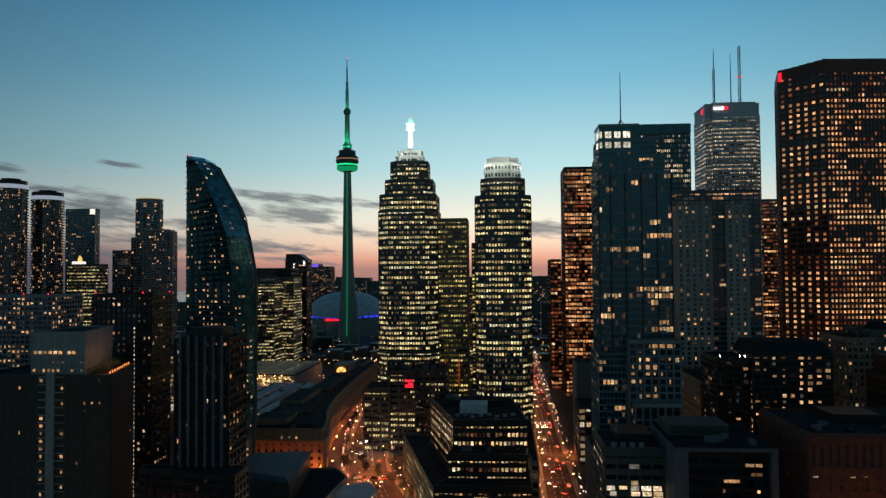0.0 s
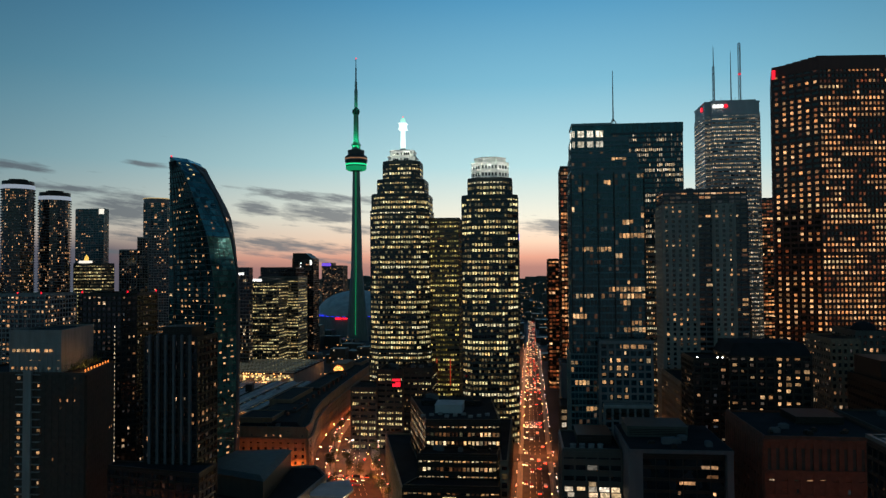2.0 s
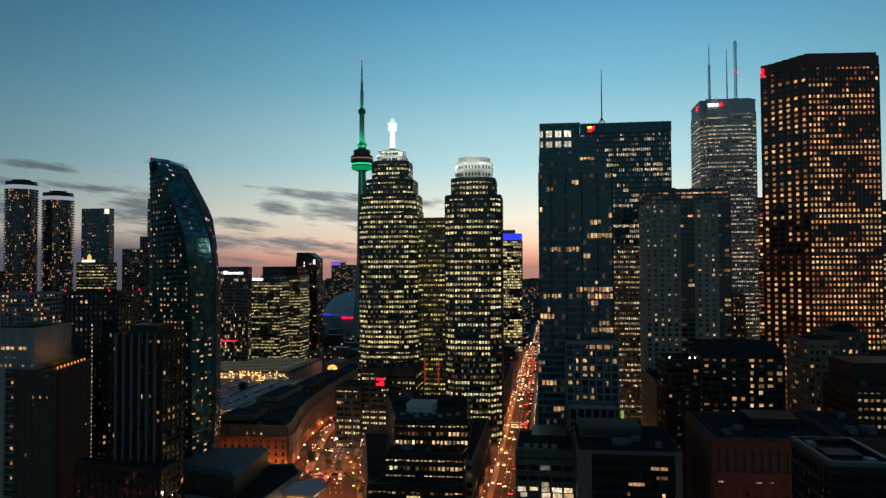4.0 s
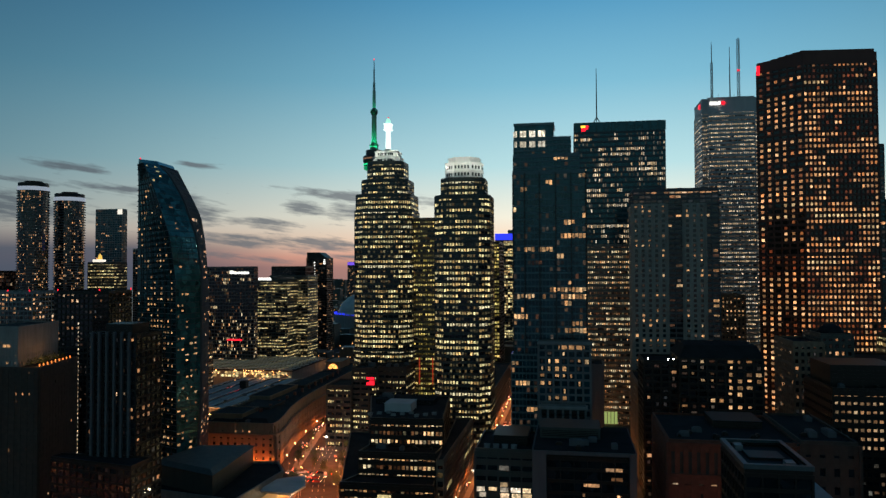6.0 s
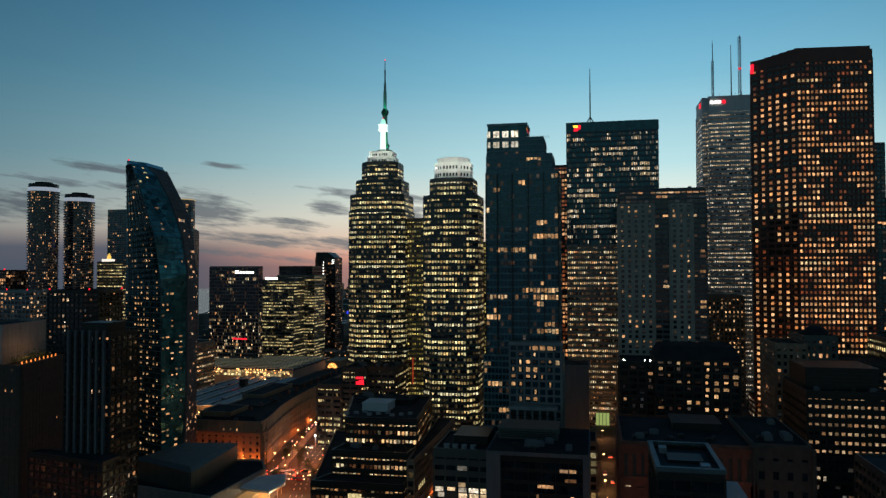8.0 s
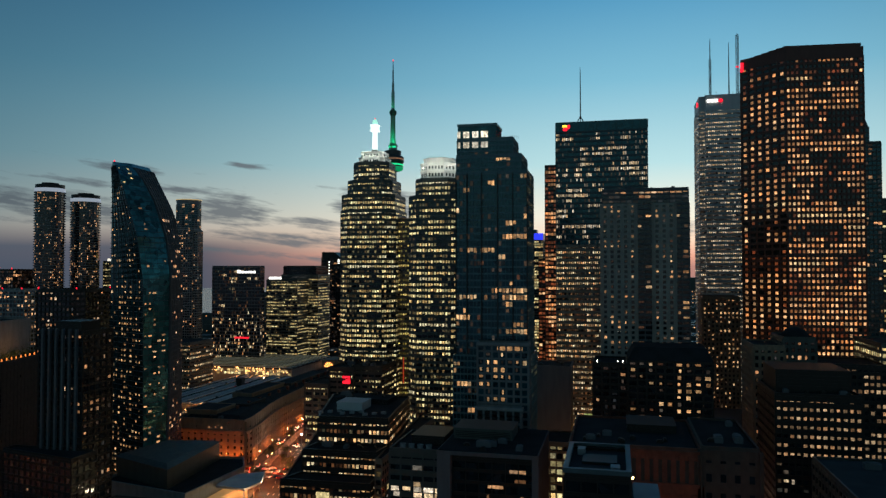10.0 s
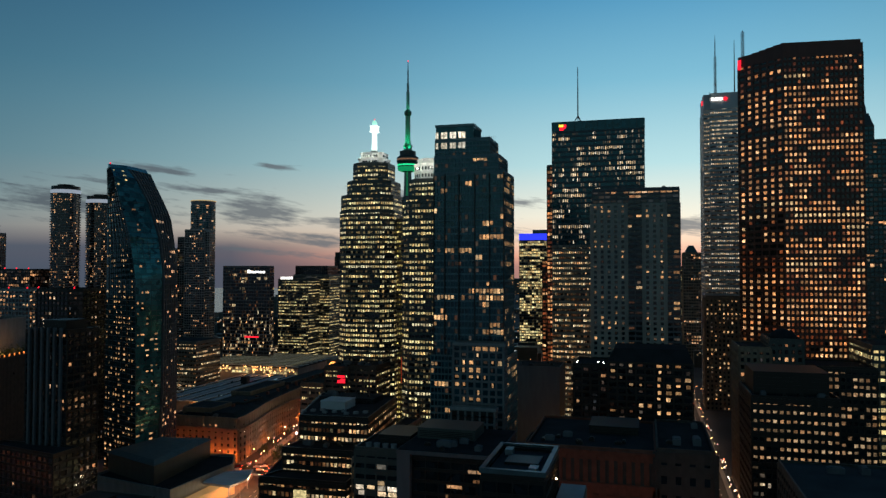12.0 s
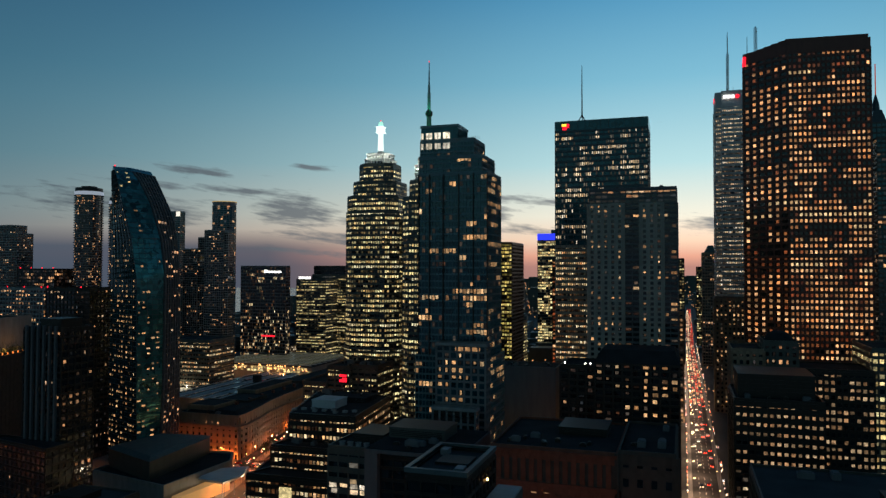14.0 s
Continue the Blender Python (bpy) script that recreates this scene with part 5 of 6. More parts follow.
tier(fn, [(-150, 290), (-106, 281), (-106, 296.4), (-150, 296.4)], 0, 42, fh=3.4, bay=3.6, wall=GLASS, frame=BLACK_STEEL, span=1.0, pier=0.4, p=0.015, dim=0.05, pattern="home", seed=134, fill=0.45, lit=LIT_HOME, cap=40)
rd = tower("office_building", -218, 412, "black cylindrical-topped apartment block with red roof lights", "building")
tier(rd, octagon(-236, -200, 395, 430, 6), 0, 111, fh=3.3, bay=3.2, wall=GLASS, frame=BLACK_STEEL, span=1.1, pier=0.4, p=0.10, pattern="home", seed=135, fill=0.55, lit=LIT_HOME, cap=80)
for x, y in ((-232, 398), (-204, 398), (-201, 425)):
    part("roof_light", Solid().lathe([(0.35, 112), (0.45, 112.8), (0.2, 113.2)], 8, x + 218, y - 412), RED_LIGHT, rd)
cl = tower("apartment_building", -321, 466, "dark apartment block with many small lit windows", "building")
tier(cl, rect(-350, -292, 450, 484), 0, 109, fh=3.1, bay=3.0, wall=GLASS, frame=GREY, span=0.9, pier=0.5, p=0.34, pattern="home", seed=136, fill=0.7, lit=LIT_HOME, cap=100)
for k in range(4):
    part("roof_light", Solid().lathe([(0.35, 110), (0.45, 110.8), (0.2, 111.2)], 8, -26 + 17 * k, -14), RED_LIGHT, cl)
lw = tower("apartment_building", -262, 352, "dark brick apartment block with few lit windows", "building")
tier(lw, rect(-305, -245, 340, 372), 0, 62, fh=3.2, bay=3.2, wall=GLASS, frame=TAN, span=1.6, pier=1.3, p=0.14, pattern="home", seed=137, fill=0.7, lit=LIT_HOME, cap=60)

# ---- curved stone building along the street ----
dom = tower("curved_stone_building", -140, 560, "long curving limestone office building lit orange by street lamps", "building")
DOM = [(-161, 436), (-109, 436), (-109.5, 447), (-113, 465), (-119, 490), (-123.5, 520), (-126.5, 556), (-129, 610), (-131, 670), (-133, 770), (-164, 770), (-160, 600)]
tier(dom, DOM, 0, 21, fh=4.2, bay=4.6, wall=GLASS, frame=LIMESTONE, span=2.3, pier=3.1, proud=0.25, p=0.06, pattern="home", seed=141, lit=LIT_HOME, cap=40, top=False)
tier(dom, grown(DOM, -0.8), 21, 27, fh=3.0, bay=4.6, wall=LIMESTONE, frame=LIMESTONE, span=1.6, pier=3.3, proud=0.25, p=0.04, pattern="home", seed=142, lit=LIT_HOME, cap=10, roof=ROOF)
part("cornice", Solid().ring([(x + 140, y - 560) for x, y in DOM], [(x + 140, y - 560) for x, y in grown(DOM, 1.3)], 20.4, 21.4), LIMESTONE, dom)
part("roof_lantern", Solid().prism([(x + 140, y - 560) for x, y in grown(DOM, -6)], 27.2, 29.4, top=[(x + 140, y - 560) for x, y in grown(DOM, -9)]), ROOF, dom)
for x0, x1, y0, y1, z1, mat in ((-156, -134, 444, 468, 31.5, LIMESTONE), (-150, -128, 474, 500, 30.4, BROWN), (-158, -142, 506, 560, 32.0, LIMESTONE), (-152, -138, 564, 640, 30.8, BROWN), (-150, -140, 720, 764, 31.0, LIMESTONE)):
    attic = part("attic", Solid().box(x0 + 140, x1 + 140, y0 - 560, y1 - 560, 27.2, z1), mat, dom)
    part("attic_coping", Solid().ring(rect(x0 + 140.4, x1 + 139.6, y0 - 559.6, y1 - 560.4), rect(x0 + 139.7, x1 + 140.3, y0 - 560.3, y1 - 559.7), z1 - 0.4, z1 + 0.6), mat, attic)
    part("attic_roof", Solid().box(x0 + 140.6, x1 + 139.4, y0 - 559.4, y1 - 560.6, z1, z1 + 0.2), ROOF, attic)
for k in range(12):
    part("chimney", Solid().box(8.5 - 0.7 * k, 10.0 - 0.7 * k, -96 + 17 * k, -93.6 + 17 * k, 27.2, 31.4), BRICK, dom)
gable = part("arch_gable", Solid().box(-19, -5, 118.5, 150, 27.2, 35.2).box(-19.6, -4.4, 118.1, 150.4, 35.2, 36.0), LIMESTONE, dom)
fan = Solid()
fan.prism([(4.6 * math.cos(math.pi * k / 14), 4.6 * math.sin(math.pi * k / 14)) for k in range(15)], -0.2, 0.2)
part("arch_window", fan, LIT_ARCH, gable, "half-round orange-lit window", loc=(-12, 118.2, 29.4)).rotation_euler = (math.pi / 2, 0, 0)
for k in range(1, 6):
    a = math.pi * k / 6
    part("glazing_bar", Solid().bar((-12, 117.9, 29.4), (-12 + 4.6 * math.cos(a), 117.9, 29.4 + 4.6 * math.sin(a)), 0.22), BLACK_STEEL, gable)
part("string_course", Solid().ring([(x + 140, y - 560) for x, y in DOM], [(x + 140, y - 560) for x, y in grown(DOM, 0.7)], 8.2, 8.9), LIMESTONE, dom)

for x, y in ((-152, 432.5), (-138, 432.5), (-124, 432.5), (-112, 433), (-107, 452), (-114, 484), (-120, 520), (-124, 556)):
    part("wall_lamp", Solid().lathe([(0.15, 4.4), (0.35, 4.8), (0.15, 5.2)], 8, x + 140, y - 560), LAMP_GLOW, dom)
    ld = bpy.data.lights.new("wall_lamp_bulb", "POINT")
    ld.energy, ld.color, ld.shadow_soft_size = 2300 if y < 435 else 1300, (1, 0.19, 0.025), 0.3
    lo = new("wall_lamp_bulb", ld)
    lo.parent, lo.location = dom, (x + 140, y - 561, 4.6)

# ---- railway station roofs ----
us = tower("railway_station", -215, 620, "low railway station with grey metal roofs and skylights", "railway station")
part("hall", Solid().box(-44, 48, -76, 76, 0, 15), TAN, us)
for k in range(6):
    x0 = -44 + 15.3 * k
    vault = Solid()
    arc = [(x0 + 0.3 + 14.7 * j / 8, 15 + 1.3 * math.sin(math.pi * j / 8)) for j in range(9)]
    vault.v = [(x, y, z) for y in (-77, 77) for x, z in arc]
    vault.f = [(j, j + 1, 10 + j, 9 + j) for j in range(8)] + [tuple(range(8, -1, -1)), tuple(range(9, 18)), (0, 9, 17, 8)]
    rf = part("roof", vault, METAL_ROOF, us, "long vaulted grey metal roof")
    part("skylight", Solid().box(x0 + 6.6, x0 + 8.7, -74, 74, 16.1, 16.7), TEAL_GLASS, rf)
    part("gutter", Solid().box(x0 - 0.3, x0 + 0.3, -77, 77, 14.8, 15.5), PALE_ROOF, rf)
    for j in (0.25, 0.75):
        part("roof_seam", Solid().box(x0 + 14.7 * j + 0.1, x0 + 14.7 * j + 0.5, -77, 77, 15.7, 16.1), PALE_ROOF, rf)
for k in range(8):
    part("platform_lamp", Solid().box(-2 + 5.6 * k, 1.2 + 5.6 * k, -84, -83.4, 11.2, 11.7), PLATFORM_LIGHT, us, "warm strip lamp in the forecourt")
part("forecourt_canopy", Solid().box(-6, 47, -92, -77.4, 9.0, 9.5).box(-6, 47, -92.3, -91.8, 8.6, 9.9), GREY, us)
for x in (4, 24, 42):
    ld = bpy.data.lights.new("forecourt_bulb", "POINT")
    ld.energy, ld.color, ld.shadow_soft_size = 2600, (1, 0.5, 0.2), 0.4
    lo = new("forecourt_bulb", ld)
    lo.parent, lo.location = us, (x, -85.5, 13)
part("roof_vent", Solid().box(-10, -4, 10, 16, 16.5, 23), BLACK_STEEL, us)
shed = tower("train_shed", -268, 775, "glazed train shed with lit bays and pale roof ribs", "train shed")
part("hall", Solid().box(-62, 62, -65, 45, 0, 21), CONCRETE, shed)
part("roof", Solid().box(-63, 63, -66, 46, 21, 22.0), GRAVEL, shed)
for k in range(10):
    part("roof_rib", Solid().box(-62, 62, -64 + 11.4 * k, -63.4 + 11.4 * k, 22.0, 22.9), PALE_ROOF, shed)
LIT_SKYLIGHT = lit_room("lit_skylight", [(0.9, 0.7, 0.3), (0.8, 0.75, 0.4)], 0.16)
for k in range(30):
    part("skylight", Solid().box(-60 + 4 * k, -59.1 + 4 * k, -62, 42, 22.0, 22.5), LIT_SKYLIGHT, shed, "dimly glowing roof light")
for k in range(30):
    for zz in (15.6, 18.8):
        if rng.random() < 0.75:
            part("window", pane_mesh(3.0, 2.2, LIT_OFFICE), LIT_OFFICE, shed, loc=(-59.5 + 4.1 * k, -65, zz))
for k in range(44):
    x = rng.uniform(-60, 60)
    part("platform_lamp", Solid().lathe([(0.35, 0), (0.5, 0.4), (0.2, 0.9)], 8).mesh("platform_lamp", PLATFORM_LIGHT), PLATFORM_LIGHT, shed, loc=(x, -66.6, rng.choice((17.2, 17.6, 20.6, 21.0))))
for x, y in ((-300, 690), (-265, 692), (-230, 694), (-190, 800), (-170, 840), (-150, 870), (-330, 700)):
    ld = bpy.data.lights.new("platform_bulb", "POINT")
    ld.energy, ld.color, ld.shadow_soft_size = 3500, (1, 0.4, 0.12), 0.5
    lo = new("platform_bulb", ld)
    lo.parent, lo.location = shed, (x + 268, y - 775, 19 if y < 720 else 24)
via = tower("rail_viaduct", -170, 850, "railway viaduct with orange-lit platforms", "viaduct")
for k in range(5):
    x0 = -18 + 9 * k
    deck = part("platform", Solid().box(x0, x0 + 6.5, -60, 90, 8, 9.2), CONCRETE, via)
    part("canopy", Solid().box(x0 + 0.6, x0 + 5.9, -40, 80, 12.6, 13.0), BLACK_STEEL, deck)
    for j in range(8):
        part("platform_lamp", Solid().lathe([(0.35, 13.2), (0.5, 13.7), (0.2, 14.2)], 8, x0 + 3.2, -36 + 15 * j), PLATFORM_LIGHT, deck)
        part("column", Solid().box(x0 + 3, x0 + 3.4, -36.2 + 15 * j, -35.8 + 15 * j, 9.2, 12.6), STEEL, deck)

# ---- red-signed office ----
so = tower("office_building", -62, 515, "brown office block with lit strip windows and a red roof sign", "office building")
C = dict(wall=GLASS, frame=BROWN, fh=4.0, span=2.3, pier=1.1, bay=5.4, sub=3, dim=0.2, lit=LIT_OFFICE, pattern="rows")
tier(so, rect(-78, -60, 500, 530), 0, 54, p=0.5, seed=151, cap=40, **C)
tier(so, rect(-60, -40, 503, 532), 0, 55, p=0.5, seed=152, cap=40, **C)
tier(so, rect(-96, -78.2, 498, 528), 0, 42, p=0.5, seed=153, cap=40, **C)
part("sign_board", Solid().box(-5.2, 1.0, -17.6, -16.2, 41.5, 49.5), BLACK_STEEL, so)
sign(so, -64, 497.2, 46.4, [(-2.8, 2.6, 1.2, 2.8, RED_LIGHT), (-2.8, 2.8, -2.6, -0.6, RED_LIGHT), (-0.6, 2.8, -0.5, 0.5, RED_LIGHT)])
part("canopy_roof", Solid().prism(rect(36, 66, -32, -8), 0, 14, top=rect(40, 62, -30, -12)), METAL_ROOF, so)

# ---- terraced glass office at the fork of the streets ----
tc = tower("terraced_office", -16, 395, "stepped office building with planted terraces and lit floors", "office building")
D = dict(wall=GLASS, frame=BLACK_STEEL, fh=4.0, span=2.2, pier=0.3, bay=4.2, sub=2, dim=0.9, lit=LIT_TERRACE)
tier(tc, [(-24, 354), (12, 356), (5, 418), (-41, 416)], 0, 50, p=0.55, seed=161, cap=60, **D)
tier(tc, [(-26, 340), (11, 341), (12, 355.5), (-24.4, 353.5)], 0, 37, p=0.7, seed=162, cap=60, **D)
tier(tc, [(-31, 327), (12.5, 328), (11.5, 340.6), (-26.6, 339.6)], 0, 26, p=0.7, seed=163, cap=60, **D)
tier(tc, [(13, 334), (16, 334), (16.5, 430), (7, 429)], 0, 36, p=0.1, dim=0.1, seed=164, cap=40, wall=GLASS, frame=TAN, fh=4, span=1.5, pier=0.5, bay=3.4, lit=LIT_OFFICE)
tier(tc, [(-31.4, 328.5), (-26.8, 340.2), (-24.8, 354), (-41.6, 416), (-42, 438), (-60, 438)], 0, 24, p=0.2, seed=165, cap=40, wall=GLASS, frame=TAN, fh=4, span=1.5, pier=0.5, bay=3.4, lit=LIT_OFFICE)
plant_room(tc, -22, -8, 374, 388, 50.2, 54.5, PALE_ROOF, False)
plant_room(tc, -32, 0, 394, 410, 50.2, 53, ROOF)
part("entrance", Solid().box(3, 9, -68.8, -67.6, 2, 22), LIT_OFFICE, tc, "tall bright entrance hall window")
for k in range(9):
    part("roof_unit", Solid().box(-12 + 4.0 * k, -9.8 + 4.0 * k, -32 + (k % 3) * 3, -30 + (k % 3) * 3, 50.2, 51.4), GREY, tc)

# ---- theatre ----
th = tower("theatre", -115, 365, "low theatre with a dark stepped roof and a bright canopy", "theatre")
STAGE, HALL = [(-146, 362), (-103, 345), (-108.6, 404.4), (-140, 398)], [(-146, 350), (-88, 338), (-84.5, 391), (-95, 409), (-142, 402)]
STAGE, HALL = [(x + 115, y - 365) for x, y in STAGE], [(x + 115, y - 365) for x, y in HALL]
part("stage_house", Solid().prism(STAGE, 0, 21.8), DARK_STONE, th)
part("stage_roof", Solid().prism(grown(STAGE, 0.8), 21.8, 23.4, top=grown(STAGE, -3.0)), COPPER, th, "dark green copper roof")
part("auditorium", Solid().prism(HALL, 0, 11), GREY, th)
part("auditorium_roof", Solid().prism(grown(HALL, -0.7), 11, 11.3), ROOF, th)
part("auditorium_parapet", Solid().ring(grown(HALL, -0.6), grown(HALL, 0.3), 10.2, 12.6), CONCRETE, th)
part("foyer_glass", Solid().prism([(31.2, -26), (36, -27), (40, 12), (31.6, 18)], 0.3, 7), glowing("foyer_glow", (1, 0.55, 0.2), 0.22), th, "warm lit foyer glass")
can = part("canopy", Solid().prism([(30.6, -4), (48, -6), (50, 8), (43, 26), (26, 15)], 9.4, 10.2), PALE_ROOF, th, "pale canopy over the lit forecourt")
part("canopy_edge", Solid().ring([(30.6, -4), (48, -6), (50, 8), (43, 26), (26, 15)], grown([(30.6, -4), (48, -6), (50, 8), (43, 26), (26, 15)], 0.25), 9.2, 10.35), STEEL, can)
for k in range(3):
    part("canopy_light", Solid().box(38 + 3.6 * k, 38.6 + 3.6 * k, -4, 8, 9.1, 9.35), WHITE_LIGHT, can)
for px, py in ((47, 6), (47, -5), (42, 22)):
    part("canopy_post", Solid().lathe([(0.2, 0), (0.2, 9.4)], 8, px, py), STEEL, can)
for x, y in ((-60, 347), (-65, 362), (-66, 382)):
    ld = bpy.data.lights.new("canopy_lamp", "POINT")
    ld.energy, ld.color, ld.shadow_soft_size = 2800, (1, 0.8, 0.5), 0.6
    lo = new("canopy_lamp", ld)
    lo.parent, lo.location = th, (x + 115, y - 365, 7.5)
lr = tower("low_block", -65, 256, "low office block with a blue-grey gravel roof", "building")
tier(lr, rect(-80, -50, 236, 276), 0, 30, fh=4, bay=4, wall=GLASS, frame=DARK_STONE, span=1.6, pier=0.6, p=0.2, seed=168, lit=LIT_HOME, cap=10, roof=GRAVEL)
plant_room(lr, -74, -62, 256, 268, 30.3, 33, BLACK_STEEL)

# ---- near roofs below the camera ----
ns = tower("concrete_office", 66, 282, "dark office block with a concrete frame and lit office floors", "office building")
tier(ns, rect(38, 59.5, 277, 308), 0, 56, fh=4, bay=4.2, wall=GLASS, frame=DARK_STONE, span=2.2, pier=0.6, p=0.16, dim=0.1, seed=171, lit=LIT_PALE, cap=60)
tier(ns, rect(65, 93, 265, 300), 0, 58, fh=4, bay=4.4, wall=GLASS, frame=BLACK_STEEL, span=1.2, pier=0.3, p=0.05, dim=0.0, seed=172, lit=LIT_HOME, cap=40)
part("frame_pier", Solid().box(-6, -1.2, -20, 20, 0, 59.5), SHADE_CONCRETE, ns, "broad concrete pier")
part("frame_pier", Solid().box(27.2, 29.4, -20, 20, 0, 59.5), SHADE_CONCRETE, ns)
part("frame_beam", Solid().box(-6.1, 29.5, -20.3, 20.2, 59.5, 60.8), SHADE_CONCRETE, ns)
part("roof", Solid().box(-5.5, 29, -19.8, 19.8, 60.8, 61.1), ROOF, ns)
for x0, x1, z in ((39.6, 42.6, 40), (47.4, 51.2, 40), (51.6, 55.2, 40), (55.6, 59.0, 40), (47.4, 51.2, 36), (51.6, 55.2, 36), (47.4, 50.0, 44)):
    part("window", pane_mesh(x1 - x0, 1.6, LIT_PALE), LIT_PALE, ns, "white-lit office window", loc=(0.5 * (x0 + x1) - 66, -5.25, z))
for x0, x1, z in ((85.2, 88.0, 54.2), (88.4, 90.8, 54.2), (87, 90.8, 51.0), (77.6, 83.0, 48.6), (77.2, 78.0, 45.2), (89, 90, 45.0)):
    part("window", pane_mesh(x1 - x0, 1.1, LIT_HOME), LIT_HOME, ns, "amber-lit room", loc=(0.5 * (x0 + x1) - 66, -17.25, z))
plant_room(ns, 44, 57, 286, 304, 56.3, 60, BLACK_STEEL)
plant_room(ns, 62, 84, 280, 296, 61.1, 65, DARK_STONE)
fans(ns, [(42 + 3.4 * k, 281) for k in range(4)], 56.3, GREY)
gt = tower("glass_topped_block", 117, 185, "small block with a pale-edged roof terrace", "building")
tier(gt, rect(110.5, 124, 173, 197), 0, 79.5, fh=3.6, bay=3.2, wall=GLASS, frame=BLACK_STEEL, span=0.9, pier=0.3, p=0.0, pattern="home", seed=173, lit=LIT_HOME, cap=40, roof=GRAVEL)
part("parapet_cap", Solid().ring(rect(-5.9, 6.3, -11.3, 11.3), rect(-7.0, 7.4, -12.4, 12.4), 80.4, 81.4), BLUE_STEEL, gt, "blue-grey metal parapet")
# flat black box on top of the roof imitates a shaded sunken pit
part("roof_pit", Solid().box(-3.4, 4.4, -2, 5, 79.8, 80.4), BLACK_STEEL, gt)
part("roof_unit", Solid().box(-4.8, -3, 6, 9, 79.8, 81.2), STEEL, gt)
part("roof_unit", Solid().box(3, 5, -8, -5, 79.8, 80.9), STEEL, gt)
part("side_wing", Solid().box(7.8, 14, -26, 12, 0, 72), DARK_STONE, gt)
part("wing_roof", Solid().box(8, 13.8, -25.8, 11.8, 72, 72.5), METAL_ROOF, gt, "pale membrane roof")
part("wall_lamp", Solid().lathe([(0.12, 76), (0.2, 76.3), (0.08, 76.6)], 8, 7.9, 2), LAMP_GLOW, gt)
br = tower("brick_warehouse", 135, 285, "red brick warehouse with arched windows and a flat dark roof", "building")
tier(br, rect(106, 147.6, 263, 310), 0, 54, fh=4.6, bay=4.0, wall=BRICK, frame=BRICK, span=2.6, pier=2.2, proud=0.4, p=0.03, pattern="home", seed=174, lit=LIT_HOME, cap=20, top=False)
tier(br, rect(106, 147.6, 263, 310), 54, 65, fh=11, bay=2.8, wall=BROWN, frame=BRICK, span=3.0, pier=1.6, proud=0.35, p=0.0, seed=175, cap=0)
tier(br, rect(148, 165.4, 263, 310), 0, 66, fh=6, bay=4.8, wall=GLASS, frame=BROWN, span=3.4, pier=2.6, proud=0.4, p=0.0, seed=176, cap=0)
part("cornice", Solid().box(-29.6, 12.4, -23.0, -22, 64.2, 65.2).box(-29.6, 12.4, -22.8, -22, 53.4, 54.6), BRICK, br)
plant_room(br, 125, 142, 287, 304, 65.3, 68.0, BLACK_STEEL)
# bare lights added below view to warm the brick front
for x in (118, 140):
    ld = bpy.data.lights.new("yard_lamp", "POINT")
    ld.energy, ld.color, ld.shadow_soft_size = 1700, (1, 0.24, 0.07), 0.4
    lo = new("yard_lamp", ld)
    lo.parent, lo.location = br, (x - 135, -38, 22)
da = tower("dark_apartments", 146, 395, "black apartment block with amber lit rooms and roof lights", "building")
tier(da, rect(127, 166, 381, 412), 0, 80, fh=3.2, bay=4.2, wall=GLASS, frame=BLACK_STEEL, span=1.1, pier=0.9, p=0.36, pattern="home", seed=181, fill=0.75, lit=LIT_FLAT, cap=120, top=False)
part("roof", Solid().prism(rect(-19.4, 20.4, -14.6, 17.6), 80, 86, top=rect(-16, 18, -10, 16)), ROOF, da)
tier(da, rect(110, 126.6, 384, 412), 0, 77, fh=3.2, bay=4.2, wall=GLASS, frame=BLACK_STEEL, span=1.1, pier=0.9, p=0.14, pattern="home", seed=182, fill=0.7, lit=LIT_HOME, cap=40)
for x in (-34, -24, -21.5):
    part("roof_lamp", Solid().lathe([(0.12, 78.3), (0.22, 78.8), (0.08, 79.1)], 8, x, -10), WHITE_LAMP, da)
sg = tower("stone_bank", 118, 444, "old limestone building with warm-lit walls", "building")
tier(sg, rect(110.5, 126, 416, 472), 0, 60, fh=4.2, bay=3.4, wall=GLASS, frame=LIMESTONE, span=1.8, pier=1.6, p=0.14, pattern="home", seed=183, lit=LIT_HOME, cap=20)
ds = tower("blank_slab", 70, 478, "plain dark stone slab with no windows", "building")
part("wall", Solid().box(-23, 24, -12, 14, 0, 64), SHADE_CONCRETE, ds)
part("coping", Solid().ring(rect(-22.6, 23.6, -11.6, 13.6), rect(-23.4, 24.4, -12.4, 14.4), 63, 65), SHADE_CONCRETE, ds)
part("roof", Solid().box(-22.5, 23.5, -11.5, 13.5, 64, 64.4), ROOF, ds)
wl_ = tower("low_office", 52, 452, "low street office with lit strip windows", "building")
tier(wl_, rect(45.5, 60, 440, 464), 0, 42, fh=4, bay=3.4, wall=GLASS, frame=BROWN, span=1.5, pier=0.5, p=0.5, seed=185, lit=LIT_PALE, cap=30)
sw = tower("street_block", 6, 610, "low stone street block lit orange by the lamps", "building")
tier(sw, rect(-6, 19, 532, 690), 0, 36, fh=4, bay=4, wall=GLASS, frame=TAN, span=2.0, pier=1.4, p=0.2, seed=187, lit=LIT_HOME, cap=20)
bb = tower("black_block", 53, 740, "dark office slab on the street with amber windows", "office building")
tier(bb, rect(48.5, 58.5, 720, 760), 0, 134, fh=3.8, bay=3.0, wall=BROWN_GLASS, frame=BLACK_STEEL, span=1.5, p=0.25, seed=186, lit=LIT_ORANGE, cap=20)
lo_ = tower("low_office", 92, 398, "low building with a bright strip of shop windows", "building")
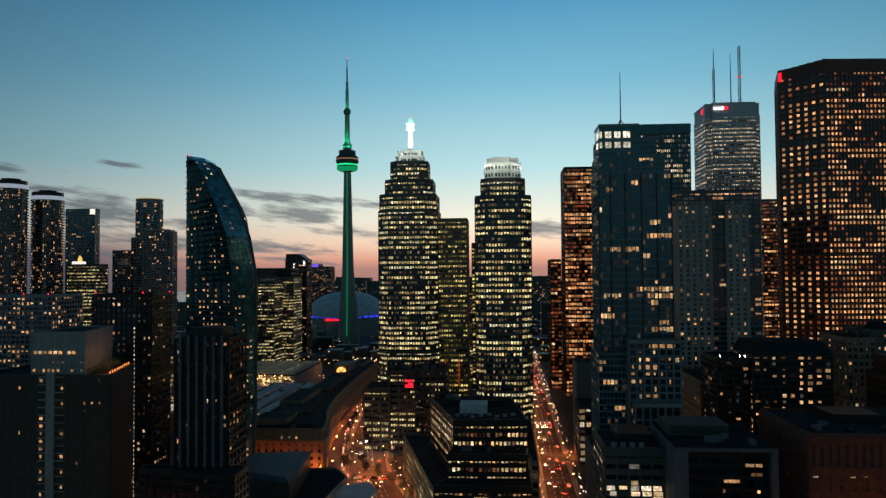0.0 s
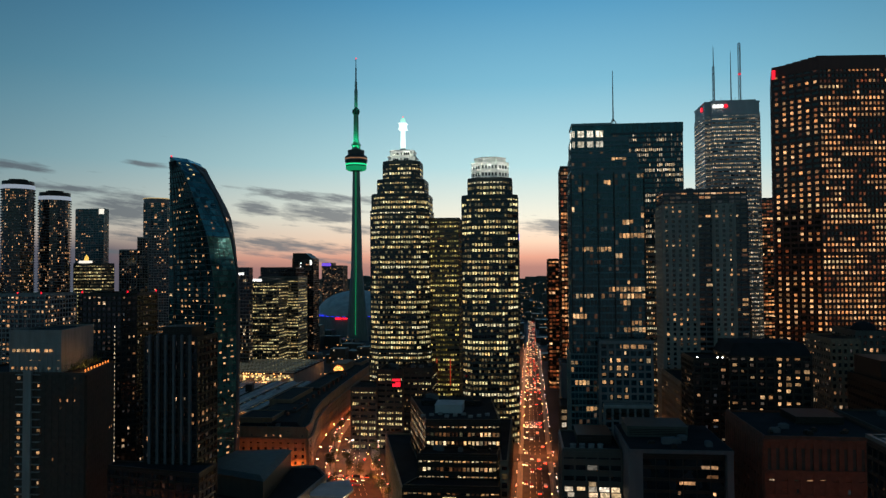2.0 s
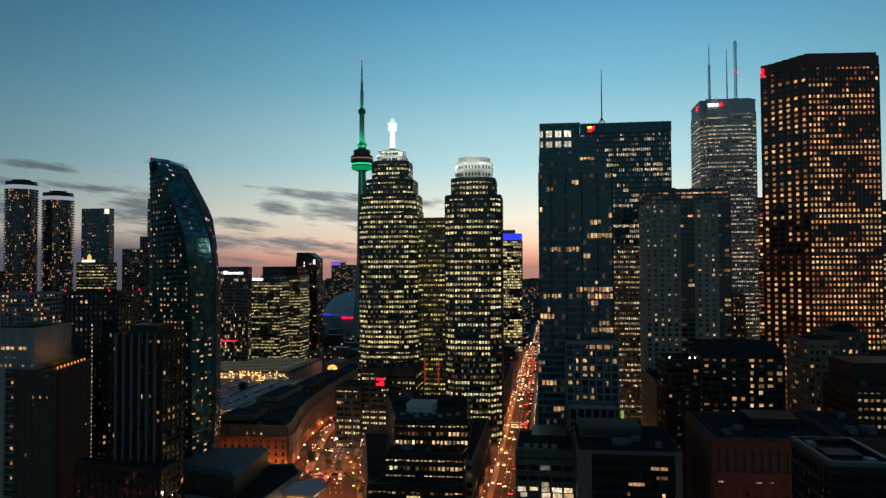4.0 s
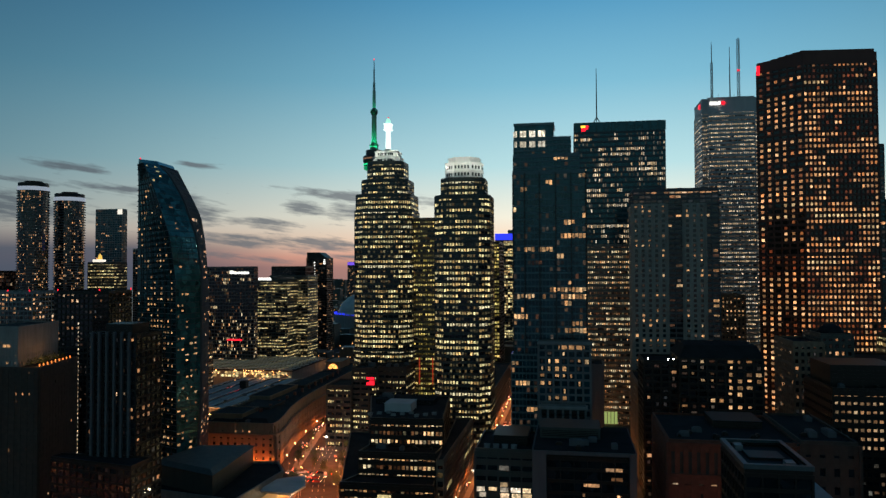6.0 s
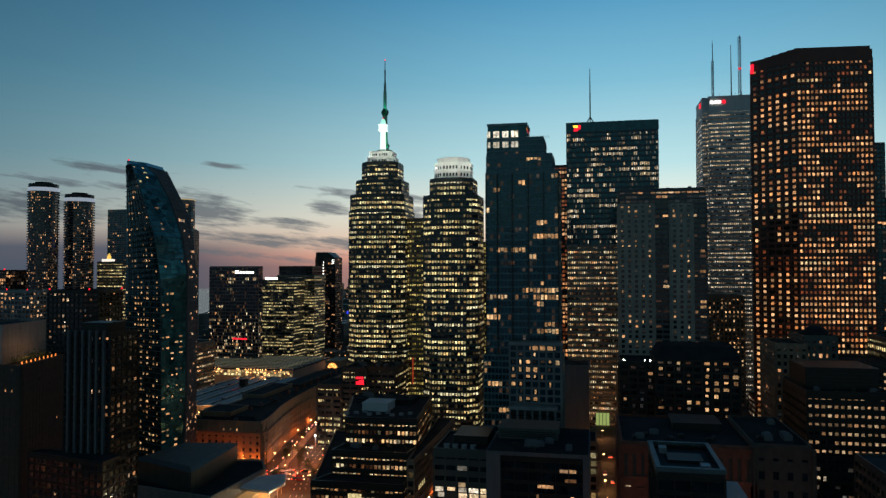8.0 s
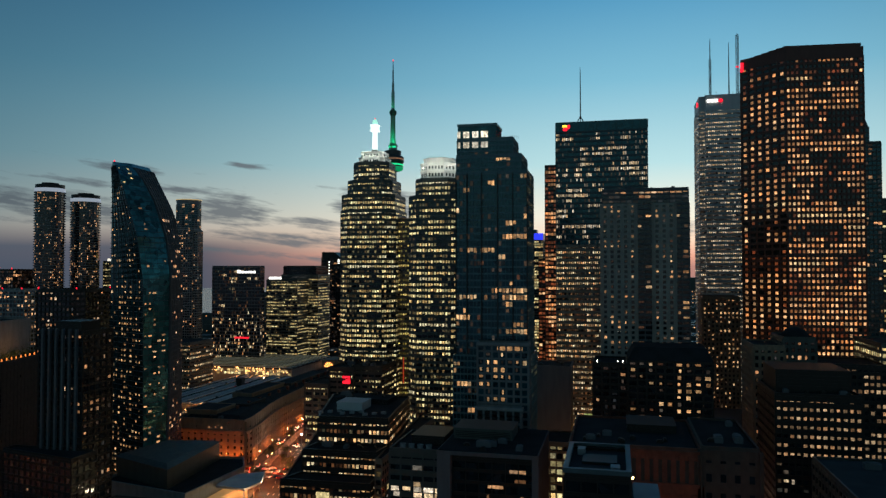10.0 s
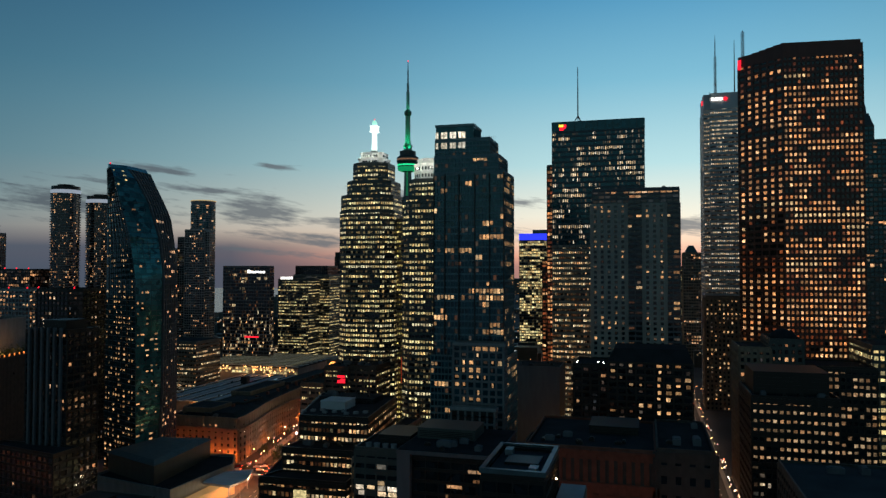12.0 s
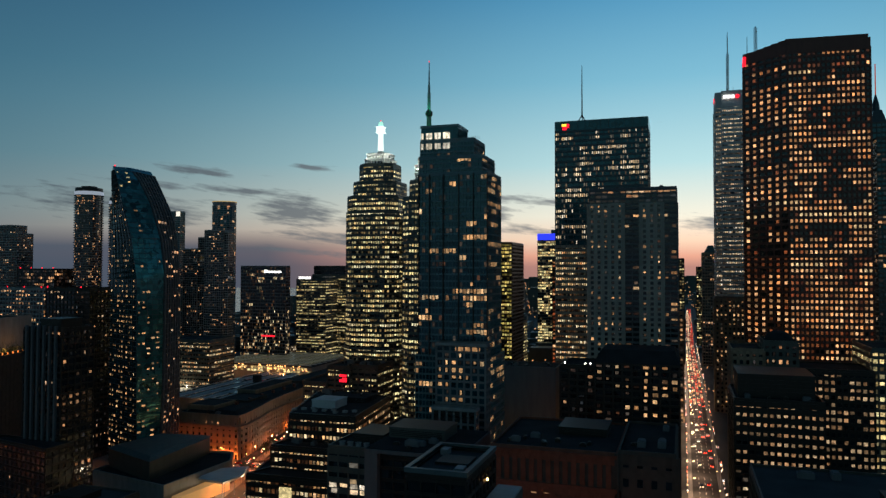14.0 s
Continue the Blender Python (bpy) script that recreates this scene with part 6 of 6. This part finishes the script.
tier(lo_, rect(85, 98, 386, 412), 0, 36, fh=4, bay=3.4, wall=GLASS, frame=TAN, span=1.3, pier=0.5, p=0.5, seed=184, lit=LIT_OFFICE, cap=40)

part("lobby_glass", Solid().box(-13, -3, -19.0, -18.4, 9, 18), glowing("lobby_glow", (0.62, 0.8, 0.25), 0.42), cc, "pale green lit lobby glass")
for k in range(5):
    part("lobby_mullion", Solid().box(-13.2 + 2.5 * k, -12.8 + 2.5 * k, -19.3, -18.9, 9, 18), BLACK_STEEL, cc)
for y in (345, 400, 455, 520):
    post = thing("lane_lamp", 102.4, y, gz(102.4, y) + 0.2, "short lane lamp on a steel post", "street lamp", "lane lamps")
    part("pole", Solid().lathe([(0.1, 0), (0.07, 5.4)], 8), POLE, post)
    part("lens", Solid().lathe([(0.1, 5.4), (0.3, 5.7), (0.2, 6.1)], 8), LAMP_GLOW, post)
    ld = bpy.data.lights.new("lamp_bulb", "POINT")
    ld.energy, ld.color, ld.shadow_soft_size = 2600, (1, 0.42, 0.14), 0.35
    lo = new("lamp_bulb", ld)
    lo.parent, lo.location = post, (0.9, 0, 5.8)

# ---- along the north street ----
rw = tower("strip_window_office", 205, 370, "black office block with full rows of pale lit windows", "office building")
tier(rw, rect(188, 222, 353, 392), 0, 43, fh=3.9, bay=2.7, wall=GLASS, frame=BLACK_STEEL, span=1.9, pier=0.6, p=0.04, seed=190, lit=LIT_PALE, cap=20, pattern="home", skip=(3,), top=False)
tier(rw, rect(188, 222, 353, 392), 43, 70, fh=3.9, bay=2.7, wall=GLASS, frame=BLACK_STEEL, span=2.3, pier=0.7, p=0.7, dim=0.15, fill=0.8, seed=191, lit=LIT_SHADED, cap=120, pattern="rows", skip=(3,))
plant_room(rw, 190, 220, 362, 390, 70.3, 80, BLACK_STEEL)
rn = tower("strip_window_office", 240, 446, "dark office block with bright columns of lit windows", "office building")
tier(rn, rect(223, 257, 431, 462), 0, 74, fh=3.7, bay=2.8, wall=GLASS, frame=BLACK_STEEL, span=1.8, pier=0.9, p=0.6, dim=0.0, seed=192, lit=LIT_SHADED, cap=100, pattern="even", skip=(3,))
rx = tower("strip_window_office", 285, 470, "dark office block with rows of amber windows", "office building")
tier(rx, rect(259, 315, 445, 490), 0, 84, fh=3.8, bay=3.0, wall=GLASS, frame=DARK_STONE, span=1.6, pier=0.7, p=0.5, seed=193, lit=LIT_OFFICE, cap=60)
rb = tower("old_bank_block", 200, 440, "old stone office block with a rounded roof and few lit windows", "office building")
tier(rb, rect(191, 206, 420, 455), 0, 84, fh=3.9, bay=3.2, wall=GLASS, frame=TAN, span=1.7, pier=1.4, p=0.12, pattern="home", seed=194, lit=LIT_HOME, cap=30)
tier(rb, rect(206.4, 222, 425, 455), 0, 88, fh=3.9, bay=3.2, wall=GLASS, frame=DARK_STONE, span=1.7, pier=1.4, p=0.25, pattern="home", seed=195, lit=LIT_HOME, cap=30)
part("round_roof", Solid().lathe([(7, 88), (6.6, 90), (4.6, 92.5), (1.5, 93.6)], 20, 14, -6), ROOF, rb)
tb = tower("office_building", 206, 680, "stone office building with warm window columns", "office building")
tier(tb, rect(193, 222, 664, 696), 0, 101, fh=3.8, bay=3.4, wall=GLASS, frame=TAN, span=1.9, pier=1.8, p=0.42, dim=0.2, seed=196, lit=LIT_FLAT, cap=60, pattern="even")
fb = tower("office_building", 200, 1005, "far slim office tower on the street with a pointed roof", "office building")
tier(fb, rect(191, 212, 985, 1020), 0, 146, fh=3.8, bay=3.0, wall=GLASS, frame=TAN, span=1.6, pier=0.9, p=0.12, dim=0.3, seed=197, lit=LIT_HOME, cap=40)
part("roof_cap", Solid().prism(rect(-7, 9, -18, 12), 146, 156, top=rect(-2, 4, -12, 4)), COPPER, fb)
fr = tower("flat_block", 225, 270, "broad low block with a blue-grey gravel roof", "building")
tier(fr, rect(189.4, 270, 238, 298), 0, 56.5, fh=4, bay=4, wall=GLASS, frame=DARK_STONE, span=1.6, pier=1.0, p=0.0, seed=198, lit=LIT_HOME, cap=20, roof=GRAVEL)
plant_room(fr, 222, 240, 250, 268, 56.8, 60, BLACK_STEEL)
fl = tower("office_building", 160, 1000, "far dark tower on the street with a column of lit windows", "office building")
tier(fl, rect(149, 169.5, 985, 1015), 0, 139, fh=3.8, bay=3.0, wall=GLASS, frame=BLACK_STEEL, span=1.6, pier=0.6, p=0.25, seed=201, lit=LIT_OFFICE, cap=20)
fm = tower("office_building", 198, 1315, "far dark office block closing the street", "office building")
tier(fm, rect(189.5, 208, 1300, 1330), 0, 130, fh=3.8, bay=3.0, wall=GLASS, frame=BLACK_STEEL, span=1.6, pier=0.6, p=0.2, seed=202, lit=LIT_OFFICE, cap=20)
kx = tower("office_building", 148, 560, "brown office building on the street with few lit rooms", "office building")
tier(kx, rect(146, 168, 612, 650), 0, 92, fh=3.8, bay=3.2, wall=GLASS, frame=TAN, span=1.7, pier=1.2, p=0.3, seed=199, lit=LIT_HOME, cap=30)

# ---- blocks that fill the streets behind the towers ----
STREETS = (WELLINGTON, KING, FRONT)


def off_street(x, y, gap):
    for line in STREETS:
        for (xa, ya), (xb, yb) in zip(line, line[1:]):
            if ya <= y <= yb and abs(x - (xa + (xb - xa) * (y - ya) / (yb - ya))) < gap:
                return False
    return True


TAKEN = [(o.location.x, o.location.y) for o in scene.objects if o.parent is None and o.get("category") and o.get("kind", "") != "structure"]
fill = random.Random(77)
plans = []
for gx in range(-11, 10):
    for gy in range(0, 9):
        x, y = gx * 46 + fill.uniform(-5, 5), 520 + gy * 52 + fill.uniform(-6, 6)
        if not off_street(x, y, 36) or x < -560 or x > 420 or (-345 < x < -120 and 520 < y < 940):
            continue
        if any(abs(x - a) < 52 and abs(y - b) < 50 for a, b in TAKEN):
            continue
        plans.append((x, y, fill.uniform(15, 20), fill.uniform(15, 21), fill.choice((18, 24, 30, 36, 45, 58))))
for i, (x, y, w, d, h) in enumerate(plans):
    b = tower("city_block", x, y, "plain mid-rise city block with some lit windows", "building", "city blocks")
    tier(b, rect(x - w, x + w, y - d, y + d), 0, h, fh=3.8, bay=3.4, wall=GLASS, frame=fill.choice((TAN, GREY, DARK_STONE, BRICK)), span=1.6, pier=0.0,
         p=fill.uniform(0.12, 0.4), seed=300 + i, lit=fill.choice((LIT_OFFICE, LIT_HOME, LIT_PALE)), cap=0, pattern="office", fine=False, sub=2)

# ---- the far city: low roofs and points of light out to the horizon ----
far, specks, ambers = Solid(), Solid(), Solid()
fr_ = random.Random(9)
for k in range(2600):
    y = 950 + 3700 * fr_.random() ** 1.3
    x = fr_.uniform(-0.72 * y, 0.55 * y)
    if x < -780 - 0.2 * (y - 900) or not off_street(x, y, 20) or any(abs(x - a) < 50 and abs(y - b) < 45 for a, b in TAKEN if b > 850) or (-420 < x < -200 and 1340 < y < 1560):
        continue
    w, d = fr_.uniform(6, 16), fr_.uniform(6, 16)
    h = fr_.choice((7, 9, 12, 15, 20)) if fr_.random() > (0.04 if y < 1500 else 0.1) else fr_.uniform(30, 85)
    g = gz(x, y)
    far.box(x - w, x + w, y - d, y + d, 0, h + g)
    for j in range(fr_.randint(0, 3) + (4 if h > 28 else 0)):
        sx, sz, s = x + fr_.uniform(-w, w), g + fr_.uniform(2, h), 0.5 + y * 0.00022
        (specks if fr_.random() < 0.5 else ambers).box(sx - s, sx + s, y - d - 0.4, y - d - 0.05, sz - s, sz + s)
jam_r, jam_w = Solid(), Solid()
for line, lanes in ((WELLINGTON, (-5.4, -2, 2, 5.4)), (KING, (-4.9, -1.7, 1.7, 4.9))):
    for off in lanes:
        for k in range(95 if line is WELLINGTON else 190):
            y = 690 + 1750 * fr_.random() ** 1.2
            for (xa, ya), (xb, yb) in zip(line, line[1:]):
                if ya <= y <= yb:
                    x = xa + (xb - xa) * (y - ya) / (yb - ya) + off
                    lot = jam_w if fr_.random() < (0.75 if off < 0 else 0.3) else jam_r
                    for side in (-0.6, 0.6):
                        lot.box(x + side - 0.2, x + side + 0.2, y - 0.2, y + 0.2, gz(x, y) + 0.6, gz(x, y) + 1.0 + 0.0004 * y)
shops = Solid()
for line, half, y0, y1, n in ((WELLINGTON, 10.6, 330, 1100, 150), (KING, 9.2, 330, 1300, 260), (FRONT, 16.5, 400, 800, 70)):
    for k in range(n):
        y, side = y0 + (y1 - y0) * fr_.random(), fr_.choice((-1, 1))
        for (xa, ya), (xb, yb) in zip(line, line[1:]):
            if ya <= y <= yb:
                x, s, z = xa + (xb - xa) * (y - ya) / (yb - ya) + side * half, fr_.uniform(0.25, 0.7), fr_.choice((2.2, 2.6, 3.4, 5.0, 6.5))
                shops.box(x - 0.2, x + 0.2, y - s, y + s, gz(x, y) + z, gz(x, y) + z + fr_.uniform(0.3, 0.9))
tagged(new("shopfront_lights", shops.mesh("shopfront_lights", LIT_SHOP)), "small shopfront and canopy lights along the pavements", "lights", kind="stuff")
for k in range(900):
    y = 700 + 3200 * fr_.random() ** 1.4
    x = fr_.uniform(-0.6 * y, 0.5 * y)
    if x < -760 - 0.2 * (y - 900):
        continue
    s = 0.3 + y * 0.0002
    ambers.box(x - s, x + s, y - s, y + s, gz(x, y) + 8, gz(x, y) + 8 + 2 * s)
tagged(new("far_buildings", far.mesh("far_buildings", DARK_STONE)), "low dark buildings stretching to the horizon", "buildings", kind="stuff")
tagged(new("far_lights", specks.mesh("far_lights", LIT_PALE)), "tiny pale lights of the far city", "lights", kind="stuff")
tagged(new("far_lights", ambers.mesh("far_lights", glowing("far_sodium", (1, 0.42, 0.14), 1.4))), "tiny orange lights of the far city", "lights", kind="stuff")
tagged(new("far_taillights", jam_r.mesh("far_taillights", glowing("far_red", (1, 0.07, 0.03), 1.7))), "tiny red lights of distant traffic", "lights", kind="stuff")
tagged(new("far_headlights", jam_w.mesh("far_headlights", glowing("far_white", (1, 0.7, 0.4), 2.5))), "tiny warm lights of distant traffic", "lights", kind="stuff")
hills = Solid()
hx = random.Random(4)
for k in range(60):
    x = -1500 + 75 * k
    hills.box(x - 40, x + 40, 4700, 4800, 0, 60 + hx.uniform(0, 40))
tagged(new("backdrop", hills.mesh("backdrop", DARK_STONE)), "dark far skyline on the horizon", "skyline", kind="structure")

# ---- roof clutter ----
UNITS = [Solid().box(-w, w, -d, d, 0, h).box(-w * 0.7, w * 0.7, -d * 0.7, d * 0.7, h, h + 0.35).mesh("roof_unit", m) for w, d, h, m in
         ((1.6, 1.1, 1.5, SHADE_CONCRETE), (0.9, 0.9, 1.1, BLACK_STEEL), (2.6, 1.3, 1.9, SHADE_CONCRETE), (1.2, 0.6, 0.8, BLACK_STEEL))]
clutter = random.Random(41)
for th_, n, x0, x1, y0, y1, z in ((dom, 10, -155, -122, 441, 452, 27.25), (us, 10, -250, -180, 556, 680, 16.0), (tc, 8, -32, 2, 396, 413, 53.1), (tc, 7, -22, 8, 343, 352, 37.25), (ns, 8, 64, 92, 264, 276, 61.1),
                                  (br, 9, 110, 144, 266, 282, 65.25), (br, 5, 150, 163, 268, 304, 66.25), (fr, 12, 194, 266, 242, 294, 56.75), (rw, 5, 191, 219, 355, 361, 70.25), (so, 6, -76, -62, 503, 527, 54.25), (so, 6, -57, -43, 506, 528, 55.25),
                                  (ds, 7, 50, 90, 468, 488, 64.4), (cc, 9, 82, 140, 566, 594, 235.4), (kg, 8, 116, 162, 478, 483, 173.75), (sco, 7, 226, 276, 560, 584, 274.7), (td, 4, -84, -62, 573, 579, 211.25), (fcp, 5, 204, 240, 708, 740, 281.0), (lr, 4, -78, -54, 240, 254, 30.25)):
    for k in range(n):
        m = clutter.choice(UNITS)
        part("roof_unit", m, m.materials[0], th_, loc=(clutter.uniform(x0, x1) - th_.location.x, clutter.uniform(y0, y1) - th_.location.y, z), turn=clutter.choice((0, math.pi / 2)))

# ---- street lamps ----
lamp = thing("street_lamp", 0, 0, -50, "steel street lamp with a glowing orange head", "street lamp", "street lamps")
part("pole", Solid().lathe([(0.14, 0), (0.1, 4), (0.07, 8.5)], 8), POLE, lamp)
part("arm", Solid().bar((0, 0, 8.4), (1.6, 0, 8.9), 0.09), POLE, lamp)
part("head", Solid().box(1.3, 2.3, -0.22, 0.22, 8.8, 9.0), POLE, lamp)
part("lens", Solid().box(1.4, 2.2, -0.18, 0.18, 8.68, 8.79).box(1.4, 2.2, -0.26, -0.19, 8.7, 8.96), LAMP_GLOW, lamp, "glowing orange lens")


def along(line, s):
    for (xa, ya), (xb, yb) in zip(line, line[1:]):
        n = math.hypot(xb - xa, yb - ya)
        if s <= n:
            return Vector((xa + (xb - xa) * s / n, ya + (yb - ya) * s / n)), Vector(((xb - xa) / n, (yb - ya) / n))
        s -= n
    return None


placed = 0
# the last two streets' lamps are added fill for nearby walls
for line, half, step, first, last, watts, colour in ((WELLINGTON, 8.6, 34, 80, 900, 11500, (1, 0.26, 0.06)), (KING, 7.6, 36, 60, 850, 9500, (1, 0.64, 0.4)), (FRONT, 11.8, 24, 40, 430, 7000, (1, 0.21, 0.04)), (YONGE, 9.6, 40, 8, 220, 16000, (1, 0.24, 0.05)), (CHURCH, 6.4, 60, 10, 330, 12000, (1, 0.3, 0.09)), (JARVIS, 8.2, 70, 20, 640, 21000, (1, 0.26, 0.07))):
    s, side, i = first, 1, 0
    while s < last:
        got = along(line, s)
        if got is None:
            break
        p, d = got
        nrm = Vector((-d.y, d.x)) * side
        q = p + nrm * half
        m = pose(q.x, q.y, gz(*p) + 0.15, 0, 0, math.degrees(math.atan2(-nrm.y, -nrm.x)))
        one = copy_thing(lamp, m)
        placed += 1
        if i % 2 == 0 or line in (FRONT, JARVIS, CHURCH):
            ld = bpy.data.lights.new("lamp_bulb", "SPOT")
            ld.energy, ld.color, ld.shadow_soft_size = watts, colour, 0.35
            ld.spot_size, ld.spot_blend = radians(176 if line in (JARVIS, CHURCH) else 166 if line is FRONT else 158), 0.4
            lo = new("lamp_bulb", ld)
            lo.parent, lo.location = one, (1.8, 0, 8.3)
        s, side, i = s + step / 2, -side, i + 1
for o in (*lamp.children_recursive, lamp):
    bpy.data.objects.remove(o)

# ---- cars ----


def car(paint):
    c = thing("car", 0, 0, -60, "parked or waiting car with its lights on", "car", "cars on the streets")
    body = Solid()
    side = [(-2.2, 0.35), (2.2, 0.35), (2.25, 0.75), (1.9, 0.95), (0.9, 1.02), (0.35, 1.45), (-1.2, 1.48), (-1.8, 1.02), (-2.2, 0.95)]
    k, n = len(body.v), len(side)
    for x in (-0.88, 0.88):
        body.v += [(x * (0.86 if z > 1.2 else 1), y, z) for y, z in side]
    body.f += [tuple(range(n)), tuple(range(2 * n - 1, n - 1, -1))] + [(i, n + i, n + (i + 1) % n, (i + 1) % n) for i in range(n)]
    bo = part("body", body, paint, c)
    part("glasshouse", Solid().prism(rect(-0.74, 0.74, -1.7, 0.8), 1.03, 1.42, top=rect(-0.78, 0.78, -1.32, 0.46)), GLASS, c)
    for x in (-0.62, 0.62):
        part("headlight", Solid().box(x - 0.24, x + 0.24, 2.2, 2.32, 0.6, 0.84), HEADLIGHT, c)
        part("taillight", Solid().box(x - 0.26, x + 0.26, -2.3, -2.19, 0.66, 0.92), TAILLIGHT, c)
    wheel = Solid()
    for i in range(12):
        a = 2 * math.pi * i / 12
        wheel.v += [(-0.11, 0.33 * math.cos(a), 0.33 * math.sin(a)), (0.11, 0.33 * math.cos(a), 0.33 * math.sin(a))]
    wheel.f += [(2 * i, 2 * ((i + 1) % 12), 2 * ((i + 1) % 12) + 1, 2 * i + 1) for i in range(12)] + [tuple(2 * i for i in range(11, -1, -1)), tuple(2 * i + 1 for i in range(12))]
    wm = wheel.mesh("wheel", TYRE)
    for x in (-0.82, 0.82):
        for y in (-1.35, 1.4):
            part("wheel", wm, TYRE, c, loc=(x, y, 0.33))
    return c


masters = [car(p) for p in CAR_PAINTS]
traffic = random.Random(12)
for line, lanes, first, last, gap in ((WELLINGTON, ((-5.4, -1), (-2.0, -1), (2.0, 1), (5.4, 1)), 120, 560, 27), (KING, ((-4.9, -1), (-1.7, -1), (1.7, 1), (4.9, 1)), 90, 480, 25), (FRONT, ((-8, -1), (-4.5, -1), (3.0, 1), (7, 1)), 100, 400, 34)):
    for off, way in lanes:
        s = first + traffic.uniform(0, 10)
        while s < last:
            got = along(line, s)
            if got is None:
                break
            p, d = got
            q = p + Vector((d.y, -d.x)) * (off + traffic.uniform(-0.6, 0.6))
            if traffic.random() < 0.72:
                copy_thing(traffic.choice(masters), pose(q.x, q.y, gz(*p) + 0.2, 0, 0, math.degrees(math.atan2(d.y, d.x)) - 90 + (180 if way < 0 else 0) + traffic.uniform(-2, 2)))
            s += gap * traffic.uniform(0.6, 1.9)
for k in range(12):
    copy_thing(traffic.choice(masters), pose(25.6 + 3.2 * (k % 4), 540 + 7.5 * (k // 4) + traffic.uniform(-1, 1), 8.2, 0, 0, 178 if k % 4 < 3 else -2))
for k in range(20):
    copy_thing(traffic.choice(masters), pose(-103 + 5.4 * (k % 7) + traffic.uniform(-2, 2), 408 + 9.5 * (k // 7) + 0.8 * (k % 7) + traffic.uniform(-2, 2), 0.24, 0, 0, traffic.choice((-76, 104, 10, 190)) + traffic.uniform(-12, 12)))
for y, way in ((352, 0), (368, 0), (384, 180), (416, 0), (432, 180), (470, 0)):
    copy_thing(traffic.choice(masters), pose(104.5 + (1.8 if way == 0 else -1.8), y, gz(104.5, y) + 0.2, 0, 0, way))
for m in masters:
    for o in (*m.children_recursive, m):
        bpy.data.objects.remove(o)

bright = thing("flood_lamp", -91, 482, 0.2, "tall junction lamp with a bright white head", "street lamp", "street lamps")
part("pole", Solid().lathe([(0.14, 0), (0.09, 9.5)], 8), POLE, bright)
part("lens", Solid().lathe([(0.3, 9.5), (0.6, 9.8), (0.5, 10.3), (0.2, 10.5)], 10), WHITE_LAMP, bright)
ld = bpy.data.lights.new("lamp_bulb", "POINT")
ld.energy, ld.color, ld.shadow_soft_size = 5500, (1, 0.85, 0.7), 0.4
lo = new("lamp_bulb", ld)
lo.parent, lo.location = bright, (0, -1.2, 9.6)

# ---- street trees ----


def tree(seed, x, y, h):
    r = random.Random(seed)
    t = thing("street_tree", x, y, 0.15, "small street tree with a ragged crown", "tree", "street trees")
    tr = Solid().lathe([(0.22, 0), (0.16, h * 0.3), (0.08, h * 0.55)], 8)
    for k in range(5):
        a = r.uniform(0, 6.28)
        tr.bar((0, 0, h * (0.3 + 0.04 * k)), (h * 0.2 * math.cos(a), h * 0.2 * math.sin(a), h * (0.55 + 0.06 * k)), 0.1)
    part("trunk", tr, BARK, t)
    lv = Solid()
    lobes = [(r.uniform(-0.2, 0.2) * h, r.uniform(-0.2, 0.2) * h, r.uniform(0.42, 0.85) * h, r.uniform(0.12, 0.2) * h) for _ in range(8)]
    for k in range(420):
        cx, cy, cz, cr = r.choice(lobes)
        c = Vector((cx + cr * r.gauss(0, 0.55), cy + cr * r.gauss(0, 0.55), cz + cr * r.gauss(0, 0.5)))
        u = Vector((r.uniform(-1, 1), r.uniform(-1, 1), r.uniform(-1, 1))).normalized() * 0.32
        w = u.cross(Vector((r.uniform(-1, 1), r.uniform(-1, 1), r.uniform(-1, 1)))).normalized() * 0.22
        i = len(lv.v)
        lv.v += [tuple(c - u), tuple(c + w), tuple(c + u), tuple(c - w)]
        lv.f.append((i, i + 1, i + 2, i + 3))
    part("crown", lv, LEAF, t)


for k in range(14):
    got = along(FRONT, 60 + 24 * k)
    if got:
        p, d = got
        q = p + Vector((-d.y, d.x)) * (14.6 if k % 2 else -14.6)
        tree(500 + k, q.x, q.y, 8.5 + (k % 3))
for k, (x, y) in enumerate(((-97, 446), (-88, 452), (-99, 462), (-84, 436), (-74, 428), (-68, 446), (-56, 430), (-62, 408), (-54, 395))):
    tree(560 + k, x, y, 9.5 + (k % 3))
